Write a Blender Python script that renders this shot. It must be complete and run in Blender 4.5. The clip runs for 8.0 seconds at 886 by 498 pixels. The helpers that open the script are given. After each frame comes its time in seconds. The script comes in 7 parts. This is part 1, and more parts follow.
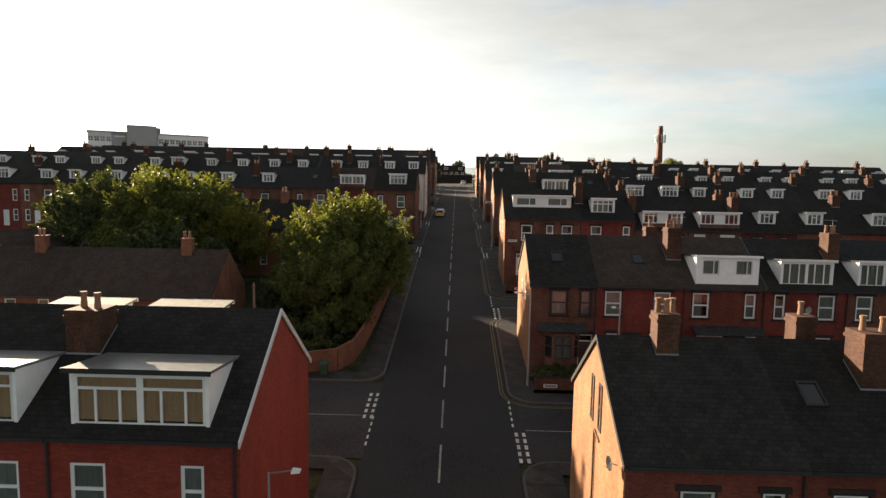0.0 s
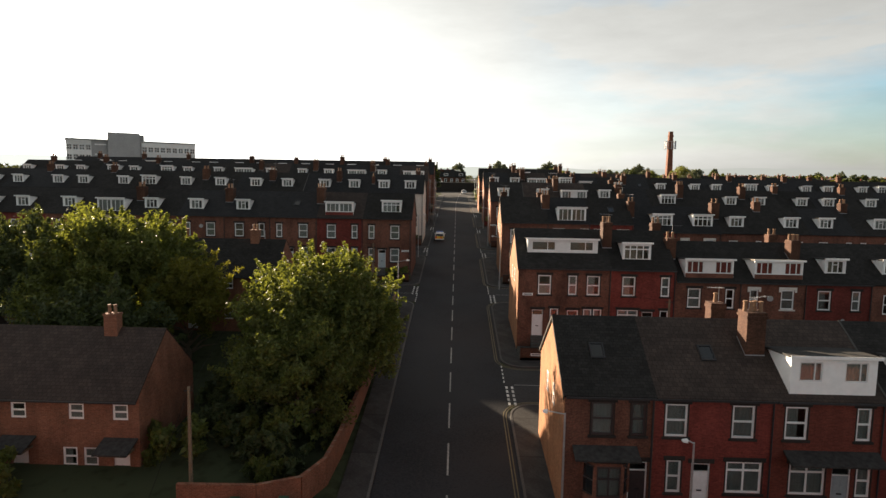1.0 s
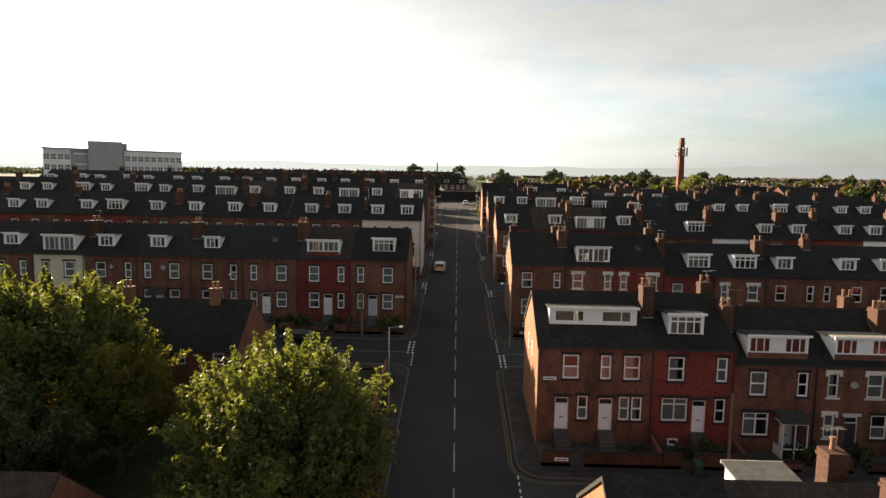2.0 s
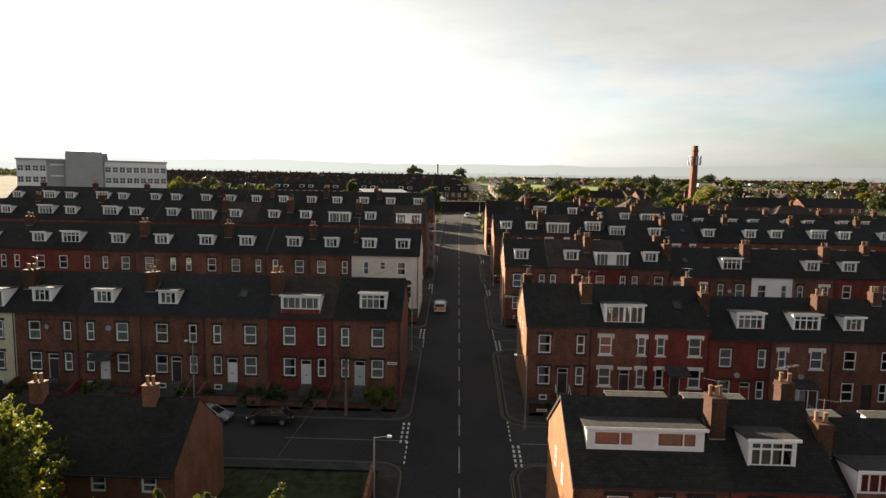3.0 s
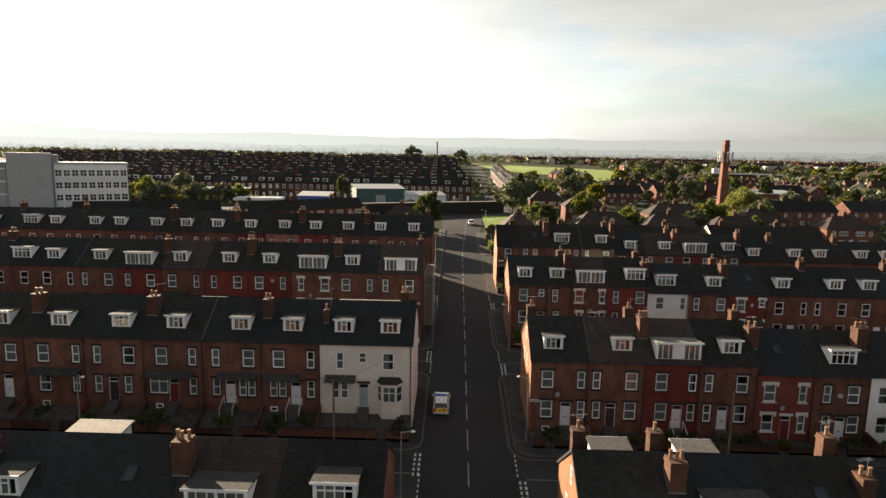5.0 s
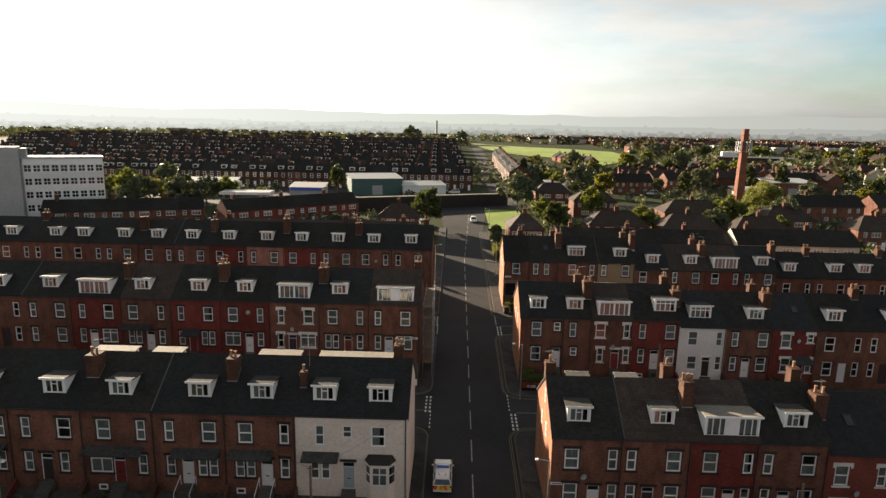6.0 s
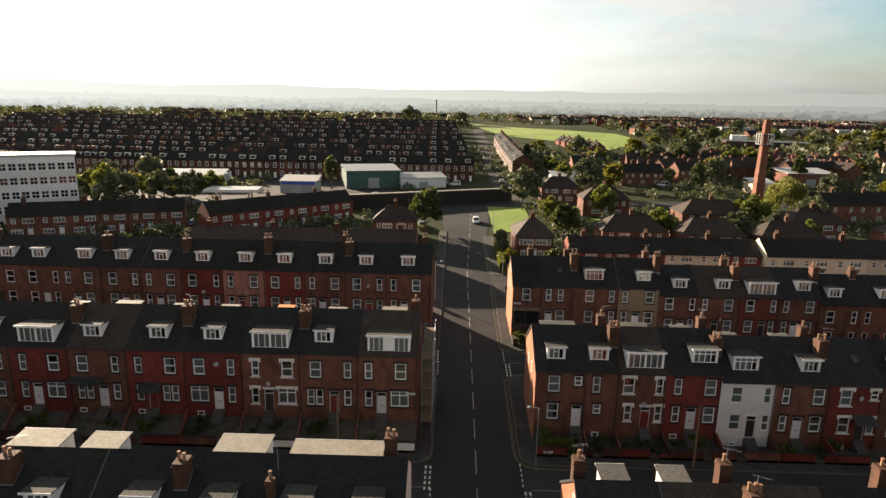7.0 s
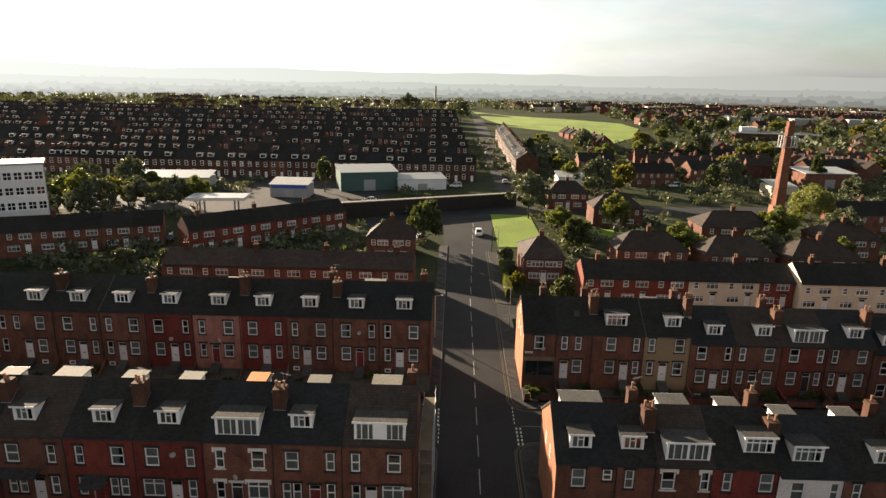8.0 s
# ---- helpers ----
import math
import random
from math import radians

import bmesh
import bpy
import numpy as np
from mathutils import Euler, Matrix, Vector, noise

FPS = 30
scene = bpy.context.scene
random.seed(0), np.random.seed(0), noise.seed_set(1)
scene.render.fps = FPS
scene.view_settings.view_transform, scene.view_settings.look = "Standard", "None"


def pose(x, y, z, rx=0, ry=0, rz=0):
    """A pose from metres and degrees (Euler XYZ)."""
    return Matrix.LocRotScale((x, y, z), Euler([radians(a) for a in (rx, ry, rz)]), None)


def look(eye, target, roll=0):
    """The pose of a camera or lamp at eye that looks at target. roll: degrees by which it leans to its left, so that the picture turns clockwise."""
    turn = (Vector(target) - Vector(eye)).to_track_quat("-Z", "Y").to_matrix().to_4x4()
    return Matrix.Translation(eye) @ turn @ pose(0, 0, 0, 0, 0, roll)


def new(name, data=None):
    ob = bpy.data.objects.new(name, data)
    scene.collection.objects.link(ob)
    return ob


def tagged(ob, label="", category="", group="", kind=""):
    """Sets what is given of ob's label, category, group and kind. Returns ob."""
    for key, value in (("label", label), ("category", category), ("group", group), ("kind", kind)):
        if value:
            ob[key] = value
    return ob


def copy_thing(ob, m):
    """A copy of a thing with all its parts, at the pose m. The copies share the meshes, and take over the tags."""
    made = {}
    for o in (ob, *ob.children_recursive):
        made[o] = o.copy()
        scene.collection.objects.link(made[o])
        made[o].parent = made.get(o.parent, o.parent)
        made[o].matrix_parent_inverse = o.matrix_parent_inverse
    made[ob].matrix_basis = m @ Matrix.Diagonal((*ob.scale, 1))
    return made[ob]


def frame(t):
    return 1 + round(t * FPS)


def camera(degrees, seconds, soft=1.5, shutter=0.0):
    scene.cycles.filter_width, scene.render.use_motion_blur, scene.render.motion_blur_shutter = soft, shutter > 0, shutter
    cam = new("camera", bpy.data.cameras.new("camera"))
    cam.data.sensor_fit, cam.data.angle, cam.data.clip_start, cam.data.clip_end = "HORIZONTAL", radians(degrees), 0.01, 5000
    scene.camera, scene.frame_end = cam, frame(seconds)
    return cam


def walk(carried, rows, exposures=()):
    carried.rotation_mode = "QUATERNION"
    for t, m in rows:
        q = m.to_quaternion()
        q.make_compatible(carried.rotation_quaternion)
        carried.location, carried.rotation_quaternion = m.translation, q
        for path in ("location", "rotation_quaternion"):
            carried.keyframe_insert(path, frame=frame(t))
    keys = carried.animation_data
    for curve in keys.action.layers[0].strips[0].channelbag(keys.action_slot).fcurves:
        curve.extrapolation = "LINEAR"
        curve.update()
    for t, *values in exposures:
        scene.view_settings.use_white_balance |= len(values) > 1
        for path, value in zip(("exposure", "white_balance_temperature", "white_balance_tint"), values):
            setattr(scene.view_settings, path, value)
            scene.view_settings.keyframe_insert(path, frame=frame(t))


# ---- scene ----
cam = camera(72.0, 8.0, soft=1.45)
METRES, EYE, TILT, LEAN, TURN = 109.0, 16.0, -5.7, -1.0, 1.35
ROWS = [
    (0.0, 0.0, 0.0, 0.0, -0.0, 0.0, 0.0),
    (0.5, -0.0002, 0.0569, 0.0247, -0.0, -0.06, 0.05),
    (1.0, -0.0006, 0.1142, 0.0501, -0.03, -0.11, 0.03),
    (1.5, -0.0008, 0.1666, 0.0752, -0.03, -0.19, 0.02),
    (2.0, -0.001, 0.2234, 0.1031, -0.01, -0.31, 0.02),
    (3.5, -0.0018, 0.3929, 0.1844, 0.03, -0.59, -0.04),
    (4.0, -0.0024, 0.4494, 0.2112, 0.01, -0.88, -0.04),
    (4.5, -0.0036, 0.5065, 0.2383, -0.01, -1.92, -0.06),
    (6.0, -0.0062, 0.6756, 0.318, -0.06, -5.29, -0.05),
    (6.5, -0.0072, 0.7328, 0.345, -0.08, -6.41, -0.04),
    (7.0, -0.0083, 0.79, 0.3717, -0.11, -7.48, -0.04),
    (7.5, -0.0095, 0.8471, 0.3984, -0.14, -8.49, -0.04),
    (8.0, -0.0103, 0.9042, 0.4268, -0.17, -9.01, -0.06),
]
walk(cam, [(t, pose(0, 0, EYE, TILT, LEAN, TURN) @ pose(METRES * x, METRES * y, METRES * z, 90 + pitch, roll, yaw)) for t, x, y, z, yaw, pitch, roll in ROWS])

# ---- light ----
SUN_AZ, SUN_EL = 43.0, 15.0          # degrees to the left of the road's direction, and above the horizon
scene.view_settings.exposure = 1.9
world = bpy.data.worlds.new("world")
scene.world = world
world.use_nodes = True
wn, wl = world.node_tree.nodes, world.node_tree.links
wn.clear()


def wnode(kind, **values):
    n = wn.new(kind)
    for key, value in values.items():
        n.inputs[key].default_value = value
    return n


sky = wn.new("ShaderNodeTexSky")
sky.sky_type, sky.sun_disc = "NISHITA", False
sky.sun_elevation, sky.sun_rotation = radians(SUN_EL), radians(-SUN_AZ)
sky.air_density, sky.dust_density, sky.ozone_density = 1.0, 1.0, 1.0
coord = wn.new("ShaderNodeTexCoord")
# thin broken cloud, stretched along the horizon
stretch = wn.new("ShaderNodeMapping")
stretch.inputs["Scale"].default_value = (1.6, 1.6, 6.5)
stretch.inputs["Rotation"].default_value = (0.12, 0.1, 0.0)
wl.new(coord.outputs["Generated"], stretch.inputs["Vector"])
cloud = wnode("ShaderNodeTexNoise", Scale=2.0, Detail=7.0, Roughness=0.52)
wl.new(stretch.outputs["Vector"], cloud.inputs["Vector"])
veil = wn.new("ShaderNodeValToRGB")
veil.color_ramp.elements[0].position, veil.color_ramp.elements[0].color = 0.36, (0.30, 0.30, 0.30, 1)
veil.color_ramp.elements[1].position, veil.color_ramp.elements[1].color = 0.54, (1, 1, 1, 1)
wl.new(cloud.outputs["Fac"], veil.inputs["Fac"])
grey = wn.new("ShaderNodeRGBToBW")
wl.new(sky.outputs["Color"], grey.inputs["Color"])


def toned(gain, lift, tint):
    """The sky's own brightness, scaled, lifted and tinted: sunlit cloud and haze."""
    m = wnode("ShaderNodeMath")
    m.operation = "MULTIPLY_ADD"
    m.inputs[1].default_value, m.inputs[2].default_value = gain, lift
    wl.new(grey.outputs["Val"], m.inputs[0])
    t = wn.new("ShaderNodeMixRGB")
    t.blend_type, t.inputs["Fac"].default_value, t.inputs["Color2"].default_value = "MULTIPLY", 1.0, (*tint, 1)
    wl.new(m.outputs[0], t.inputs["Color1"])
    return t.outputs["Color"]


towards = wn.new("ShaderNodeVectorMath")
towards.operation = "DOT_PRODUCT"
towards.inputs[1].default_value = (-math.sin(radians(SUN_AZ)), math.cos(radians(SUN_AZ)), 0.2)
wl.new(coord.outputs["Generated"], towards.inputs[0])
glow = wn.new("ShaderNodeMapRange")
glow.inputs["From Min"].default_value, glow.inputs["From Max"].default_value = 0.25, 0.72
wl.new(towards.outputs["Value"], glow.inputs["Value"])
# a clear gap under the cloud bank, to the right of the road, with a ragged edge
away = wn.new("ShaderNodeVectorMath")
away.operation = "MULTIPLY"
away.inputs[1].default_value = (1.0, 1.0, 4.2)
wl.new(coord.outputs["Generated"], away.inputs[0])
apart = wn.new("ShaderNodeVectorMath")
apart.operation = "DISTANCE"
apart.inputs[1].default_value = (math.sin(radians(44)), math.cos(radians(44)), 4.2 * math.tan(radians(6.8)))
wl.new(away.outputs["Vector"], apart.inputs[0])
ragged = wn.new("ShaderNodeMath")
ragged.operation = "MULTIPLY_ADD"
ragged.inputs[1].default_value = 0.5
wl.new(cloud.outputs["Fac"], ragged.inputs[0])
wl.new(apart.outputs["Value"], ragged.inputs[2])
bank = wn.new("ShaderNodeMapRange")
bank.inputs["From Min"].default_value, bank.inputs["From Max"].default_value = 0.50, 0.64
wl.new(ragged.outputs[0], bank.inputs["Value"])
drift = wn.new("ShaderNodeMath")
drift.operation = "MULTIPLY"
wl.new(veil.outputs["Color"], drift.inputs[0])
wl.new(bank.outputs["Result"], drift.inputs[1])
most = wn.new("ShaderNodeMath")
most.operation = "MAXIMUM"
wl.new(drift.outputs[0], most.inputs[0])
wl.new(glow.outputs["Result"], most.inputs[1])
cloudy = wn.new("ShaderNodeMixRGB")
wl.new(most.outputs[0], cloudy.inputs["Fac"])
clear = wn.new("ShaderNodeMixRGB")
clear.blend_type, clear.inputs["Fac"].default_value, clear.inputs["Color2"].default_value = "MULTIPLY", 1.0, (0.86, 0.98, 1.02, 1)
wl.new(sky.outputs["Color"], clear.inputs["Color1"])
wl.new(clear.outputs["Color"], cloudy.inputs["Color1"])
wl.new(toned(1.0, 0.52, (0.985, 0.985, 0.935)), cloudy.inputs["Color2"])
axis = wn.new("ShaderNodeSeparateXYZ")
wl.new(coord.outputs["Generated"], axis.inputs[0])
low = wn.new("ShaderNodeMapRange")
low.inputs["From Min"].default_value, low.inputs["From Max"].default_value = 0.0, 0.15
low.inputs["To Min"].default_value, low.inputs["To Max"].default_value = 0.88, 0.0
wl.new(axis.outputs[2], low.inputs["Value"])
cover = wn.new("ShaderNodeMixRGB")
wl.new(low.outputs["Result"], cover.inputs["Fac"])
wl.new(cloudy.outputs["Color"], cover.inputs["Color1"])
bright = wn.new("ShaderNodeMapRange")
bright.inputs["To Min"].default_value, bright.inputs["To Max"].default_value = 0.74, 1.35
wl.new(glow.outputs["Result"], bright.inputs["Value"])
hazy = wn.new("ShaderNodeMixRGB")
hazy.blend_type, hazy.inputs["Fac"].default_value = "MULTIPLY", 1.0
wl.new(toned(0.68, 0.5, (1.0, 0.98, 0.90)), hazy.inputs["Color1"])
wl.new(bright.outputs["Result"], hazy.inputs["Color2"])
wl.new(hazy.outputs["Color"], cover.inputs["Color2"])
# fine level streaks in the cloud
level = wn.new("ShaderNodeMapping")
level.inputs["Scale"].default_value = (2.2, 2.2, 9.0)
level.inputs["Rotation"].default_value = (0.05, 0.06, 0.0)
wl.new(coord.outputs["Generated"], level.inputs["Vector"])
wisp = wnode("ShaderNodeTexNoise", Scale=2.2, Detail=8.0, Roughness=0.6)
wl.new(level.outputs["Vector"], wisp.inputs["Vector"])
streak = wn.new("ShaderNodeMapRange")
streak.inputs["From Min"].default_value, streak.inputs["From Max"].default_value = 0.35, 0.65
streak.inputs["To Min"].default_value, streak.inputs["To Max"].default_value = 0.91, 1.04
wl.new(wisp.outputs["Fac"], streak.inputs["Value"])
streaky = wn.new("ShaderNodeMixRGB")
streaky.blend_type, streaky.inputs["Fac"].default_value = "MULTIPLY", 1.0
wl.new(cover.outputs["Color"], streaky.inputs["Color1"])
wl.new(streak.outputs["Result"], streaky.inputs["Color2"])
backg = wnode("ShaderNodeBackground", Strength=0.05)
wl.new(streaky.outputs["Color"], backg.inputs["Color"])
wout = wn.new("ShaderNodeOutputWorld")
wl.new(backg.outputs["Background"], wout.inputs["Surface"])

sun = new("sun", bpy.data.lights.new("sun", "SUN"))
sun.data.energy, sun.data.angle, sun.data.color = 5.0, radians(0.6), (1.0, 0.80, 0.58)
sx, sy = -math.sin(radians(SUN_AZ)), math.cos(radians(SUN_AZ))
sun.matrix_world = look((sx * 200, sy * 200, 200 * math.tan(radians(SUN_EL))), (0, 0, 0))


# ---- materials ----
def material(name, colour, rough=0.8, spread=0.25, scale=6.0, coarse=0.35, bump=0.15, metal=0.0, stain=0.5, spec=0.3):
    """A plain surface whose colour varies at a fine and a coarse scale, with fine relief."""
    m = bpy.data.materials.new(name)
    m.use_nodes = True
    nt = m.node_tree
    bsdf = nt.nodes["Principled BSDF"]
    bsdf.inputs["Roughness"].default_value, bsdf.inputs["Metallic"].default_value = rough, metal
    bsdf.inputs["Specular IOR Level"].default_value = spec
    geo = nt.nodes.new("ShaderNodeNewGeometry")
    fine = nt.nodes.new("ShaderNodeTexNoise")
    fine.inputs["Scale"].default_value, fine.inputs["Detail"].default_value = scale, 6
    wide = nt.nodes.new("ShaderNodeTexNoise")
    wide.inputs["Scale"].default_value, wide.inputs["Detail"].default_value = coarse, 4
    nt.links.new(geo.outputs["Position"], fine.inputs["Vector"])
    nt.links.new(geo.outputs["Position"], wide.inputs["Vector"])
    info = nt.nodes.new("ShaderNodeObjectInfo")
    add = nt.nodes.new("ShaderNodeMath")
    add.operation = "MULTIPLY_ADD"
    add.inputs[1].default_value = stain
    nt.links.new(wide.outputs["Fac"], add.inputs[0])
    nt.links.new(fine.outputs["Fac"], add.inputs[2])
    ramp = nt.nodes.new("ShaderNodeValToRGB")
    lo = [c * (1 - spread) for c in colour]
    hi = [min(1, c * (1 + spread)) for c in colour]
    mid = 0.5 + 0.5 * stain
    ramp.color_ramp.elements[0].position, ramp.color_ramp.elements[0].color = max(0.0, mid - 0.28), (*lo, 1)
    ramp.color_ramp.elements[1].position, ramp.color_ramp.elements[1].color = min(1.0, mid + 0.28), (*hi, 1)
    nt.links.new(add.outputs[0], ramp.inputs["Fac"])
    tint = nt.nodes.new("ShaderNodeHueSaturation")
    vary = nt.nodes.new("ShaderNodeMapRange")
    vary.inputs["To Min"].default_value, vary.inputs["To Max"].default_value = 0.85, 1.15
    nt.links.new(info.outputs["Random"], vary.inputs["Value"])
    nt.links.new(vary.outputs["Result"], tint.inputs["Value"])
    nt.links.new(ramp.outputs["Color"], tint.inputs["Color"])
    nt.links.new(tint.outputs["Color"], bsdf.inputs["Base Color"])
    if bump:
        b = nt.nodes.new("ShaderNodeBump")
        b.inputs["Strength"].default_value, b.inputs["Distance"].default_value = bump, 0.02
        nt.links.new(fine.outputs["Fac"], b.inputs["Height"])
        nt.links.new(b.outputs["Normal"], bsdf.inputs["Normal"])
    return m


def coursed(name, colour, joint, width, height, vscale=1.0, spread=0.3, rough=0.85, gap=0.012, stain=0.5, mortar_mix=1.0, spec=0.25):
    """Brickwork or slates: courses at real size over the colour of material()."""
    m = material(name, colour, rough, spread, 9.0, 0.22, 0.1, stain=stain, spec=spec)
    nt = m.node_tree
    bsdf = nt.nodes["Principled BSDF"]
    under = bsdf.inputs["Base Color"].links[0].from_socket
    geo = nt.nodes.new("ShaderNodeNewGeometry")
    sep = nt.nodes.new("ShaderNodeSeparateXYZ")
    nt.links.new(geo.outputs["Position"], sep.inputs[0])
    along = nt.nodes.new("ShaderNodeMath")
    nt.links.new(sep.outputs[0], along.inputs[0])
    nt.links.new(sep.outputs[1], along.inputs[1])
    if vscale != 1.0:
        along.operation = "ADD"
        along.inputs[1].default_value = 0.0
        for l in list(along.inputs[1].links):
            nt.links.remove(l)
    up = nt.nodes.new("ShaderNodeMath")
    up.operation = "MULTIPLY"
    up.inputs[1].default_value = vscale
    nt.links.new(sep.outputs[2], up.inputs[0])
    vec = nt.nodes.new("ShaderNodeCombineXYZ")
    nt.links.new(along.outputs[0], vec.inputs[0])
    nt.links.new(up.outputs[0], vec.inputs[1])
    brick = nt.nodes.new("ShaderNodeTexBrick")
    brick.inputs["Scale"].default_value = 1.0
    brick.inputs["Brick Width"].default_value, brick.inputs["Row Height"].default_value = width, height
    brick.inputs["Mortar Size"].default_value, brick.inputs["Mortar Smooth"].default_value = gap, 0.3
    brick.inputs["Color1"].default_value, brick.inputs["Color2"].default_value = (0.78, 0.78, 0.78, 1), (1.15, 1.15, 1.15, 1)
    brick.inputs["Mortar"].default_value = (*[j / max(c, 0.01) * mortar_mix + (1 - mortar_mix) for j, c in zip(joint, colour)], 1)
    nt.links.new(vec.outputs[0], brick.inputs["Vector"])
    mul = nt.nodes.new("ShaderNodeMixRGB")
    mul.blend_type = "MULTIPLY"
    mul.inputs["Fac"].default_value = 1.0
    nt.links.new(under, mul.inputs["Color1"])
    nt.links.new(brick.outputs["Color"], mul.inputs["Color2"])
    streak = nt.nodes.new("ShaderNodeTexNoise")
    thin = nt.nodes.new("ShaderNodeMapping")
    thin.inputs["Scale"].default_value = (0.8, 0.8, 0.4)
    nt.links.new(geo.outputs["Position"], thin.inputs["Vector"])
    nt.links.new(thin.outputs["Vector"], streak.inputs["Vector"])
    streak.inputs["Scale"].default_value, streak.inputs["Detail"].default_value = 1.3, 5
    soot = nt.nodes.new("ShaderNodeMapRange")
    soot.inputs["From Min"].default_value, soot.inputs["From Max"].default_value = 0.34, 0.62
    soot.inputs["To Min"].default_value, soot.inputs["To Max"].default_value = 1.0 - 0.75 * spread, 1.0 + 0.3 * spread
    nt.links.new(streak.outputs["Fac"], soot.inputs["Value"])
    dirt = nt.nodes.new("ShaderNodeMixRGB")
    dirt.blend_type, dirt.inputs["Fac"].default_value = "MULTIPLY", 1.0
    nt.links.new(mul.outputs["Color"], dirt.inputs["Color1"])
    nt.links.new(soot.outputs["Result"], dirt.inputs["Color2"])
    nt.links.new(dirt.outputs["Color"], bsdf.inputs["Base Color"])
    b = nt.nodes.new("ShaderNodeBump")
    b.inputs["Strength"].default_value, b.inputs["Distance"].default_value = 0.35, 0.012
    b.invert = True
    nt.links.new(brick.outputs["Fac"], b.inputs["Height"])
    nt.links.new(b.outputs["Normal"], bsdf.inputs["Normal"])
    return m


def clear_glass(name):
    m = bpy.data.materials.new(name)
    m.use_nodes = True
    nt = m.node_tree
    nt.nodes.clear()
    out = nt.nodes.new("ShaderNodeOutputMaterial")
    mix = nt.nodes.new("ShaderNodeMixShader")
    thin = nt.nodes.new("ShaderNodeBsdfTransparent")
    thin.inputs["Color"].default_value = (0.80, 0.84, 0.84, 1)
    gloss = nt.nodes.new("ShaderNodeBsdfGlossy")
    gloss.inputs["Roughness"].default_value = 0.04
    slant = nt.nodes.new("ShaderNodeLayerWeight")
    steep = nt.nodes.new("ShaderNodeMath")
    steep.operation, steep.inputs[1].default_value = "POWER", 3.0
    fac = nt.nodes.new("ShaderNodeMath")
    fac.operation, fac.inputs[1].default_value, fac.inputs[2].default_value = "MULTIPLY_ADD", 0.7, 0.07
    nt.links.new(slant.outputs["Facing"], steep.inputs[0])
    nt.links.new(steep.outputs[0], fac.inputs[0])
    nt.links.new(fac.outputs[0], mix.inputs[0])
    nt.links.new(thin.outputs[0], mix.inputs[1])
    nt.links.new(gloss.outputs[0], mix.inputs[2])
    nt.links.new(mix.outputs[0], out.inputs["Surface"])
    return m


def leafage(name, colour, spread=0.4, through_light=0.45):
    m = bpy.data.materials.new(name)
    m.use_nodes = True
    nt = m.node_tree
    bsdf = nt.nodes["Principled BSDF"]
    bsdf.inputs["Roughness"].default_value, bsdf.inputs["Specular IOR Level"].default_value = 0.55, 0.22
    geo = nt.nodes.new("ShaderNodeNewGeometry")
    wide = nt.nodes.new("ShaderNodeTexNoise")
    wide.inputs["Scale"].default_value = 0.5
    nt.links.new(geo.outputs["Position"], wide.inputs["Vector"])
    add = nt.nodes.new("ShaderNodeMath")
    add.operation = "MULTIPLY_ADD"
    add.inputs[1].default_value = 0.5
    nt.links.new(geo.outputs["Random Per Island"], add.inputs[0])
    nt.links.new(wide.outputs["Fac"], add.inputs[2])
    ramp = nt.nodes.new("ShaderNodeValToRGB")
    ramp.color_ramp.elements[0].position, ramp.color_ramp.elements[0].color = 0.35, (*[c * (1 - spread) for c in colour], 1)
    ramp.color_ramp.elements[1].position, ramp.color_ramp.elements[1].color = 1.05 - 0.05, (*[c * (1 + spread) for c in colour], 1)
    nt.links.new(add.outputs[0], ramp.inputs["Fac"])
    nt.links.new(ramp.outputs["Color"], bsdf.inputs["Base Color"])
    trans = nt.nodes.new("ShaderNodeBsdfTranslucent")
    warm = nt.nodes.new("ShaderNodeMixRGB")
    warm.blend_type = "MULTIPLY"
    warm.inputs["Fac"].default_value = 1.0
    warm.inputs["Color2"].default_value = (1.55, 1.4, 0.55, 1)
    nt.links.new(ramp.outputs["Color"], warm.inputs["Color1"])
    nt.links.new(warm.outputs["Color"], trans.inputs["Color"])
    mix = nt.nodes.new("ShaderNodeMixShader")
    mix.inputs[0].default_value = through_light
    nt.links.new(bsdf.outputs[0], mix.inputs[1])
    nt.links.new(trans.outputs[0], mix.inputs[2])
    nt.links.new(mix.outputs[0], nt.nodes["Material Output"].inputs["Surface"])
    return m


BRICK = coursed("brown_brick", (0.150, 0.060, 0.039), (0.13, 0.09, 0.07), 0.235, 0.078, mortar_mix=0.5, spread=0.42)
RED = coursed("red_painted_brick", (0.165, 0.036, 0.027), (0.14, 0.034, 0.027), 0.235, 0.078, spread=0.28)
DEEPRED = coursed("bright_red_brick", (0.165, 0.042, 0.028), (0.16, 0.065, 0.048), 0.235, 0.078, spread=0.22, mortar_mix=0.5)
REDPAINT = coursed("glossy_red_masonry_paint", (0.235, 0.040, 0.027), (0.215, 0.040, 0.028), 0.235, 0.078, spread=0.16, rough=0.7)
PINK = coursed("faded_pink_brick", (0.30, 0.13, 0.10), (0.26, 0.17, 0.13), 0.235, 0.078, mortar_mix=0.5)
SOOTY = coursed("sooty_chimney_brick", (0.084, 0.038, 0.023), (0.078, 0.048, 0.034), 0.235, 0.078, mortar_mix=0.5, spread=0.4)
NEWBRICK = coursed("orange_brick", (0.20, 0.080, 0.046), (0.22, 0.15, 0.11), 0.235, 0.078, mortar_mix=0.6)
WHITE = material("white_render", (0.72, 0.70, 0.66), 0.85, 0.14, 5, 0.5, 0.15)
CREAM = material("cream_render", (0.58, 0.51, 0.38), 0.85, 0.14, 5, 0.5, 0.15)
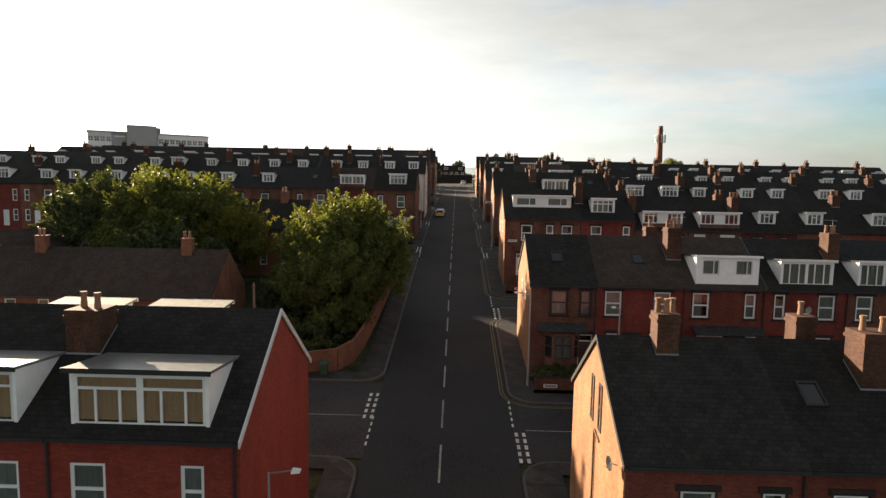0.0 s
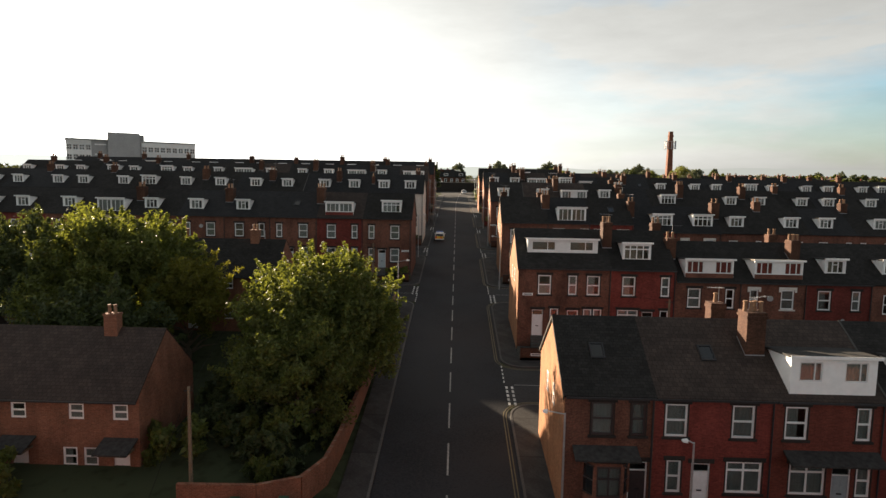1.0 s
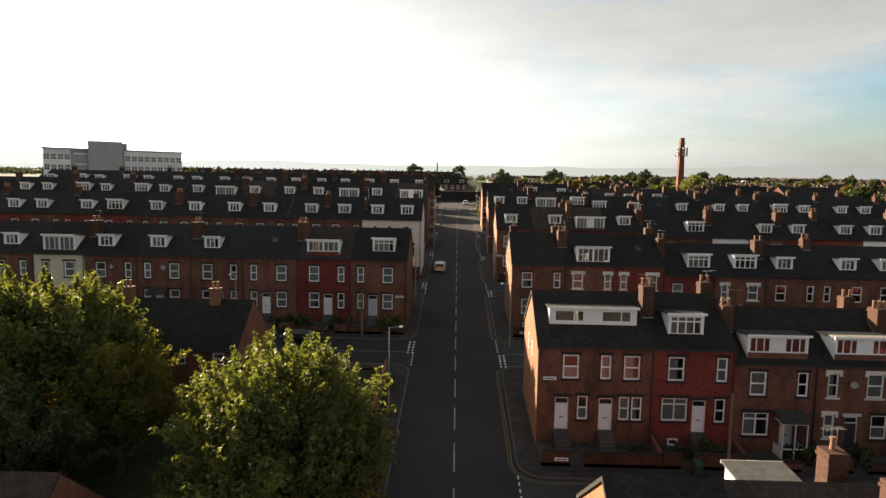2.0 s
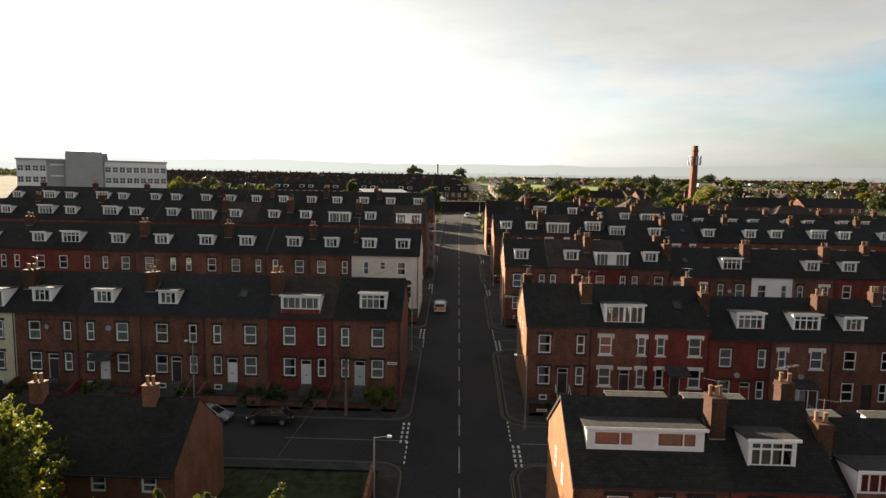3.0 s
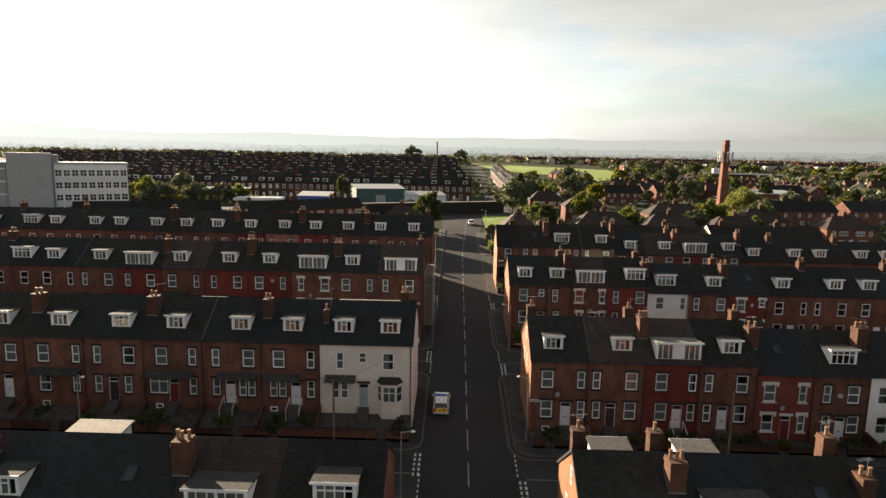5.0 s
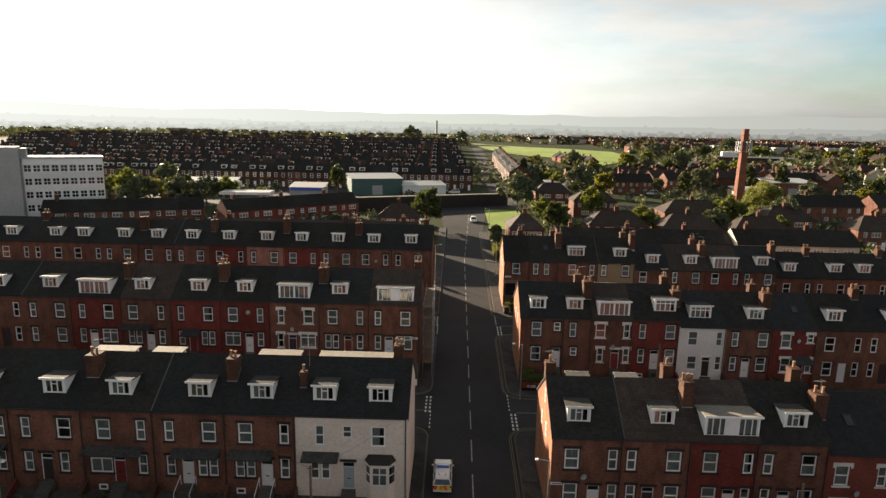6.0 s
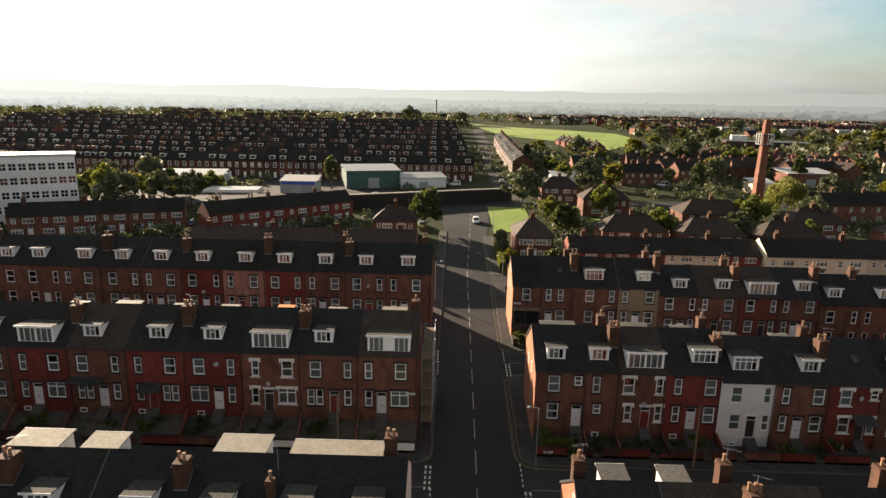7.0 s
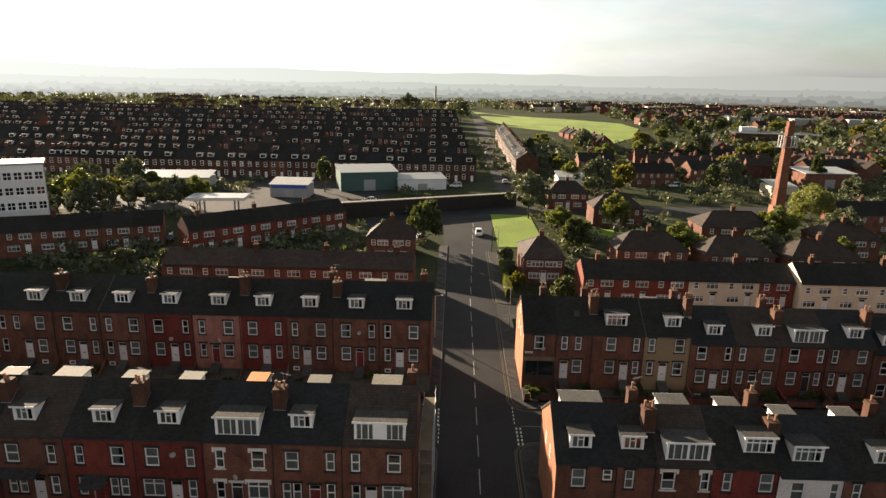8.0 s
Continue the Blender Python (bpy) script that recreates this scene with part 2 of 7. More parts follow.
BEIGE = material("pinkish_beige_render", (0.74, 0.65, 0.57), 0.85, 0.14, 5, 0.5, 0.15)
TAN = material("tan_render", (0.27, 0.20, 0.12), 0.85, 0.16, 5, 0.5, 0.15)
WALLS = {"x": REDPAINT, "m": BEIGE, "t": TAN, "b": BRICK, "r": RED, "q": DEEPRED, "p": PINK, "w": WHITE, "c": CREAM, "n": NEWBRICK}
SLATE = coursed("dark_grey_slate", (0.026, 0.0245, 0.023), (0.015, 0.014, 0.013), 0.3, 0.22, 1.74, 0.2, 0.85, 0.014, 0.7, spec=0.12)
BLUESLATE = coursed("blue_black_slate", (0.0235, 0.0235, 0.0245), (0.014, 0.014, 0.0145), 0.3, 0.22, 1.74, 0.16, 0.75, 0.012, 0.5, spec=0.15)
BROWNTILE = coursed("brown_concrete_tile", (0.047, 0.034, 0.028), (0.024, 0.018, 0.016), 0.3, 0.3, 1.74, 0.28, 0.8, 0.02, 0.6)
ROOFS = {"k": SLATE, "u": BLUESLATE, "o": BROWNTILE}
UPVC = material("white_plastic", (0.78, 0.78, 0.77), 0.35, 0.06, 3, 0.8, 0.02, spec=0.5)
GLASS = clear_glass("window_glass")
STONE = material("sooty_stone", (0.030, 0.026, 0.023), 0.9, 0.3, 10, 0.7, 0.25)
WHITESTONE = material("white_painted_stone", (0.66, 0.63, 0.58), 0.7, 0.12, 8, 0.8, 0.12)
FELT = material("grey_roof_felt", (0.050, 0.048, 0.046), 0.85, 0.4, 4, 0.9, 0.2, spec=0.1)
WETFELT = material("wet_grey_felt", (0.13, 0.13, 0.13), 0.32, 0.3, 3, 0.8, 0.1, spec=0.5)
GREYFELT = material("mid_grey_felt", (0.095, 0.092, 0.086), 0.85, 0.3, 4, 0.9, 0.2, spec=0.12)
PALEFELT = material("pale_weathered_felt", (0.22, 0.20, 0.165), 0.8, 0.25, 4, 0.9, 0.2)
GABLE = coursed("weathered_orange_brick", (0.285, 0.128, 0.060), (0.25, 0.14, 0.078), 0.235, 0.078, mortar_mix=0.5, spread=0.28)
REDGABLE = coursed("weathered_red_gable_brick", (0.33, 0.135, 0.072), (0.28, 0.16, 0.10), 0.235, 0.078, mortar_mix=0.5, spread=0.28)
LEAD = material("grey_lead", (0.26, 0.27, 0.29), 0.5, 0.2, 8, 1.0, 0.1, 0.3)
NET = material("net_curtain", (0.30, 0.29, 0.27), 0.9, 0.25, 20, 1.5, 0.05)
TANBLIND = material("tan_blind", (0.66, 0.38, 0.23), 0.9, 0.2, 12, 1.5, 0.05)
BLIND = material("beige_blind", (0.25, 0.205, 0.155), 0.9, 0.2, 12, 1.5, 0.05)
REDCLOTH = material("red_curtain_cloth", (0.38, 0.05, 0.04), 0.9, 0.2, 12, 1.5, 0.05)
INSIDE = material("dim_interior", (0.16, 0.15, 0.13), 0.9, 0.2, 2, 0.6, 0.0)
CLAY = material("clay_pot", (0.26, 0.15, 0.09), 0.85, 0.25, 14, 1.5, 0.2)
WIRE = material("black_cable", (0.02, 0.02, 0.02), 0.9, 0.2, 10, 1, 0.0, spec=0.05)
PIPE = material("black_iron", (0.03, 0.03, 0.032), 0.5, 0.3, 12, 1, 0.1)
WHITEDOOR = material("white_door_paint", (0.74, 0.74, 0.74), 0.4, 0.06, 6, 1, 0.03, spec=0.5)
DARKDOOR = material("dark_door_paint", (0.045, 0.035, 0.035), 0.4, 0.25, 6, 1, 0.03, spec=0.5)
BLUEDOOR = material("pale_blue_door_paint", (0.34, 0.40, 0.42), 0.4, 0.1, 6, 1, 0.03, spec=0.5)
REDDOOR = material("maroon_door_paint", (0.17, 0.03, 0.03), 0.4, 0.2, 6, 1, 0.03, spec=0.5)
TARMAC = material("worn_asphalt", (0.028, 0.028, 0.030), 0.85, 0.26, 7.0, 0.16, 0.06, stain=0.9, spec=0.15)
SIDETAR = material("side_street_asphalt", (0.036, 0.035, 0.035), 0.88, 0.28, 6.0, 0.2, 0.08, stain=0.9, spec=0.15)
FLAGS = coursed("pavement_flags", (0.046, 0.043, 0.041), (0.032, 0.030, 0.028), 0.9, 0.6, 1.0, 0.3, 0.9, 0.012)
KERB = material("grey_kerbstone", (0.085, 0.08, 0.074), 0.85, 0.25, 6, 0.8, 0.1)
PAINT = material("worn_road_paint", (0.60, 0.59, 0.55), 0.7, 0.3, 9, 0.7, 0.1)
FADED = material("faded_centre_paint", (0.26, 0.255, 0.24), 0.75, 0.45, 5, 0.7, 0.1)
YELLOW = material("yellow_road_paint", (0.135, 0.11, 0.06), 0.7, 0.3, 9, 0.7, 0.1)
EARTH = material("rough_ground", (0.034, 0.040, 0.022), 0.95, 0.4, 1.2, 0.05, 0.3, stain=0.9, spec=0.03)
GRASS = material("mown_grass", (0.165, 0.235, 0.032), 0.9, 0.35, 3.0, 0.06, 0.35, stain=0.8)
YARD = material("yard_concrete", (0.046, 0.042, 0.034), 0.92, 0.4, 2.0, 0.35, 0.2, stain=0.9)
LEAF = leafage("tree_leaf", (0.096, 0.114, 0.034), 0.45, 0.42)
LEAFDARK = leafage("dark_leaf", (0.060, 0.076, 0.032), 0.4, 0.3)
# greyed, lifted leaf green for distant foliage: haze put into the base colour
LEAFFAR = leafage("hazed_far_leaf", (0.088, 0.102, 0.062), 0.45, 0.15)
TOWERBRICK = coursed("chimney_tower_brick", (0.155, 0.060, 0.036), (0.24, 0.12, 0.08), 0.235, 0.078, mortar_mix=0.5)
LEAFYELLOW = leafage("yellow_green_leaf", (0.12, 0.12, 0.025))
LEAFWILLOW = leafage("willow_leaf", (0.14, 0.155, 0.05), 0.35, 0.35)
REDCAR = material("red_car_paint", (0.40, 0.02, 0.02), 0.25, 0.05, 3, 1, 0.0, spec=0.5)
BARK = material("grey_bark", (0.11, 0.085, 0.06), 0.95, 0.35, 12, 1.0, 0.5)
GALV = material("galvanised_steel", (0.42, 0.43, 0.44), 0.45, 0.15, 10, 1, 0.05, 0.7)
TIMBER = material("weathered_timber", (0.16, 0.12, 0.08), 0.9, 0.3, 10, 1, 0.3)
CONCRETE = material("pale_concrete_panel", (0.70, 0.70, 0.69), 0.8, 0.12, 3, 0.3, 0.1)
GREYPANEL = material("grey_panel", (0.34, 0.34, 0.34), 0.8, 0.15, 3, 0.3, 0.1)
METALROOF = material("pale_metal_roof", (0.36, 0.37, 0.37), 0.45, 0.12, 3, 0.3, 0.05, 0.2)
GREENCLAD = material("green_steel_cladding", (0.05, 0.10, 0.09), 0.6, 0.15, 3, 0.3, 0.05)
BINGREEN = material("dark_green_bin_plastic", (0.03, 0.07, 0.04), 0.5, 0.15, 6, 1, 0.03)
BINBLUE = material("blue_bin_lid_plastic", (0.05, 0.14, 0.35), 0.5, 0.15, 6, 1, 0.03)
RUBBER = material("black_rubber", (0.02, 0.02, 0.02), 0.8, 0.2, 10, 1, 0.1)
SILVER = material("silver_car_paint", (0.45, 0.47, 0.50), 0.25, 0.05, 3, 1, 0.0, 0.4, spec=0.5)
BLACKCAR = material("black_car_paint", (0.02, 0.02, 0.022), 0.2, 0.1, 3, 1, 0.0, spec=0.5)
WHITECAR = material("white_car_paint", (0.78, 0.78, 0.78), 0.25, 0.04, 3, 1, 0.0, spec=0.5)
BLUECAR = material("blue_car_paint", (0.06, 0.12, 0.26), 0.25, 0.05, 3, 1, 0.0, 0.2, spec=0.5)
FLUOYELLOW = material("fluorescent_yellow_film", (0.80, 0.62, 0.04), 0.4, 0.05, 3, 1, 0.0)
FLUOORANGE = material("orange_red_film", (0.75, 0.12, 0.03), 0.4, 0.05, 3, 1, 0.0)
BLUEFILM = material("blue_film", (0.03, 0.10, 0.45), 0.4, 0.05, 3, 1, 0.0)
CARGLASS = material("tinted_car_glass", (0.015, 0.018, 0.02), 0.06, 0.1, 2, 1, 0.0, spec=0.8)
DORMERSIDE = material("orange_dormer_side", (0.62, 0.20, 0.04), 0.6, 0.2, 4, 1, 0.2)
HUB = material("alloy_wheel", (0.35, 0.35, 0.36), 0.35, 0.1, 8, 1, 0.0, 0.7)
BLUESIGN = material("blue_sign", (0.05, 0.10, 0.42), 0.5, 0.1, 3, 1, 0.0)


# ---- building helpers ----
class Shape:
    """Collects faces for one mesh."""

    def __init__(self):
        self.v, self.f = [], []

    def poly(self, *pts):
        n = len(self.v)
        self.v.extend(pts)
        self.f.append(tuple(range(n, n + len(pts))))
        return self

    def box(self, x0, x1, y0, y1, z0, z1):
        n = len(self.v)
        self.v.extend([(x0, y0, z0), (x1, y0, z0), (x1, y1, z0), (x0, y1, z0), (x0, y0, z1), (x1, y0, z1), (x1, y1, z1), (x0, y1, z1)])
        self.f.extend([(n, n + 3, n + 2, n + 1), (n + 4, n + 5, n + 6, n + 7), (n, n + 1, n + 5, n + 4), (n + 1, n + 2, n + 6, n + 5), (n + 2, n + 3, n + 7, n + 6), (n + 3, n, n + 4, n + 7)])
        return self

    def solid(self, low, high):
        """Joins two rings of equally many points, and caps them."""
        n, k = len(self.v), len(low)
        self.v.extend(low)
        self.v.extend(high)
        self.f.append(tuple(range(n + k - 1, n - 1, -1)))
        self.f.append(tuple(range(n + k, n + 2 * k)))
        for i in range(k):
            j = (i + 1) % k
            self.f.append((n + i, n + j, n + k + j, n + k + i))
        return self

    def tube(self, a, b, ra, rb, sides=8):
        a, b = Vector(a), Vector(b)
        d = (b - a).normalized()
        u = d.orthogonal().normalized()
        w = d.cross(u)
        ring = [u * math.cos(2 * math.pi * i / sides) + w * math.sin(2 * math.pi * i / sides) for i in range(sides)]
        return self.solid([tuple(a + r * ra) for r in ring], [tuple(b + r * rb) for r in ring])

    def cable(self, pts, r, sides=5):
        """A thin round line through points, in one piece."""
        n = len(self.v)
        for p in pts:
            for i in range(sides):
                a = 2 * math.pi * i / sides
                self.v.append((p[0] + r * math.cos(a), p[1] + 0.7 * r * math.cos(a), p[2] + r * math.sin(a)))
        for k in range(len(pts) - 1):
            for i in range(sides):
                j = (i + 1) % sides
                self.f.append((n + k * sides + i, n + k * sides + j, n + (k + 1) * sides + j, n + (k + 1) * sides + i))
        return self

    def extrude_yz(self, outline, x0, x1):
        return self.solid([(x0, y, z) for y, z in outline], [(x1, y, z) for y, z in outline])

    def lattice(self, x0, x1, z0, z1, holes, y0, y1):
        """A plate with rectangular openings through it, in one piece."""
        xs = sorted({x0, x1, *[v for h in holes for v in h[:2]]})
        zs = sorted({z0, z1, *[v for h in holes for v in h[2:]]})
        nx, nz = len(xs) - 1, len(zs) - 1
        full = lambda i, j: 0 <= i < nx and 0 <= j < nz and not any(h[0] < (xs[i] + xs[i + 1]) / 2 < h[1] and h[2] < (zs[j] + zs[j + 1]) / 2 < h[3] for h in holes)
        n = len(self.v)
        at = lambda i, j, k: n + (j * (nx + 1) + i) * 2 + k
        self.v.extend((x, y, z) for z in zs for x in xs for y in (y0, y1))
        for i in range(nx):
            for j in range(nz):
                if not full(i, j):
                    continue
                self.f.append((at(i, j, 0), at(i + 1, j, 0), at(i + 1, j + 1, 0), at(i, j + 1, 0)))
                self.f.append((at(i, j, 1), at(i, j + 1, 1), at(i + 1, j + 1, 1), at(i + 1, j, 1)))
                for di, dj, a, b in ((-1, 0, (i, j + 1), (i, j)), (1, 0, (i + 1, j), (i + 1, j + 1)), (0, -1, (i, j), (i + 1, j)), (0, 1, (i + 1, j + 1), (i, j + 1))):
                    if not full(i + di, j + dj):
                        self.f.append((at(*a, 0), at(*a, 1), at(*b, 1), at(*b, 0)))
        return self

    def mesh(self, name, mat):
        """Pieces that meet at their corners share those corners."""
        seen, where, points = {}, [], []
        for p in self.v:
            key = (round(p[0], 4), round(p[1], 4), round(p[2], 4))
            if key not in seen:
                seen[key] = len(points)
                points.append(p)
            where.append(seen[key])
        used = sorted({where[i] for face in self.f for i in face})
        short = {k: i for i, k in enumerate(used)}
        faces = [tuple(short[where[i]] for i in face) for face in self.f]
        me = bpy.data.meshes.new(name)
        me.from_pydata([points[k] for k in used], [], [q for q in faces if len(set(q)) == len(q)])
        if mat:
            me.materials.append(mat)
        me.update()
        return me


def thing(name, x, y, z, label, category, group="", turn=0.0):
    ob = new(name)
    ob.empty_display_size = 0.3
    ob.matrix_world = pose(x, y, z, 0, 0, turn)
    return tagged(ob, label, category, group)


def part(name, shape, mat, parent, label="", at=(0, 0, 0)):
    me = shape if isinstance(shape, bpy.types.Mesh) else shape.mesh(name, mat)
    ob = new(name, me)
    ob.parent = parent
    ob.location = at
    if label:
        ob["label"] = label
    return ob


def whole(name, shape, mat, label, category, group="", kind="", at=(0, 0, 0), turn=0.0):
    ob = new(name, shape if isinstance(shape, bpy.types.Mesh) else shape.mesh(name, mat))
    ob.matrix_world = pose(*at, 0, 0, turn)
    return tagged(ob, label, category, group, kind)


STORE = {}


def kept(key, make):
    if key not in STORE:
        STORE[key] = make()
    return STORE[key]


# ---- the lie of the land ----
LAND_Y = [-200, -60, 0, 20, 40, 60, 87, 116, 143, 168, 200, 246, 270, 300, 340, 400, 460, 520, 600, 700, 850, 1000, 1250, 4000]
LAND_Z = [-16, -9, -4, -1.6, 0.9, 3.2, 6.2, 9.0, 11.1, 13.1, 15.0, 17.5, 18.2, 18.5, 18.8, 20.3, 22.4, 24.6, 27.5, 29.5, 30.5, 31.5, 33.0, 33.0]
_fine = np.arange(-220, 4020, 2.0)
_raw = np.interp(_fine, LAND_Y, LAND_Z)
_kernel = np.ones(9) / 9
_smooth = np.convolve(np.pad(_raw, 4, mode="edge"), _kernel, mode="valid")


def land(y):
    return float(np.interp(y, _fine, _smooth))


ROAD_L, ROAD_R, ROAD_C = -5.3, 3.9, -0.7


def sheet(x0, x1, y0, y1, lift, step=2.0, columns=1):
    """A strip that follows the land."""
    s = Shape()
    n = max(1, int(math.ceil((y1 - y0) / step)))
    ys = [y0 + (y1 - y0) * i / n for i in range(n + 1)]
    xs = [x0 + (x1 - x0) * i / columns for i in range(columns + 1)]
    for a, b in zip(ys, ys[1:]):
        for c, d in zip(xs, xs[1:]):
            s.poly((c, a, land(a) + lift), (d, a, land(a) + lift), (d, b, land(b) + lift), (c, b, land(b) + lift))
    return s


# ---- ground, roads, pavements ----
def ground_sheet():
    s = Shape()
    ys = list(np.arange(-200, 420, 4.0)) + list(np.arange(420, 1700, 20.0)) + [1700, 2200, 3000, 4000]
    xs = [-3500, -1200, -400, -150, -60, 60, 150, 400, 1200, 3500]
    n = len(s.v)
    s.v = [(x, float(y), land(y) - 0.06) for y in ys for x in xs]
    w = len(xs)
    s.f = [(j * w + i, j * w + i + 1, (j + 1) * w + i + 1, (j + 1) * w + i) for j in range(len(ys) - 1) for i in range(w - 1)]
    return s


whole("ground", ground_sheet(), EARTH, "rough ground of earth, weeds and worn yards", "ground", kind="structure")
whole("road_main", sheet(ROAD_L, ROAD_R, -200, 214, 0.0, columns=3), TARMAC, "long straight worn asphalt road with a centre line", "road", kind="structure")


def flare():
    """The road widens where it meets the cross road."""
    s = Shape()
    ys = [214 + 4 * i for i in range(17)]
    def edge(y):
        k = min(1.0, max(0.0, (y - 214) / 56)) ** 1.6
        return ROAD_L - 2.6 * k, ROAD_R + 3.4 * k
    for a, b in zip(ys, ys[1:]):
        (l0, r0), (l1, r1) = edge(a), edge(b)
        s.poly((l0, a, land(a)), (r0, a, land(a)), (r1, b, land(b)), (l1, b, land(b)))
    return s


whole("road_flare", flare(), TARMAC, "asphalt road widening towards the cross road", "road", kind="structure")
def slanted(x0, x1, y0, y1, deep, lift):
    """A strip of road that runs across, its far side slanting away."""
    s = Shape()
    for k in range(8):
        a, b = k / 8, (k + 1) / 8
        xa, xb, ya, yb = x0 + (x1 - x0) * a, x0 + (x1 - x0) * b, y0 + (y1 - y0) * a, y0 + (y1 - y0) * b
        s.poly(*[(x, y, land(y) + lift) for x, y in ((xa, ya), (xb, yb), (xb, yb + deep), (xa, ya + deep))])
    return s


whole("road_cross_left", slanted(-29.0, 15.0, 254.0, 275.0, 11.0, 0.014), TARMAC, "asphalt cross road below the long wall", "road", kind="structure")
whole("road_cross", slanted(15.0, 170.0, 275.0, 292.0, 10.0, 0.012), TARMAC, "asphalt cross road at the top of the street", "road", kind="structure")
whole("road_beyond", sheet(11, 19, 287, 640, 0.01), SIDETAR, "asphalt street running on between far terraces", "road", kind="structure")

FRONTS_L, FRONTS_R = (98.5, 125.3, 151.0, 177.0), (46.0, 71.5, 98.5, 124.8, 151.0, 177.0)
YARD_DEEP = 2.9                      # from the garden walls to the house fronts
STREETS_L = [(34.2, 44.4)] + [(f - 11.8, f - 4.5) for f in FRONTS_L]
STREETS_R = [(f - 11.8, f - 4.5) for f in FRONTS_R] + [(201.0, 206.0)]
for i, (a, b) in enumerate(STREETS_L):
    whole("road_side_left_%d" % (i + 1), sheet(-170, ROAD_L, a, b, 0.006, 1.5, 4), SIDETAR, "patched asphalt side street between terraces", "road", kind="structure")
for i, (a, b) in enumerate(STREETS_R):
    whole("road_side_right_%d" % (i + 1), sheet(ROAD_R, 170, a, b, 0.006, 1.5, 4), SIDETAR, "patched asphalt side street between terraces", "road", kind="structure")


def kerb_path(edge, s, y0, y1, reach, first, last, r=1.9):
    """The kerb of one block: out of a side street, round the corner, along the road and into the next side street."""
    pts = []
    if not first:
        pts += [(edge + s * reach, y0)] + [(edge + s * r - s * r * math.sin(k * math.pi / 12), y0 + r - r * math.cos(k * math.pi / 12)) for k in range(7)]
    else:
        pts.append((edge, y0))
    if not last:
        pts += [(edge + s * r - s * r * math.cos(k * math.pi / 12), y1 - r + r * math.sin(k * math.pi / 12)) for k in range(7)] + [(edge + s * reach, y1)]
    else:
        pts.append((edge, y1))
    fine = [pts[0]]
    for (xa, ya), (xb, yb) in zip(pts, pts[1:]):
        n = max(1, int(abs(yb - ya) / 2.0))
        fine += [(xa + (xb - xa) * k / n, ya + (yb - ya) * k / n) for k in range(1, n + 1)]
    return fine


def ribbon(path, off, width, lift, drop=0.0):
    """A narrow strip beside a path, at an offset to its left, that follows the land."""
    s = Shape()
    rows = []
    for i, (x, y) in enumerate(path):
        (xa, ya), (xb, yb) = path[max(0, i - 1)], path[min(len(path) - 1, i + 1)]
        d = math.hypot(xb - xa, yb - ya)
        nx, ny = -(yb - ya) / d, (xb - xa) / d
        rows.append(((x + nx * off, y + ny * off), (x + nx * (off + width), y + ny * (off + width))))
    for (p, q), (p2, q2) in zip(rows, rows[1:]):
        at = lambda c, h: (c[0], c[1], land(c[1]) + h)
        s.poly(at(p, lift), at(q, lift), at(q2, lift), at(p2, lift))
        if drop:
            s.poly(at(p, lift), at(p2, lift), at(p2, lift - drop), at(p, lift - drop))
            s.poly(at(q, lift), at(q, lift - drop), at(q2, lift - drop), at(q2, lift))
    return s


def pavements(side, edge, wall, streets, last_y):
    """Raised pavements with rounded corners; their kerbs turn into the side streets."""
    s, r = (1 if wall > edge else -1), 1.9
    y, spans = -60.0, []
    for a, b in sorted(streets):
        spans.append((y, a))
        y = b
    spans.append((y, last_y))
    for i, (a, b) in enumerate(spans):
        first, last = i == 0, i == len(spans) - 1
        path = kerb_path(edge, s, a, b, 60.0, first, last, r)
        top = Shape()

        def patch(x0, x1, y0, y1):
            n = max(1, int((y1 - y0) / 2.0))
            for k in range(n):
                ya, yb = y0 + (y1 - y0) * k / n, y0 + (y1 - y0) * (k + 1) / n
                top.poly((x0, ya, land(ya) + 0.11), (x1, ya, land(ya) + 0.11), (x1, yb, land(yb) + 0.11), (x0, yb, land(yb) + 0.11))

        lo, hi = min(edge, wall), max(edge, wall)
        patch(lo, hi, a if first else a + r, b if last else b - r)
        for end, cy in ((a, a + r), (b, b - r)):
            if (end == a and first) or (end == b and last):
                continue
            cx = edge + s * r
            patch(min(cx, wall), max(cx, wall), min(end, cy), max(end, cy))
            sign = -1 if end == a else 1
            for k in range(6):
                t0, t1 = k * math.pi / 12, (k + 1) * math.pi / 12
                p0 = (cx - s * r * math.cos(t0), cy + sign * r * math.sin(t0))
                p1 = (cx - s * r * math.cos(t1), cy + sign * r * math.sin(t1))
                top.poly(*[(q[0], q[1], land(q[1]) + 0.11) for q in ((cx, cy), p0, p1)])
            deep = 1.6 if end == a else 1.3
            patch(min(wall, wall + s * 60), max(wall, wall + s * 60), end if end == a else end - deep, end + deep if end == a else end)
        whole("pavement_%s_%d" % (side, i + 1), top, FLAGS, "grey flagged pavement along the road", "pavement", kind="structure")
        whole("kerb_%s_%d" % (side, i + 1), ribbon(path, -0.16 if s > 0 else 0.0, 0.16, 0.13, 0.25), KERB, "grey stone kerb turning the street corner", "kerb", kind="structure")
        if s > 0 and not first:
            short = kerb_path(edge, s, a, b, 7.0, first, last, r)
            for off in (0.26, 0.46):
                whole("kerb_line", ribbon(short, off, 0.08, 0.018), YELLOW, "faded yellow parking line beside the kerb", "road marking", "kerb lines", "structure")


pavements("left", ROAD_L, -7.2, STREETS_L, 240.0)
pavements("right", ROAD_R, 6.2, STREETS_R, 236.0)


def mark(name, x0, x1, y0, y1, mat, label, group):
    whole(name, sheet(x0, x1, y0, y1, 0.016, 1.0), mat, label, "road marking", group, "structure")


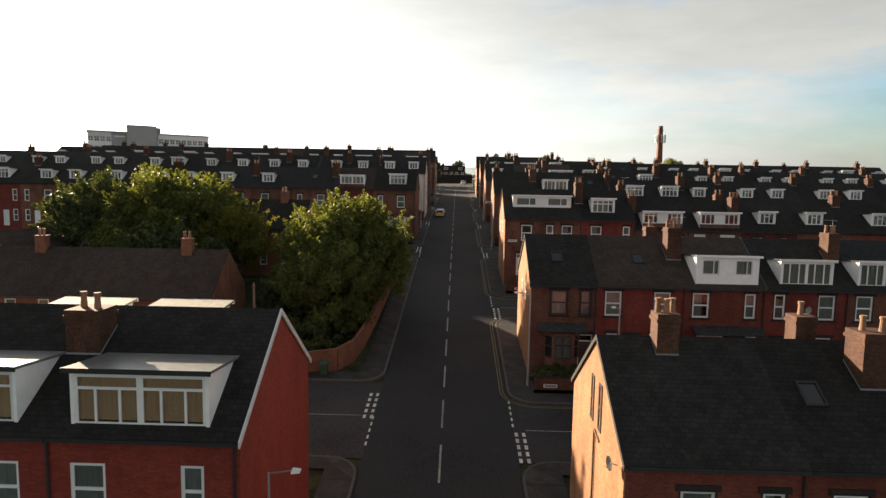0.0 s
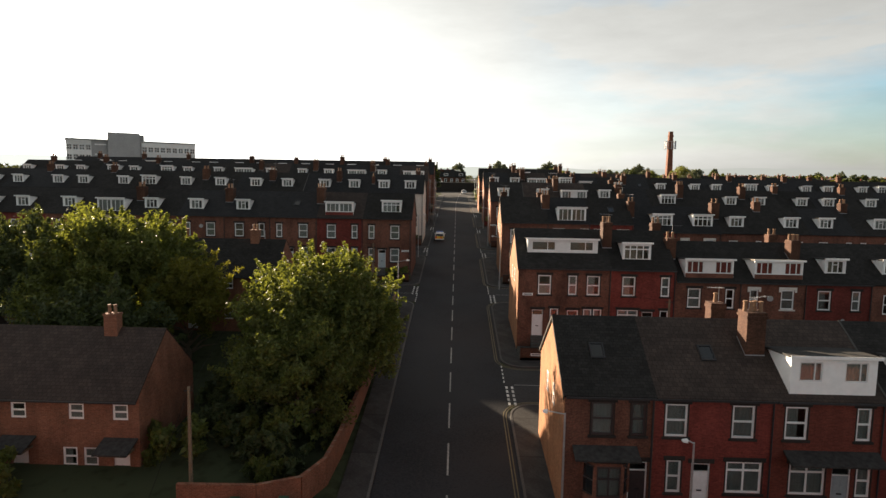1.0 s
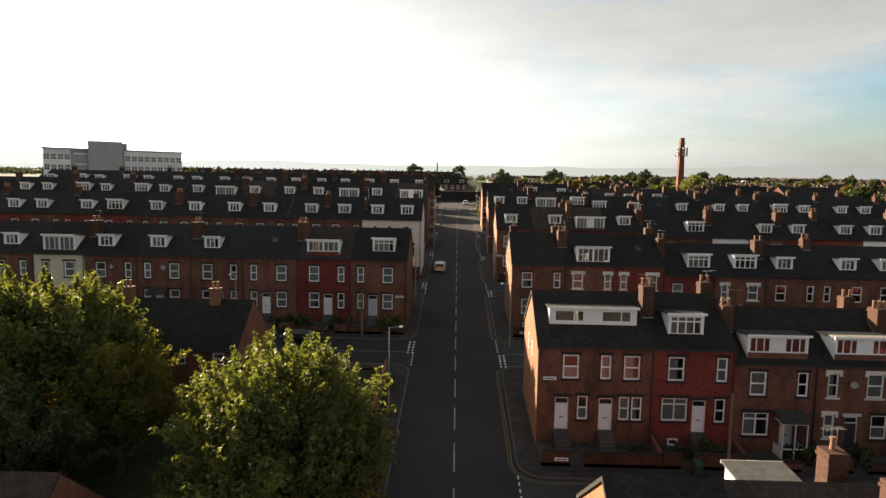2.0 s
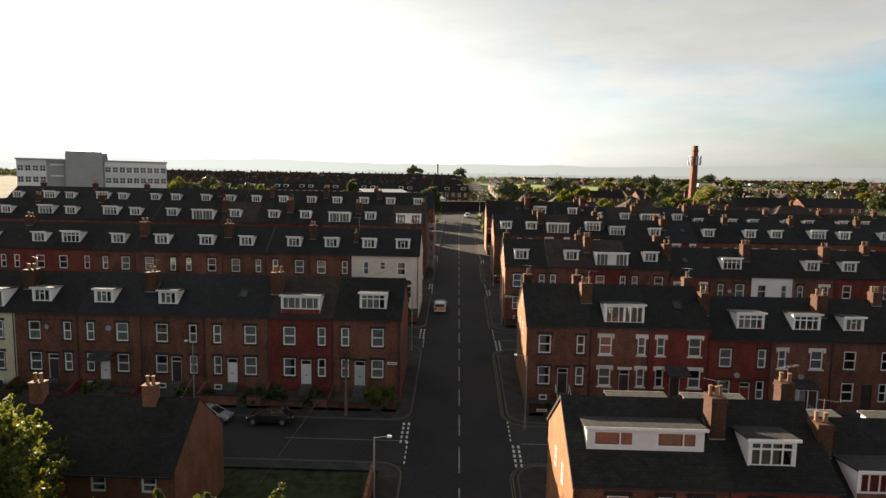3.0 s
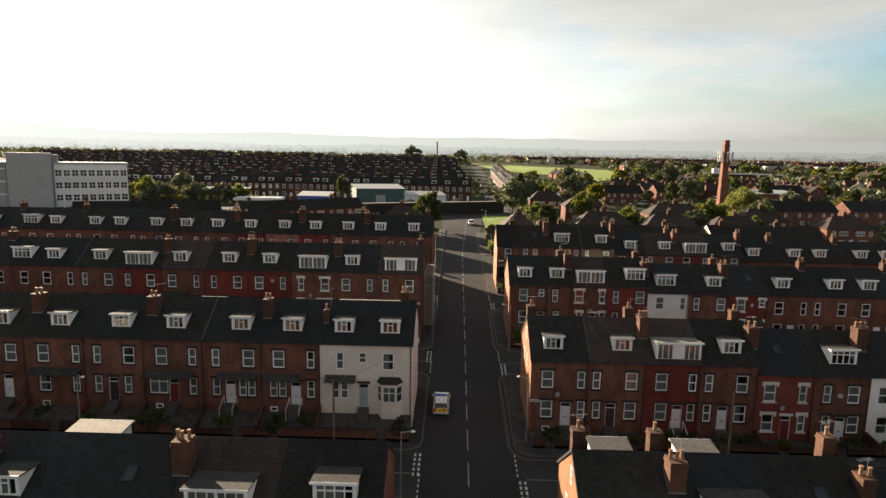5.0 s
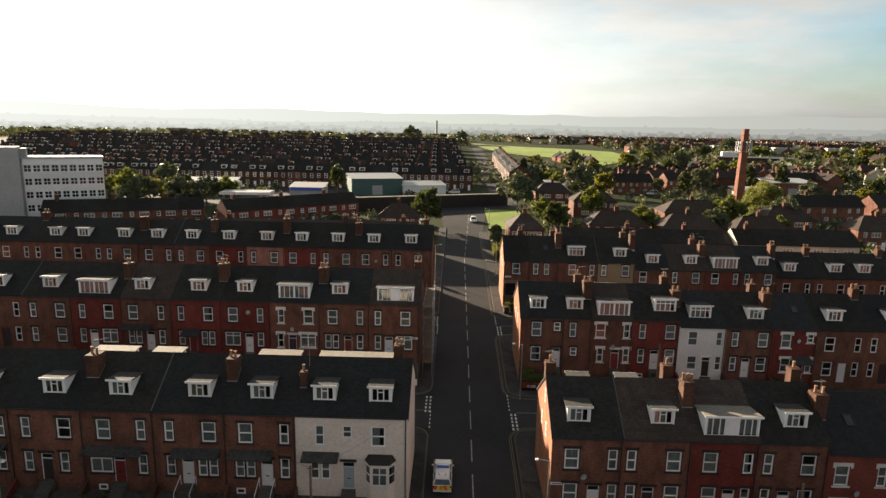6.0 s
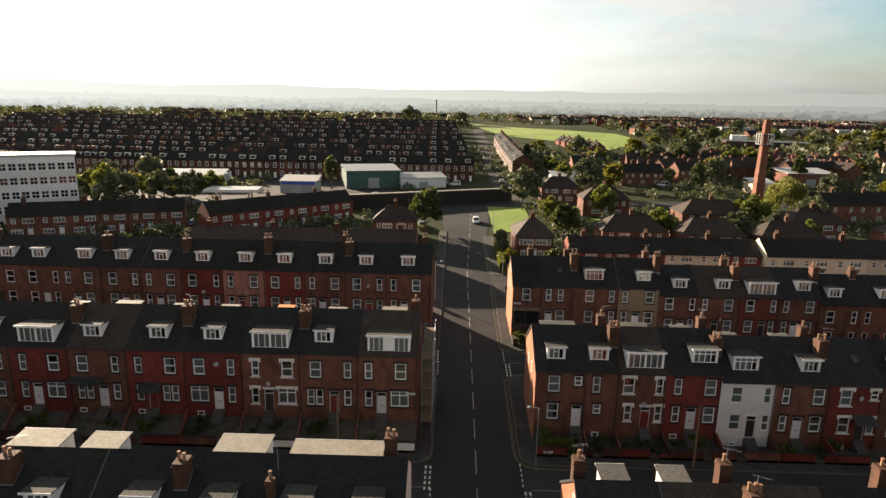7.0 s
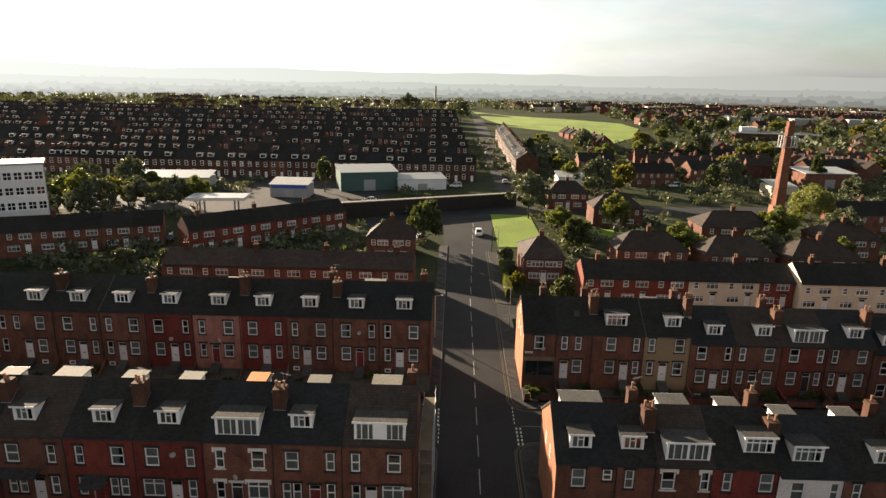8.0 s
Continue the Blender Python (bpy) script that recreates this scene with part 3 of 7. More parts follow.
y = -15.6
while y < 262:
    drift = max(0.0, y - 205) * 0.035
    mark("centre_dash", ROAD_C - 0.06 + drift, ROAD_C + 0.06 + drift, y, y + 3.9, FADED, "faded worn white centre line dash", "centre line dashes")
    y += 5.95
# give-way marks: a double row of dashes on the lane that leaves the side street, a single row across the other
for side, edge, streets in ((1, ROAD_R, STREETS_R[:6]), (-1, ROAD_L, STREETS_L)):
    for a, b in streets:
        mid = (a + b) / 2
        for k in range(5):
            give, single = (mid - 0.3 - k * 0.74, mid + 0.4 + k * 0.80) if side > 0 else (mid + 0.1 + k * 0.80, mid - 0.5 - k * 0.80)
            mark("edge_dash", edge - 0.06, edge + 0.06, single, single + 0.42, PAINT, "short white edge dash at a junction", "junction dashes")
            for off in (0.03, 0.50):
                x0 = edge + side * off
                mark("give_way_dash", min(x0, x0 + side * 0.2), max(x0, x0 + side * 0.2), give - 0.46, give, PAINT, "white give-way dash", "junction dashes")
        whole("street_line", sheet(min(edge + side * 0.8, edge + side * 11), max(edge + side * 0.8, edge + side * 11), mid - 0.035, mid + 0.035, 0.02, 1.0), FADED, "thin pale seam across the side street", "road marking", "side street lines", "structure")


# ---- windows, doors, dormers ----
RISE, HALF, HE = 3.3, 4.7, 7.1       # roof rise, half depth of a row, eaves above the threshold
PITCH = RISE / HALF
SIZES = {"W": (1.25, 1.9), "n": (0.82, 1.9), "s": (0.85, 1.15), "B": (2.0, 1.85), "G": (0.6, 1.3), "g": (0.55, 2.0), "c": (0.8, 0.55)}
rng = random.Random(7)


def frame_shape(w, h, uprights=(), rails=(0.5,), t=0.12, d=0.07):
    xs = [-w / 2 + t] + [v for u in uprights for v in (-w / 2 + u * w - t * 0.4, -w / 2 + u * w + t * 0.4)] + [w / 2 - t]
    zs = [t] + [v for r in rails for v in (r * h - t * 0.45, r * h + t * 0.45)] + [h - t]
    return Shape().lattice(-w / 2, w / 2, 0, h, [(xa, xb, za, zb) for xa, xb in zip(xs[::2], xs[1::2]) for za, zb in zip(zs[::2], zs[1::2])], 0, d)


def pane_shape(w, h, t=0.06, y=0.04):
    return Shape().box(-w / 2 + t, w / 2 - t, y, y + 0.006, t, h - t)


def curtain_shape(w, h, y=0.08, gap=0.0):
    """Folded cloth, in one or two halves."""
    s = Shape()
    halves = [(-w / 2, w / 2 + gap * w)]
    for a, b in halves:
        n = max(4, int((b - a) / 0.09))
        for i in range(n):
            xa, xb = a + (b - a) * i / n, a + (b - a) * (i + 1) / n
            ya, yb = y + 0.02 * (i % 2), y + 0.02 * ((i + 1) % 2)
            s.poly((xa, ya, 0.03), (xb, yb, 0.03), (xb, yb, h - 0.03), (xa, ya, h - 0.03))
    return s


def add_window(parent, kind, x, z, white=False, y=0.06, plain=False, stone=True, rails=(0.5,), dark=False):
    """A window with its lower edge at z: frame, pane, curtain, lintel and sill."""
    w, h = SIZES[kind]
    if kind in "BV":
        f = kept("frame" + kind, lambda: frame_shape(w, h, (0.5,) if kind == "B" else (0.33, 0.67), (0.72,)).mesh("window", UPVC))
    else:
        f = kept("frame" + kind + str(rails) + str(dark), lambda: frame_shape(w, h, (), rails).mesh("window", DARKDOOR if dark else UPVC))
    ob = part("window", f, None, parent, at=(x, y, z))
    p = part("pane", kept("pane" + kind, lambda: pane_shape(w, h).mesh("pane", GLASS)), None, ob)
    p.visible_shadow = False
    roll = rng.random()
    if not plain and roll < 0.96:
        if roll < 0.62:
            c = kept("net" + kind, lambda: curtain_shape(w, h).mesh("curtain", NET))
        elif roll < 0.78:
            c = kept("split" + kind, lambda: curtain_shape(w, h, gap=-0.4).mesh("curtain", NET))
        elif roll < 0.86:
            c = kept("half" + kind, lambda: curtain_shape(w, h * 0.55).mesh("curtain", NET))
        else:
            c = kept("blind" + kind, lambda: curtain_shape(w, h * 0.8).mesh("curtain", BLIND))
        part("curtain", c, None, ob)
    if stone:
        m = WHITESTONE if white else STONE
        key = ("w" if white else "d") + kind
        if white:
            lint = kept("lint" + key, lambda: Shape().box(-w / 2 - 0.22, w / 2 + 0.22, -0.06, 0.02, 0, 0.26).box(-w / 2 - 0.22, -w / 2 - 0.02, -0.06, 0.02, -0.22, 0).box(w / 2 + 0.02, w / 2 + 0.22, -0.06, 0.02, -0.22, 0).mesh("lintel", m))
        else:
            lint = kept("lint" + key, lambda: Shape().box(-w / 2 - 0.18, w / 2 + 0.18, -0.05, 0.02, 0, 0.24).box(-w / 2 - 0.15, w / 2 + 0.15, -0.09, 0.03, -h - 0.14, -h).box(-w / 2 - 0.07, -w / 2, -0.012, 0.02, -h, 0).box(w / 2, w / 2 + 0.07, -0.012, 0.02, -h, 0).mesh("surround", m))
        part("lintel" if white else "surround", lint, None, ob, at=(0, -y, h))
        if white:
            part("sill", kept("sill" + key, lambda: Shape().box(-w / 2 - 0.14, w / 2 + 0.14, -0.09, 0.06, -0.13, 0).mesh("sill", m)), None, ob, at=(0, -y, 0))
    return ob


def door_shape(w=0.9, h=2.0):
    s = Shape().box(-w / 2, w / 2, 0.02, 0.08, 0, h)
    for zx in ((0.18, 0.75), (1.05, h - 0.16)):
        for a in (-w / 2 + 0.1, 0.05):
            s.box(a, a + w / 2 - 0.15, 0.0, 0.02, *zx)
    return s


def add_door(parent, x, mat, white=False, y=0.10, up=0.0):
    ob = part("door", kept("door" + mat.name, lambda: door_shape().mesh("door", mat)), None, parent, at=(x, y, up + 0.02))
    part("door_frame", kept("door_frame", lambda: Shape().box(-0.53, -0.46, -0.01, 0.09, 0, 2.55).box(0.46, 0.53, -0.01, 0.09, 0, 2.55).box(-0.46, 0.46, -0.01, 0.09, 2.48, 2.55).box(-0.46, 0.46, -0.01, 0.09, 2.02, 2.09).mesh("door_frame", UPVC)), None, ob)
    p = part("pane", kept("fanlight", lambda: Shape().box(-0.45, 0.45, 0.03, 0.036, 2.09, 2.48).mesh("pane", GLASS)), None, ob)
    p.visible_shadow = False
    part("letter_plate", kept("letter_plate", lambda: Shape().box(-0.14, 0.14, -0.03, 0.01, 0.92, 0.99).mesh("letter_plate", PIPE)), None, ob)
    m = WHITESTONE if white else STONE
    part("lintel", kept("dl" + m.name, lambda: Shape().box(-0.72, 0.72, -0.06, 0.02, 0, 0.24).mesh("lintel", m)), None, ob, at=(0, -y, 2.6))
    return ob


DORMERS = {"S": (2.0, 0.95, 1.45, 3), "M": (2.75, 0.95, 1.65, 4), "T": (4.6, 0.2, 1.8, -3), "X": (3.95, 0.25, 1.85, -2), "Z": (6.9, 1.6, 1.4, 0), "V": (4.7, 0.12, 2.15, 0), "L": (4.75, 0.15, 1.95, -1), "H": (3.2, 1.0, 2.1, 0)}


def dormer_parts(w, d0, h, lights, apron):
    """Cheeks and face, flat roof, frame, pane and curtain of a dormer; its origin lies at the eaves."""
    zb = PITCH * d0 + 0.06
    zt = zb + h
    zk = zt - 0.12 * h
    back = zk / PITCH + 0.12
    face = Shape()
    for a, b in ((-w / 2, -w / 2 + 0.12), (w / 2 - 0.12, w / 2)):
        face.extrude_yz([(d0, zb - 0.12), (d0, zt), (zk / PITCH, zk)], a, b)
    ww, wh = w - 0.24, h - apron - 0.16
    if lights == 0:
        # a boarded face with two windows set into it
        a, b = (w * 0.10, w * 0.44) if h < 1.6 else (w * 0.13, w * 0.40)
        sill, head = (0.25, wh - 0.08) if h < 1.6 else (0.75, wh - 0.12)
        gaps = [(x0, x1, zb + apron + sill, zb + apron + head) for x0, x1 in ((-b, -a), (a, b))]
    else:
        gaps = [(-ww / 2, ww / 2, zb + apron, zt - 0.16)]
    face.lattice(-w / 2 + 0.12, w / 2 - 0.12, zb - 0.12, zt, gaps, d0, d0 + 0.1)
    top = Shape()
    o = 0.14
    top.solid([(-w / 2 - o, d0 - 0.2, zt - 0.01), (w / 2 + o, d0 - 0.2, zt - 0.01), (w / 2 + o, back, zk + 0.0), (-w / 2 - o, back, zk + 0.0)],
              [(-w / 2 - o, d0 - 0.2, zt + 0.09), (w / 2 + o, d0 - 0.2, zt + 0.09), (w / 2 + o, back, zk + 0.1), (-w / 2 - o, back, zk + 0.1)])
    trim = Shape().box(-w / 2 - o - 0.02, w / 2 + o + 0.02, d0 - 0.225, d0 - 0.2, zt - 0.08, zt + 0.1)
    at = (0, d0 + 0.03, zb + apron)
    fr = Shape()
    if lights == 0:
        holes = [v for c in (-(a + b) / 2, (a + b) / 2) for k in (b - a,) for v in ((c - k / 2 + 0.08, c + k * 0.15, sill + 0.08, head - 0.08), (c + k * 0.15 + 0.07, c + k / 2 - 0.08, sill + 0.08, head - 0.08))]
        fr.lattice(-b, b, sill, head, holes, 0.003, 0.07)
        return face, top, trim, fr, Shape().box(-b + 0.06, b - 0.06, 0.04, 0.046, sill, head), curtain_shape(ww, wh, 0.08), at
    if lights < 0:
        # two groups of three lights: -1 under a transom, -2 with a broad post, -3 with a boarded panel between them
        k, t = (ww * 0.37, 0.09) if lights == -3 else (ww / 2, 0.11)
        holes = []
        for c in (-ww * 0.31, ww * 0.31) if lights == -3 else (-ww / 4, ww / 4):
            cols = [c - k / 2 + t, c - k * 0.2, c - k * 0.2 + 0.08, c + k * 0.17, c + k * 0.17 + 0.08, c + k / 2 - t]
            high = wh * 0.70 if lights == -1 else wh - t
            holes += [(xa, xb, t, high) for xa, xb in zip(cols[::2], cols[1::2])]
            if lights == -1:
                holes.append((cols[0], cols[-1], high + 0.09, wh - t))
        fr.lattice(-ww / 2, ww / 2, 0, wh, holes, 0.0, 0.07)
        return face, top, trim, fr, pane_shape(ww, wh), curtain_shape(ww, wh, 0.12), at
    if lights == 3:
        # a boxed white face, three lights, the middle one with a top vent
        m, e = ww * 0.15, 0.17
        holes = [(-ww / 2 + e, -m - 0.05, e, wh - 0.1), (m + 0.05, ww / 2 - e, e, wh - 0.1), (-m + 0.05, m - 0.05, e, wh * 0.66), (-m + 0.05, m - 0.05, wh * 0.66 + 0.08, wh - 0.1)]
        fr.lattice(-ww / 2, ww / 2, 0, wh, holes, 0.0, 0.07)
        return face, top, trim, fr, pane_shape(ww, wh), curtain_shape(ww, wh, 0.09, -0.3), at
    fr = frame_shape(ww, wh, [i / lights for i in range(1, lights)], (0.70,) if lights > 2 else ())
    pn = pane_shape(ww, wh)
    cu = curtain_shape(ww, wh, 0.09, -0.3)
    return face, top, trim, fr, pn, cu, at


def add_dormer(parent, kind, x, face_mat=None, apron=0.0, top_mat=None, curtain=None, turned=False):
    w, d0, h, lights = DORMERS[kind]
    face_mat, top_mat = face_mat or UPVC, top_mat or FELT
    key = kind + top_mat.name + "%.2f" % apron
    def make():
        face, top, trim, fr, pn, cu, at = dormer_parts(w, d0, h, lights, apron)
        return face.mesh("dormer", UPVC), top.mesh("dormer_roof", top_mat), trim.mesh("fascia", PIPE if top_mat is WETFELT else UPVC), fr.mesh("window_frame", UPVC), pn.mesh("pane", GLASS), cu, at
    face, top, trim, fr, pn, cu, at = kept("dormer" + key, make)
    ob = part("dormer", face, None, parent, at=(x, 0, HE))
    if turned:
        ob.rotation_euler = (0, 0, math.pi)
        ob.location = (x, 2 * HALF, HE)
    if apron:
        zb = PITCH * d0 + 0.06
        part("apron", kept("apron" + kind + face_mat.name, lambda: Shape().box(-w / 2 + 0.02, w / 2 - 0.02, d0 - 0.03, d0 + 0.12, zb - 0.1, zb + apron).mesh("apron", face_mat)), None, ob, "brick-coloured apron below the window")
    part("dormer_roof", top, None, ob, "weathered flat felt roof")
    part("fascia", trim, None, ob)
    if turned:
        return ob
    part("window_frame", fr, None, ob, at=at)
    p = part("pane", pn, None, ob, at=at)
    p.visible_shadow = False
    c = curtain if curtain else rng.choice((NET, NET, NET, NET, NET, BLIND, None))
    if c:
        part("curtain", kept("dcur" + key + c.name, lambda: cu.mesh("curtain", c)), None, ob, at=at)
    return ob


def pot_shape():
    s = Shape().tube((0, 0, 0), (0, 0, 0.5), 0.13, 0.10, 10)
    s.tube((0, 0, 0.5), (0, 0, 0.6), 0.14, 0.13, 10)
    return s


def add_chimney(parent, x, mat, across=0.95, deep=0.9, above=0.95, pots=4, centre=4.3):
    """A brick stack on the roof just in front of the ridge, with a corbelled top and clay pots."""
    foot = HE + (PITCH * (centre - deep / 2) if centre < HALF else PITCH * (2 * HALF - centre - deep / 2)) - 0.3
    top = HE + RISE + above
    def make():
        s = Shape().box(-across / 2, across / 2, -deep / 2, deep / 2, foot - top, -0.35)
        s.box(-across / 2 - 0.06, across / 2 + 0.06, -deep / 2 - 0.06, deep / 2 + 0.06, -0.35, -0.2)
        s.box(-across / 2 - 0.02, across / 2 + 0.02, -deep / 2 - 0.02, deep / 2 + 0.02, -0.2, 0.0)
        return s.mesh("chimney", mat)
    ob = part("chimney", kept("stack%.2f%.2f%.2f%.2f" % (across, above, deep, centre) + mat.name, make), None, parent, "sooty brick chimney stack", at=(x, centre, top))
    for i in range(pots):
        px = -across / 2 + across * (i + 0.5) / pots
        part("chimney_pot", kept("pot", lambda: pot_shape().mesh("chimney_pot", CLAY)), None, ob, at=(px, 0.1 * (-1) ** i, 0.0))
    low = foot - top + 0.3
    if centre > HALF:
        return ob
    part("flashing", kept("flash%.2f%.2f%.2f%.2f" % (across, above, deep, centre), lambda: Shape().extrude_yz([(-deep / 2 - 0.02, low - 0.1), (-deep / 2 - 0.02, low + 0.14), (deep / 2, low + PITCH * deep + 0.14), (deep / 2, low + PITCH * deep - 0.1)], -across / 2 - 0.02, across / 2 + 0.02).mesh("flashing", LEAD)), None, ob)
    return ob


def holed_wall(s, x0, x1, z0, z1, holes, y=0.0, deep=0.14):
    """A wall face with openings that have reveals."""
    xs = sorted({x0, x1, *[v for h in holes for v in (h[0], h[1]) if x0 < v < x1]})
    zs = sorted({z0, z1, *[v for h in holes for v in (h[2], h[3]) if z0 < v < z1]})
    for a, b in zip(xs, xs[1:]):
        for c, d in zip(zs, zs[1:]):
            mx, mz = (a + b) / 2, (c + d) / 2
            if not any(h[0] < mx < h[1] and h[2] < mz < h[3] for h in holes):
                s.poly((a, y, c), (b, y, c), (b, y, d), (a, y, d))
    for a, b, c, d in holes:
        s.poly((a, y, c), (a, y, d), (a, y + deep, d), (a, y + deep, c))
        s.poly((b, y, c), (b, y + deep, c), (b, y + deep, d), (b, y, d))
        s.poly((a, y, c), (a, y + deep, c), (b, y + deep, c), (b, y, c))
        s.poly((a, y, d), (b, y, d), (b, y + deep, d), (a, y + deep, d))
    return s


def roof_shape(w, x0=0.0, over_l=0.0, over_r=0.0, half=HALF, rise=RISE, eave=0.28, t=0.1):
    p = rise / half
    top = [(-eave, HE - p * eave), (half, HE + rise), (2 * half + eave, HE - p * eave)]
    s = Shape()
    a, b = x0 - over_l, x0 + w + over_r
    outline = [(yy, zz + t) for yy, zz in top] + [(yy, zz) for yy, zz in reversed(top)]
    s.extrude_yz(outline, a, b)
    return s


def parse(text):
    out = []
    for tok in text.split():
        k = tok.lstrip("-0123456789.")
        out.append((float(tok[:len(tok) - len(k)]) if k else float(tok), k))
    return sorted(out)


KINDS = {"x": "smooth red-painted brick", "b": "brown brick", "r": "red-painted brick", "q": "bright red brick", "p": "faded pink brick", "w": "white-rendered", "c": "cream-rendered", "m": "pinkish beige rendered", "t": "tan rendered"}


def steps_shape(height, run=0.26):
    n = max(1, int(round(height / 0.18)))
    s = Shape()
    for i in range(n):
        s.box(-0.6, 0.6, -(n - i) * run, 0.0 if i == 0 else -(n - i - 1) * run - 0.0, -height - 0.3, -height + (i + 1) * height / n)
    return s


def house(row, x0, x1, wall, roof, f1, g, dormers, chimneys, skylights, rear, end, front, eaves, apron_red=False, up=0.0):
    """One terraced house, two storeys and an attic, with all that is fixed to it."""
    base = eaves - HE
    w = x1 - x0
    look_of = KINDS[wall]
    has = "with an attic dormer" if dormers else "with a plain slate roof"
    if len(dormers) and dormers[0][1] in "XZVL":
        has = "with a wide flat-roofed attic dormer"
    hs = thing("terraced_house", x0, front, base, "%s terraced house %s" % (look_of, has), "house", "terrace " + row)
    holes, wins, doors = [], [], []
    for x, k in f1:
        kind, white = k[0], k.endswith("w") and len(k) > 1
        ww, hh = SIZES[kind]
        z = 6.0 + up - hh
        wins.append((kind, x - x0, z, white))
        holes.append((x - x0 - ww / 2, x - x0 + ww / 2, z, 6.0 + up))
    for x, k in g:
        kind, white = k[0], k.endswith("w") and len(k) > 1
        lx = x - x0
        if kind in "DK":
            doors.append((lx, kind, white))
            holes.append((lx - 0.53, lx + 0.53, up + 0.02, up + 2.6))
        elif kind == "P":
            for q in (-0.48, 0.48):
                wins.append(("n", lx + q, 0.85 + up, white))
                holes.append((lx + q - 0.41, lx + q + 0.41, 0.85 + up, 2.75 + up))
        elif kind == "Y":
            holes.append((lx - 0.95, lx + 0.95, 0.75 + up, 2.7 + up))
        else:
            ww, hh = SIZES[kind]
            wins.append((kind, lx, 2.75 + up - hh, white))
            holes.append((lx - ww / 2, lx + ww / 2, 2.75 + up - hh, 2.75 + up))
    holes = [h for h in holes if h[0] > 0.08 and h[1] < w - 0.08]
    wins = [v for v in wins if v[1] - SIZES[v[0]][0] / 2 > 0.08 and v[1] + SIZES[v[0]][0] / 2 < w - 0.08]
    s = holed_wall(Shape(), 0, w, -3.0, HE, holes)
    s.poly((w, 2 * HALF, -3.0), (0, 2 * HALF, -3.0), (0, 2 * HALF, HE), (w, 2 * HALF, HE))
    for lx, flip in ((0.0, True), (w, False)):
        pts = [(lx, 0, -3.0), (lx, 2 * HALF, -3.0), (lx, 2 * HALF, HE), (lx, HALF, HE + RISE - 0.01), (lx, 0, HE)]
        if end == ("l" if flip else "r"):
            out = -0.06 if flip else 0.06
            gw = Shape().solid([(lx, yy, zz) for _, yy, zz in pts], [(lx + out, yy, zz) for _, yy, zz in pts])
            part("gable_wall", gw, (WALLS[wall] if flip is False else GABLE if row in ("R0", "R1", "R2", "R3") else REDGABLE), hs, "weathered end gable wall")
            if flip:
                if row == "R0":
                    for gy, gz in ((HALF - 0.9, 6.6), (HALF + 0.5, 6.6)):
                        gwin = add_window(hs, "g", 0, gz, stone=False, plain=True, dark=True)
                        gwin.location, gwin.rotation_euler = (-0.10, gy, gz), (0, 0, -math.pi / 2)
                    part("waste_pipe", Shape().tube((-0.12, HALF - 0.2, -1.0), (-0.12, HALF - 0.2, 6.4), 0.045, 0.045, 6).tube((-0.12, HALF - 0.2, 6.4), (-0.12, HALF - 1.1, 6.2), 0.04, 0.04, 6), TIMBER, hs)
                for gy, gz, kind in ((HALF - 1.3, 5.2, "G"), (HALF + 1.2, 5.2, "G"), (HALF, 7.9, "G")):
                    if rng.random() < 0.7 and row != "R0":
                        gwin = add_window(hs, kind, 0, gz, stone=False, plain=True)
                        gwin.location, gwin.rotation_euler = (-0.09, gy, gz), (0, 0, -math.pi / 2)
        else:
            s.poly(*(reversed(pts) if flip else pts))
    part("wall", s, WALLS[wall], hs, "%s wall" % look_of)
    part("roof", roof_shape(w, 0, 0.12 if end == "l" else 0.0, 0.12 if end == "r" else 0.0), ROOFS[roof], hs, {"k": "dark grey slate roof", "u": "blue-black slate roof", "o": "brown tiled roof"}[roof])
    if not end and rng.random() < 0.07:
        v = Shape().solid([(-0.05, -0.25, HE - PITCH * 0.25 + 0.1), (0.05, -0.25, HE - PITCH * 0.25 + 0.1), (0.05, HALF, HE + RISE + 0.1), (-0.05, HALF, HE + RISE + 0.1)],
                          [(-0.05, -0.25, HE - PITCH * 0.25 + 0.14), (0.05, -0.25, HE - PITCH * 0.25 + 0.14), (0.05, HALF, HE + RISE + 0.14), (-0.05, HALF, HE + RISE + 0.14)])
        part("party_strip", v, KERB, hs, "pale flashing strip between two roofs")
    part("gutter", Shape().box(0.02, w - 0.02, -0.36, -0.25, HE - 0.25, HE - 0.14), PIPE, hs)
    part("drainpipe", Shape().tube((w - 0.12, -0.08, -1.2), (w - 0.12, -0.08, HE - 0.2), 0.05, 0.05, 6), PIPE, hs)
    if end:
        gx = -0.13 if end == "l" else w + 0.13
        v = Shape()
        for ya, za, yb, zb in ((-0.3, HE - PITCH * 0.3, HALF, HE + RISE), (2 * HALF + 0.3, HE - PITCH * 0.3, HALF, HE + RISE)):
            v.solid([(gx - 0.03, ya, za - 0.12), (gx + 0.03, ya, za - 0.12), (gx + 0.03, ya, za + 0.12), (gx - 0.03, ya, za + 0.12)],
                    [(gx - 0.03, yb, zb - 0.12), (gx + 0.03, yb, zb - 0.12), (gx + 0.03, yb, zb + 0.12), (gx - 0.03, yb, zb + 0.12)])
        part("bargeboard", v, UPVC if row in ("L0",) else STONE, hs)
    for kind, lx, z, white in wins:
        add_window(hs, kind, lx, z, white, stone=wall not in "wmx", dark=row == "R1" and x0 < 6.0)
    if wins and row not in ("L0", "R0") and rng.random() < 0.5:
        low_win = [v for v in wins if v[2] < 2.0 + up]
        if low_win:
            add_window(hs, "c", low_win[0][1], -0.75, y=-0.05, plain=True, stone=False, rails=())
    room = Shape().box(0.3, w - 0.3, 1.6, 1.7, -0.1, 6.4)
    part("inner_wall", room, INSIDE, hs)
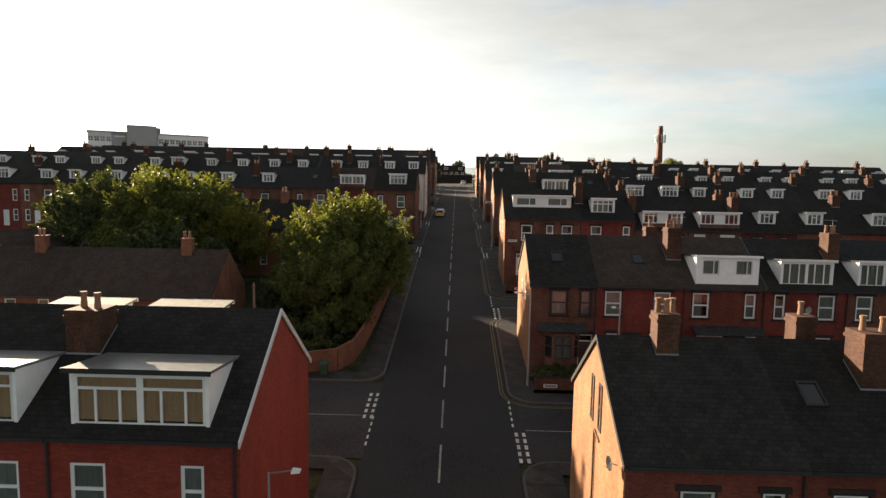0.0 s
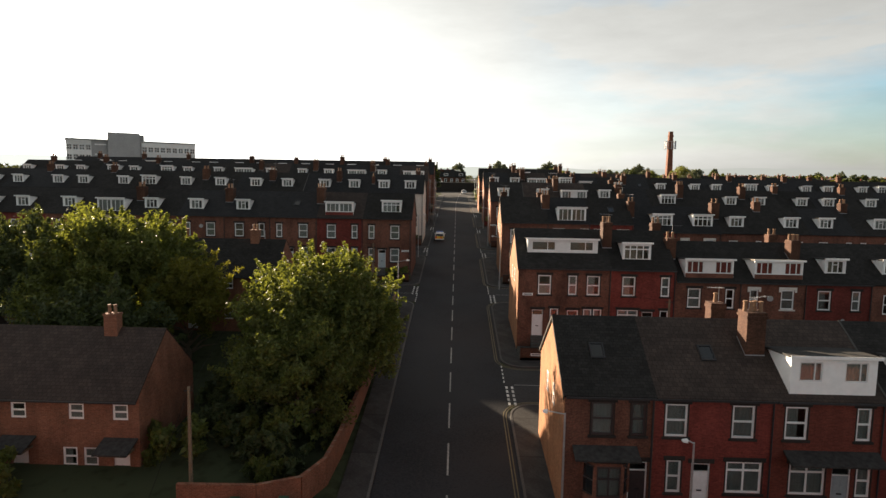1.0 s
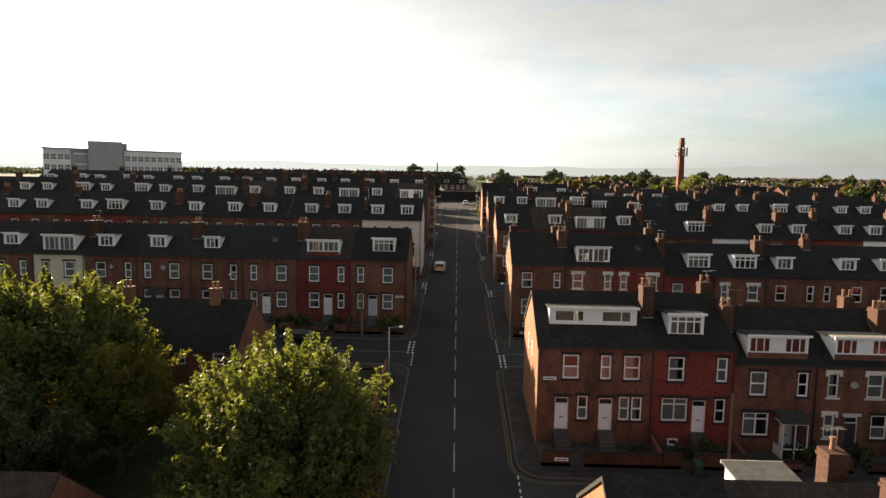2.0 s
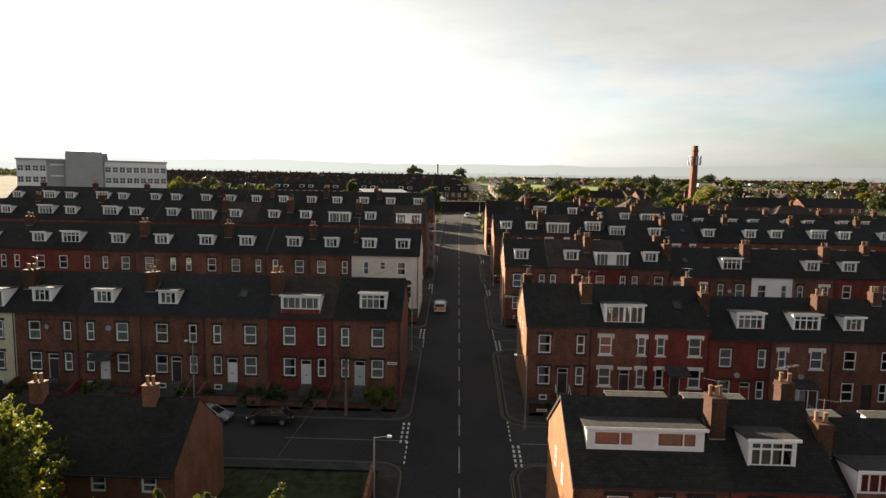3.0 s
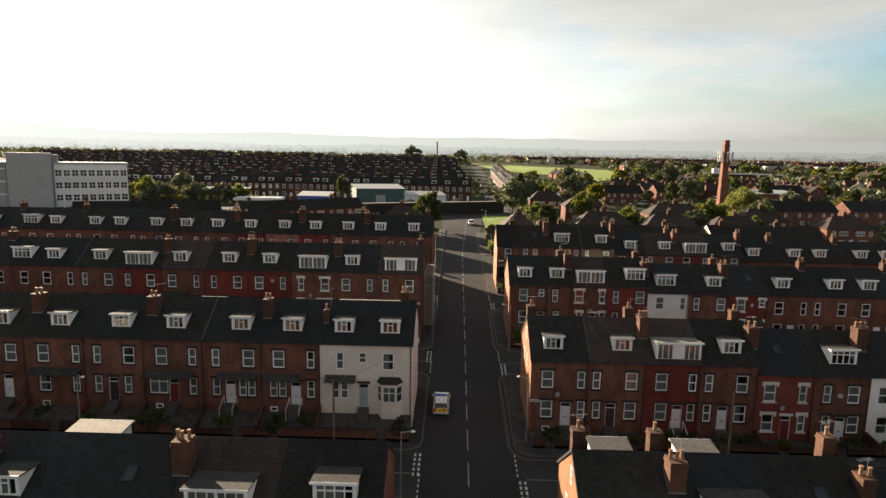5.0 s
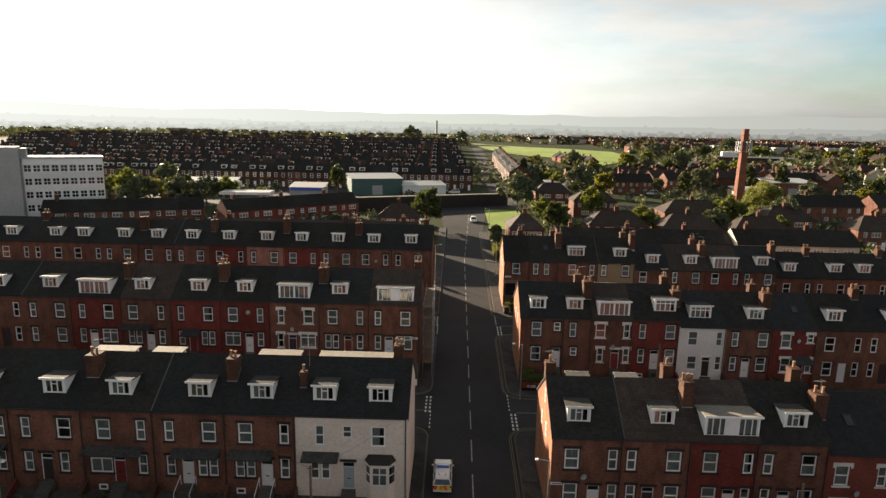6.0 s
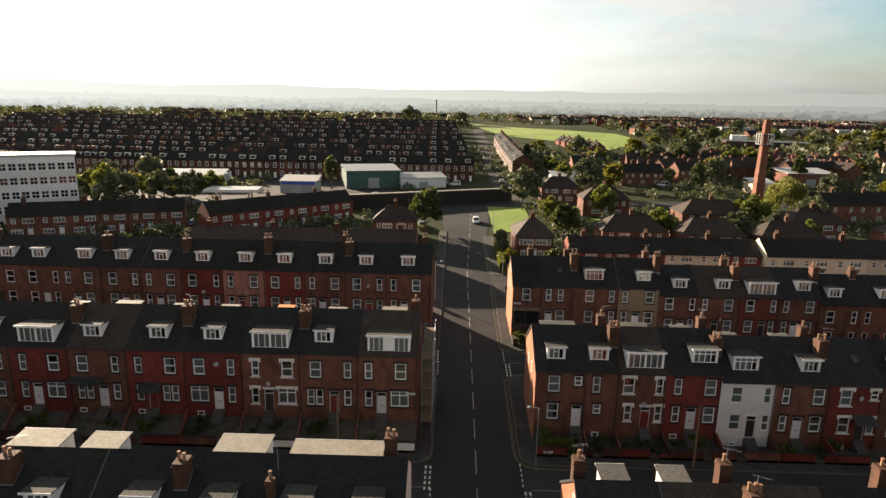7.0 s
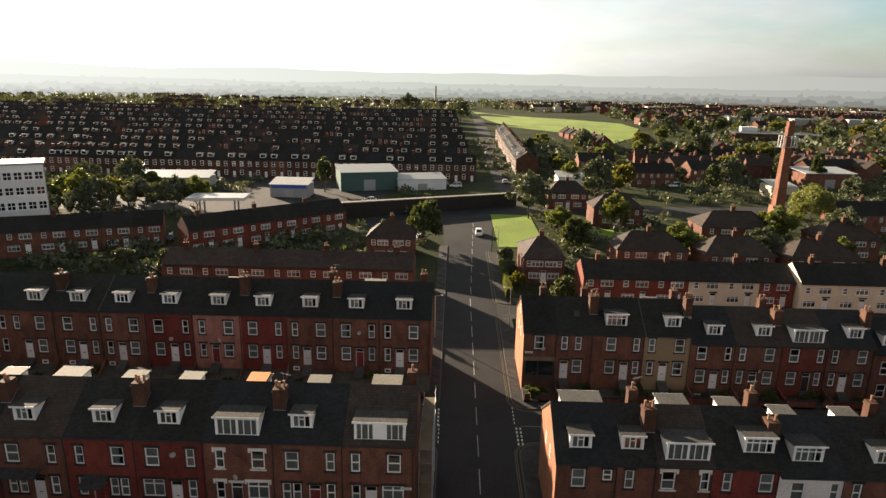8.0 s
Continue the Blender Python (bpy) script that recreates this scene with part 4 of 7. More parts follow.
    for lx, kind, white in doors:
        mat = WHITEDOOR if kind == "D" else rng.choice((DARKDOOR, DARKDOOR, REDDOOR))
        if kind == "D" and rng.random() < 0.15:
            mat = BLUEDOOR
        add_door(hs, lx, mat, white, up=up)
    for x, k in g:
        if k[0] == "Y":
            bay(hs, x - x0, WALLS[wall], up, DARKDOOR if row == "R1" else UPVC)
    for x, k in dormers:
        ap = 0.45 if (k[0] in "XT" and apron_red) else 0.0
        add_dormer(hs, k[0], min(max(x - x0, DORMERS[k[0]][0] / 2 + 0.1), max(w - DORMERS[k[0]][0] / 2 - 0.1, w / 2)), top_mat=WETFELT if row == "L0" else rng.choice((FELT,) * 9 + (PALEFELT,)), curtain=TANBLIND if row == "L0" else (REDCLOTH if k[0] == "T" else BLIND) if row == "R2" else None, face_mat=WALLS[wall] if ap else UPVC, apron=ap)
    for x, k in rear:
        add_dormer(hs, k[0], x - x0, top_mat=PALEFELT if row[0] == "L" else GREYFELT, turned=True)
    for x, k in chimneys:
        if k == "m":
            add_chimney(hs, x - x0, SOOTY, across=1.3, deep=1.2, above=0.3 if row == "L0" else 0.85, pots=2, centre=3.2)
        elif k == "s":
            add_chimney(hs, x - x0, SOOTY, across=0.55, deep=0.55, above=-0.4, pots=1, centre=2.2)
        elif k == "r":
            add_chimney(hs, x - x0, SOOTY, across=0.9, above=0.8, pots=rng.choice((1, 2)), centre=6.4)
        else:
            add_chimney(hs, x - x0, SOOTY, across=1.1 if rng.random() < 0.6 else 0.9, deep=0.9 if row == "R0" else 1.2, pots=rng.choice((2, 3, 4)), above=1.2 if row == "R0" else rng.choice((0.5, 0.75, 0.95)), centre=4.3 if row == "R0" else 2.9)
    for x, k in skylights:
        fr = Shape()
        d, l = 1.9, 0.95
        for xa, xb, ya, yb in ((-0.42, -0.34, 0, l), (0.34, 0.42, 0, l), (-0.34, 0.34, 0, 0.08), (-0.34, 0.34, l - 0.08, l)):
            z = lambda yy: HE + PITCH * (d + yy) + 0.1
            fr.solid([(xa, d + ya, z(ya)), (xb, d + ya, z(ya)), (xb, d + yb, z(yb)), (xa, d + yb, z(yb))], [(xa, d + ya - 0.05, z(ya) + 0.08), (xb, d + ya - 0.05, z(ya) + 0.08), (xb, d + yb - 0.05, z(yb) + 0.08), (xa, d + yb - 0.05, z(yb) + 0.08)])
        sk = part("skylight", fr, PIPE, hs, "small roof window", at=(x - x0, 0, 0))
        z = lambda yy: HE + PITCH * (d + yy) + 0.15
        part("pane", Shape().poly((-0.34, d + 0.06, z(0.06)), (0.34, d + 0.06, z(0.06)), (0.34, d + l - 0.06, z(l - 0.06)), (-0.34, d + l - 0.06, z(l - 0.06))), CARGLASS, sk)
    return hs, doors, base


def bay(hs, lx, mat, up, trim):
    """A canted bay with three windows and a small hipped roof."""
    ring = [(lx - 1.25, 0.0), (lx - 0.75, -0.75), (lx + 0.75, -0.75), (lx + 1.25, 0.0)]
    b = Shape()
    b.solid([(x, y, -2.4) for x, y in ring], [(x, y, 0.8) for x, y in ring])
    b.solid([(x, y, 2.6) for x, y in ring], [(x, y, 2.85) for x, y in ring])
    for x, y in ring:
        b.box(x - 0.09, x + 0.09, y - 0.02, y + 0.12, 0.8, 2.6)
    ob = part("bay", b, mat, hs, "canted bay window", at=(0, 0, up))
    r = Shape()
    out = [(lx - 1.4, 0.0), (lx - 0.85, -0.9), (lx + 0.85, -0.9), (lx + 1.4, 0.0)]
    r.solid([(x, y, 2.85) for x, y in out], [(lx + (x - lx) * 0.75, y * 0.25, 3.4) for x, y in out])
    part("bay_roof", r, STONE, ob)
    part("window_frame", frame_shape(1.4, 1.8, (0.5,), (0.6,)), trim, ob, at=(lx, -0.74, 0.8))
    part("pane", pane_shape(1.4, 1.8), GLASS, ob, at=(lx, -0.74, 0.8)).visible_shadow = False
    part("curtain", curtain_shape(1.35, 1.8, 0.1), NET, ob, at=(lx, -0.66, 0.8))
    for q in (-1, 1):
        sf = Shape()
        xa, xb = lx + q * 1.23, lx + q * 0.78
        for z in (0.85, 1.7, 2.5):
            sf.solid([(xa, -0.03, z), (xb, -0.70, z), (xb, -0.70, z + 0.07), (xa, -0.03, z + 0.07)], [(xa + q * 0.03, -0.05, z), (xb + q * 0.03, -0.72, z), (xb + q * 0.03, -0.72, z + 0.07), (xa + q * 0.03, -0.05, z + 0.07)])
        part("side_frame", sf, trim, ob)
        part("side_pane", Shape().poly((xa, -0.03, 0.85), (xb, -0.70, 0.85), (xb, -0.70, 2.55), (xa, -0.03, 2.55)), CARGLASS, ob)


# ---- the terraces: bounds (metres along the row, colour of the house that ends there), windows, doors, dormers ----
TERRACES = {
    "L0": dict(front=19.6, eaves=7.6, side="l", bounds="-26.0 -19.7b -13.6x -7.2x", f1="-23W -20.5n -18.8W -15.4W -12.4W -8.8n", g="-22W -17W -15.3D -12W -9.5D", dm="-17.2L -10.6L", ch="-14.0m -20.2", rd="-16.8H -12.2H", roofs="kkk"),
    "R0": dict(front=21.0, eaves=6.5, side="r", bounds="6.2 12.6q 18.8q 25.0q", f1="8.8W 11.5n 14.2W 17.2n 20.5n 23W", g="8.5W 10.5D 14W 16K 21D 23W", ch="8.8 15.6r 16.6m", sk="13.9", dm="", roofs="kkk"),
    "R1": dict(up=0.6, front=46.0, eaves=8.95, side="r", bounds="5.8 10.8b 17.4r 23.4q 29.6r 35.4b", f1="7.9W 9.9n 12.0W 15.7W 18.6W 22.3n 24.5n 28W 30.8W 34n", g="8.2Y 10.0K 12.0n 13.5D 15.9B 19.4B 21.3D 22.5n 24.5D 27.5B 31B 33D", dm="20.5V 26.5X 32.3X", roofs="kooku", sk="8.0 14.4", ch="17.2 16.5r 29.6", rd="14M"),
    "R2": dict(up=0.3, steps="20.8 1.0", front=71.5, eaves=12.7, side="r", bounds="5.7 14.6b 20.8r 27.1b 33.3b 39.5r", f1="8.2W 10.9n 12.9W 16.3W 19.8n 22.6W 26.0n 28.3nw 31.5Ww 35W 38n", g="7.6D 9.2n 11.0D 12.9P 16.3B 18.2D 19.8n 22.6B 25.0D 28.2nw 29.9Kw 32W 35W 37D", dm="10.1Z 17.2M 24.0T 30.6T 36.4S", ch="14.6 21.0 20.6r 33.2 32.8r", rd="11.6X 17.0X 23.6X 29.6X"),
    "R3": dict(steps="24.3 1.0", front=98.5, eaves=15.55, side="r", bounds="6.0 12.5b 18.3b 24.3r 30.4r 36.5b", f1="7.8W 11.4n 13.9Ww 17.5nw 19.4nw 22.8Ww 25.9W 29.5n 31.5nw 34.9Ww", g="7.8W 9.7K 11.4n 13.9Ww 15.9Kw 17.5nw 19.4nw 21.0K 22.9Ww 25.9W 28.0K 29.5n 31.5nw 33.6D", dm="15.7X 28.6M 34.2M", sk="21.6", ch="6.6r 12.3 12.0r 24.0r 24.5 36.4", rd="9.2M 15.4M"),
    "R4": dict(up=-0.15, steps="29.2 0.85", front=124.8, eaves=17.95, side="r", bounds="5.8 11.8b 17.6b 23.3r 29.2b 35.0q 40.7b 46.6w 52.4b", f1="7.5W 11.0n 12.6n 16.2W 19.3W 22.5n 24.2n 27.6W 30.5Ww 33.9nw 36.4n 39.1W 42.2W 45.3n 47.6n 50.9Ww", g="7.5W 9.5D 11.1n 12.7n 14.2K 16.2W 19.4W 21.1D 22.5n 24.2n 25.8D 27.6W 30.5Ww 32.4Kw 34.0nw 36.5n 38D 39.3W 42.3W 44D 45.4n 48n 51W", dm="8.1S 15.3S 20.9T 26.6S 38.2M 49.6S", sk="32", ch="6.3r 17.8 17.2r 29.0r 29.4 40.8 52.2", rd="9.3S 14S"),
    "R5": dict(up=0.35, steps="25.7 0.75", front=151.0, eaves=20.35, side="r", bounds="5.7 11.2b 14.7b 19.8b 25.7r 31.6w 37.4b 43.0r", f1="7.7W 10.3s 12.3n 15.8Ww 19.1nw 21.1n 24.6W 27.5Ww 30.8nw 32.8n 36.3W 39.2Ww 42.2sw", g="7.7W 10.3D 12.5s 15.9nw 17.8Kw 19.2nw 21.1n 22.8D 24.7W 27.6Ww 29.4Kw 30.9nw 32.8n 34.4D 36.3W 39.4Ww 41.2Kw 42.3nw", dm="7.9S 12.6S 17.4X 24.0M 28.5M 35.5S", sk="41", ch="13.8r 14.4 25.8 25.4r 37.4 37.2r", rd="9.2X 18.2M 23.8S 29.4S 35.6S"),
    "R6": dict(up=0.55, steps="27.3 0.95 51.1 0.9", front=177.0, eaves=22.1, side="r", bounds="5.5 9.8b 14.5b 21.2b 27.3t 33.1b 39.2b 45.1q 51.1b", f1="7.5W 10.8n 12.6n 16.9W 20.2n 22.2n 25.8W 28.8W 32.2n 34.1n 37.6W 40.8W 44.2n 46.1n 49.6W", g="10.9D 12.6W 16.9W 18.8D 20.3n 22.2n 23.9D 25.8W 28.9W 30.7D 32.2n 34.1n 35.8K 37.7W 40.8W 42.8K 44.2n 46.1n 47.6D 49.6W", dm="17.6M 25.0S 30.5S 36.9S 42.4X 48.8S", sk="12.6", ch="8.6r 14.8 14.3r 26.6r 27.3 38.8r 39.2 51.0", rd="24S"),
    "L1": dict(front=98.5, eaves=15.75, side="l", bounds="-59.0 -52.7b -46.4c -39.8b -33.2b -26.7b -20.1b -13.6r -6.8b", f1="-57W -54.1n -51.2n -48.3W -44.4W -41.0n -38.6n -35.3W -31.2W -28.0n -25.5n -22.1W -18.1W -14.8n -12.4n -9.1W", g="-57W -54n -51D -48.3W -44.4W -42.6K -41.0n -38.7n -37.2D -35.3W -31.3W -29.8K -28.0n -25.5n -24.0D -22.1W -18.1W -16.4D -14.8n -12.4n -10.9D -9.1W", dm="-56S -49.6X -44.1S -37.6S -30.9S -17.0X -9.7M", ch="-46.4 -33.4 -20.1", sk="-23.5", rd="-29X"),
    "L2": dict(front=125.3, eaves=19.05, side="l", bounds="-54.2 -47.9b -41.5b -35.1b -28.8b -22.5b -16.4b -6.7m", f1="-52.5n -49.5W -46W -42.5n -40.2n -36.8W -33.3W -30.0n -27.5n -24.0W -20.8W -17.4n -14.3n -11.9s -9.2W", g="-52.5n -50D -46W -42.6n -40.2n -38.6K -37.0n -33.7B -32.1K -30.0n -27.5n -26.0D -24.2P -20.9P -19.0D -17.4n -14.3P -11.8D -9.0Y", dm="-51S -44.5S -37.9S -32.0S -25.0S -19.5S -14.0S -9.1S", ch="-47.9 -35.2 -22.6 -16.1s -8.0r", rd="-36.5X -30.8M -20.0X -12.2Z", roofs="kkukuuu"),
    "L3": dict(front=151.0, eaves=21.6, side="l", bounds="-58.2 -51.9b -45.4r -39.0b -32.6r -26.3r -19.9b -13.6b -7.2b", f1="-57n -53.5W -50.6n -47.2W -44.0W -40.4n -37.8n -34.3W -31.1W -27.6n -24.9nw -21.4Ww -18.3W -14.8n -12.5n -9.0W", g="-57n -53.5W -50.7n -49.3D -47.2B -43.9P -41.9D -40.4n -37.8n -36.4K -34.4P -31.2B -29.1D -27.6n -25.0nw -23.5Kw -21.5Bw -18.4P -16.3K -14.8n -12.5n -11.1D -9.1B", dm="-55S -48.9X -43.0S -35.7S -29.7S -23.2X -17.5S -10.3T", ch="-45.6 -33.0 -19.9 -7.8r", rd="-48.7S -42.5M -36.1S -30.3S -23.4S -17.3S -10.4M", roofs="kkokkuuo"),
    "L4": dict(front=177.0, eaves=23.6, side="l", bounds="-62.5 -56.5b -50.3b -44.2b -38.0r -31.7p -25.6r -19.5b -13.4b -6.8b", f1="-61.6n -58.5W -54.8W -51.4n -49.3n -46.0W -42.7W -39.1n -36.9n -33.4W -30.2W -26.8n -24.6n -21.2W -17.9W -14.5n -12.4n -9.0W", g="-60.4D -58.5W -54.8W -53.1D -51.4n -49.4n -47.8D -46.1W -42.7W -40.8D -39.1n -36.9n -35.3K -33.5W -30.3W -28.5D -26.8n -24.6n -23.1D -21.2W -17.9W -16.1K -14.5n -12.4n -10.8D -9.0W", dm="-59.3S -53.6S -47.6S -41.3S -34.8S -28.9S -22.7S -16.6S -10.3S", ch="-56.6 -44.4 -31.8 -20.6r -19.4 -8.0r", rd="-35S -15M", roofs="kkukkkkuu"),
}


def yard(row, front, base, xa, xb):
    """The raised front gardens of a row, from the side street up to the doors."""
    s = Shape()
    y0, y1 = front - YARD_DEEP, front + 0.02
    z0, z1 = land(y0) + 0.35, max(land(front) + 0.05, base - 0.75)
    mid = front - 1.2
    zm = z0 + (z1 - z0) * 0.75
    outline = [(y0, land(y0) - 0.6), (y0, z0), (mid, zm), (y1, z1), (y1, land(y0) - 0.6)]
    s.extrude_yz(outline, xa, xb)
    whole("front_yards_" + row.lower(), s, YARD, "sloping concrete and earth front yards below the houses", "yard", kind="structure")
    return z0, zm, z1


def garden_wall(x0, x1, y, z, h, mat, label, group):
    s = Shape().box(x0, x1, y, y + 0.22, z - 0.8, z + h)
    ob = thing("garden_wall", 0, 0, 0, label, "wall", group)
    part("wall", s, mat, ob)
    part("coping", Shape().box(x0 - 0.02, x1 + 0.02, y - 0.04, y + 0.26, z + h, z + h + 0.08), STONE, ob)
    return ob


TEMPLATES = {}


def eaves_at(spec, x):
    """The height of a row's eaves at x: some rows step down between two houses."""
    v = [q[0] for q in parse_plain(spec.get("steps", ""))]
    return spec["eaves"] - sum(d for at, d in zip(v[::2], v[1::2]) if x >= at - 0.05)


def parse_plain(text):
    return [(float(q), "") for q in text.split()]


def terrace(row, spec):
    b = parse(spec["bounds"])
    f1, g, dm, ch = (parse(spec.get(k, "")) for k in ("f1", "g", "dm", "ch"))
    sk, rd = parse(spec.get("sk", "")), parse(spec.get("rd", ""))
    n = len(b) - 1
    roofs = spec.get("roofs") or "".join(rng.choice("kkkuuo") for _ in range(n))
    front, eaves = spec["front"], spec["eaves"]
    xa, xb = b[0][0], b[-1][0]
    base = eaves - HE
    up = spec.get("up", 0.0)
    far = 100.0 if row not in ("L0", "R0") else 40.0
    lo, hi = (-far, xb) if spec["side"] == "l" else (xa, far)
    cuts = [v[0] for v in parse_plain(spec.get("steps", ""))][::2]
    edges = [lo] + cuts + [hi]
    for k, (ya, yb) in enumerate(zip(edges, edges[1:])):
        levels = yard(row + ("" if not k else "_%d" % (k + 1)), front, eaves_at(spec, ya + 0.1) - HE, ya, yb)
        if not k:
            z0, zm, z1 = levels
    made = []
    for i in range(n):
        x0, x1 = b[i][0], b[i + 1][0]
        inside = lambda items: [it for it in items if x0 <= it[0] < x1]
        end = "l" if (spec["side"] == "r" and i == 0) else "r" if (spec["side"] == "l" and i == n - 1) else ""
        here = eaves_at(spec, x0 + 0.5)
        hs, doors, _ = house(row, x0, x1, b[i + 1][1] or "b", roofs[i], inside(f1), inside(g), inside(dm), [c for c in ch if x0 < c[0] <= x1 or (i == 0 and c[0] <= x0)], inside(sk), inside(rd), end, front, here, b[i + 1][1] == "r" and row == "L1" or row == "R2", up)
        made.append((hs, x0, x1))
        for lx, kind, white in doors:
            drop = max(0.2, here - HE + up - (max(land(front) + 0.05, here - HE - 0.75) - 0.1))
            part("steps", kept("steps%.1f" % drop, lambda: steps_shape(drop).mesh("steps", KERB)), None, hs, "stone steps up to the door", at=(lx, -0.02, up + 0.02))
        wall_mat = rng.choice((BRICK, SOOTY, SOOTY, RED))
        if row == "L3" and -27 < x0 < -13:
            wall_mat = WHITE
        gate = x0 + (x1 - x0) * rng.choice((0.3, 0.7))
        garden_wall(x0 + 0.05, gate - 0.5, front - YARD_DEEP, z0, rng.choice((0.5, 0.8, 0.9)), wall_mat, "low brick garden wall with stone coping by the street", "garden walls")
        garden_wall(gate + 0.5, x1 - 0.05, front - YARD_DEEP, z0, rng.choice((0.5, 0.8, 0.9)), wall_mat, "low brick garden wall with stone coping by the street", "garden walls")
    if row not in ("L0", "R0"):
        for x0 in [q[0] for q in b[1:-1]]:
            d = Shape().solid([(x0 - 0.1, front - YARD_DEEP + 0.25, z0 - 0.3), (x0 + 0.1, front - YARD_DEEP + 0.25, z0 - 0.3), (x0 + 0.1, front - 0.1, zm - 0.4), (x0 - 0.1, front - 0.1, zm - 0.4)],
                              [(x0 - 0.1, front - YARD_DEEP + 0.25, z0 + 0.8), (x0 + 0.1, front - YARD_DEEP + 0.25, z0 + 0.8), (x0 + 0.1, front - 0.1, z1 + 0.9), (x0 - 0.1, front - 0.1, z1 + 0.9)])
            whole("garden_wall", d, rng.choice((BRICK, SOOTY, RED)), "sloping brick wall between two front yards", "wall", "yard walls")
    # the row runs on: plainer houses of the same kind, shared between all rows
    reach = {"L0": -45, "L1": -84, "L2": -100, "L3": -100, "L4": -100, "R0": 37, "R1": 54, "R2": 70, "R3": 84, "R4": 98, "R5": 100, "R6": 100}[row]
    x = xa if spec["side"] == "l" else xb
    k = 0
    while abs(x) < abs(reach):
        col = rng.choice("bbbrqw" if k % 3 == 2 else "bbrbq")
        rf = rng.choice("kku")
        key = col + rf + ("a" if k % 2 else "b") + str(rng.randrange(2))
        at = x - 6.2 if spec["side"] == "l" else x
        base = eaves_at(spec, x) - HE
        if key not in TEMPLATES:
            TEMPLATES[key] = plain_house(at, front, base, col, rf, k % 2, rng.randrange(3))
        else:
            ob = copy_thing(TEMPLATES[key], pose(at, front, base))
        x = at if spec["side"] == "l" else at + 6.2
        k += 1
    return made


def plain_house(x, y, z, wall, roof, mirrored, style):
    """A house of the outer stretch of a row: the same build with fewer parts."""
    w = 6.2
    hs = thing("terraced_house", x, y, z, "%s terraced house with slate roof and dormer" % KINDS[wall], "house", "outer terraces")
    fx = (lambda v: w - v) if mirrored else (lambda v: v)
    items = [("W", fx(1.7), 4.1), ("n", fx(5.2), 4.1), ("W", fx(1.7), 0.85), ("n", fx(5.2), 0.85)]
    holes = [(v - SIZES[k][0] / 2, v + SIZES[k][0] / 2, zz, zz + SIZES[k][1]) for k, v, zz in items]
    dx = fx(3.6)
    holes.append((dx - 0.53, dx + 0.53, 0.02, 2.6))
    s = holed_wall(Shape(), 0, w, -3, HE, holes)
    s.poly((w, 2 * HALF, -3.0), (0, 2 * HALF, -3.0), (0, 2 * HALF, HE), (w, 2 * HALF, HE))
    for lx in (0.0, w):
        s.poly((lx, 0, -3.0), (lx, 2 * HALF, -3.0), (lx, 2 * HALF, HE), (lx, HALF, HE + RISE - 0.01), (lx, 0, HE))
    part("wall", s, WALLS[wall], hs)
    part("roof", roof_shape(w), ROOFS[roof], hs)
    part("inner_wall", Shape().box(0.3, w - 0.3, 1.6, 1.7, -0.1, 6.4), INSIDE, hs)
    for k, v, zz in items:
        add_window(hs, k, v, zz, stone=False, plain=True)
    part("door", Shape().box(dx - 0.5, dx + 0.5, 0.08, 0.14, 0.02, 2.6), WHITEDOOR if style != 1 else DARKDOOR, hs)
    add_dormer(hs, "S" if style else "M", fx(2.4), top_mat=FELT)
    if mirrored:
        add_chimney(hs, 0.3, SOOTY, pots=3)
    return hs


def porch(hs, lx, up, glazed):
    """A small canopy or glazed porch over a front door."""
    if glazed:
        ob = part("porch", Shape().box(-0.95, -0.87, -1.3, -1.22, -0.6, 2.3).box(0.87, 0.95, -1.3, -1.22, -0.6, 2.3).box(-0.95, 0.95, -1.3, -1.22, 2.3, 2.42).box(-0.95, 0.95, -1.3, -1.22, 0.35, 0.45).box(-0.04, 0.04, -1.3, -1.22, -0.6, 2.3)
                  .box(-0.95, -0.87, -1.22, 0, 2.3, 2.42).box(0.87, 0.95, -1.22, 0, 2.3, 2.42).box(-0.95, -0.87, -1.22, 0, -0.6, 0.45).box(0.87, 0.95, -1.22, 0, -0.6, 0.45), UPVC, hs, "white glazed porch", at=(lx, 0, up))
        part("pane", Shape().box(-0.87, 0.87, -1.27, -1.26, 0.45, 2.3), GLASS, ob).visible_shadow = False
    else:
        ob = part("porch", Shape().box(-0.85, -0.75, -1.1, 0.0, 2.25, 2.4).box(0.75, 0.85, -1.1, 0.0, 2.25, 2.4).box(-0.85, 0.85, -1.15, -1.05, 2.25, 2.4), TIMBER, hs, "dark door canopy", at=(lx, 0, up))
    part("porch_roof", Shape().solid([(-1.1, -1.45, 2.42), (1.1, -1.45, 2.42), (1.1, 0.0, 2.95), (-1.1, 0.0, 2.95)], [(-1.1, -1.45, 2.52), (1.1, -1.45, 2.52), (1.1, 0.0, 3.05), (-1.1, 0.0, 3.05)]), FELT, ob)


def handrails(hs, lx, up):
    """Two white rails beside front steps."""
    for q in (-0.68, 0.68):
        part("handrail", Shape().tube((lx + q, -0.1, 0.9), (lx + q, -1.6, 0.05), 0.03, 0.03, 6).tube((lx + q, -1.6, 0.05), (lx + q, -1.6, -1.1), 0.03, 0.03, 6).tube((lx + q, -0.1, 0.9), (lx + q, -0.1, 0.0), 0.03, 0.03, 6), UPVC, hs, "white handrail", at=(0, 0, up))


def long_canopy(hs, x0, x1, up):
    part("door_canopy", Shape().solid([(x0, -1.0, 2.95), (x1, -1.0, 2.95), (x1, 0.0, 3.35), (x0, 0.0, 3.35)], [(x0, -1.0, 3.05), (x1, -1.0, 3.05), (x1, 0.0, 3.5), (x0, 0.0, 3.5)]), FELT, hs, "long dark canopy above the ground floor", at=(0, 0, up))


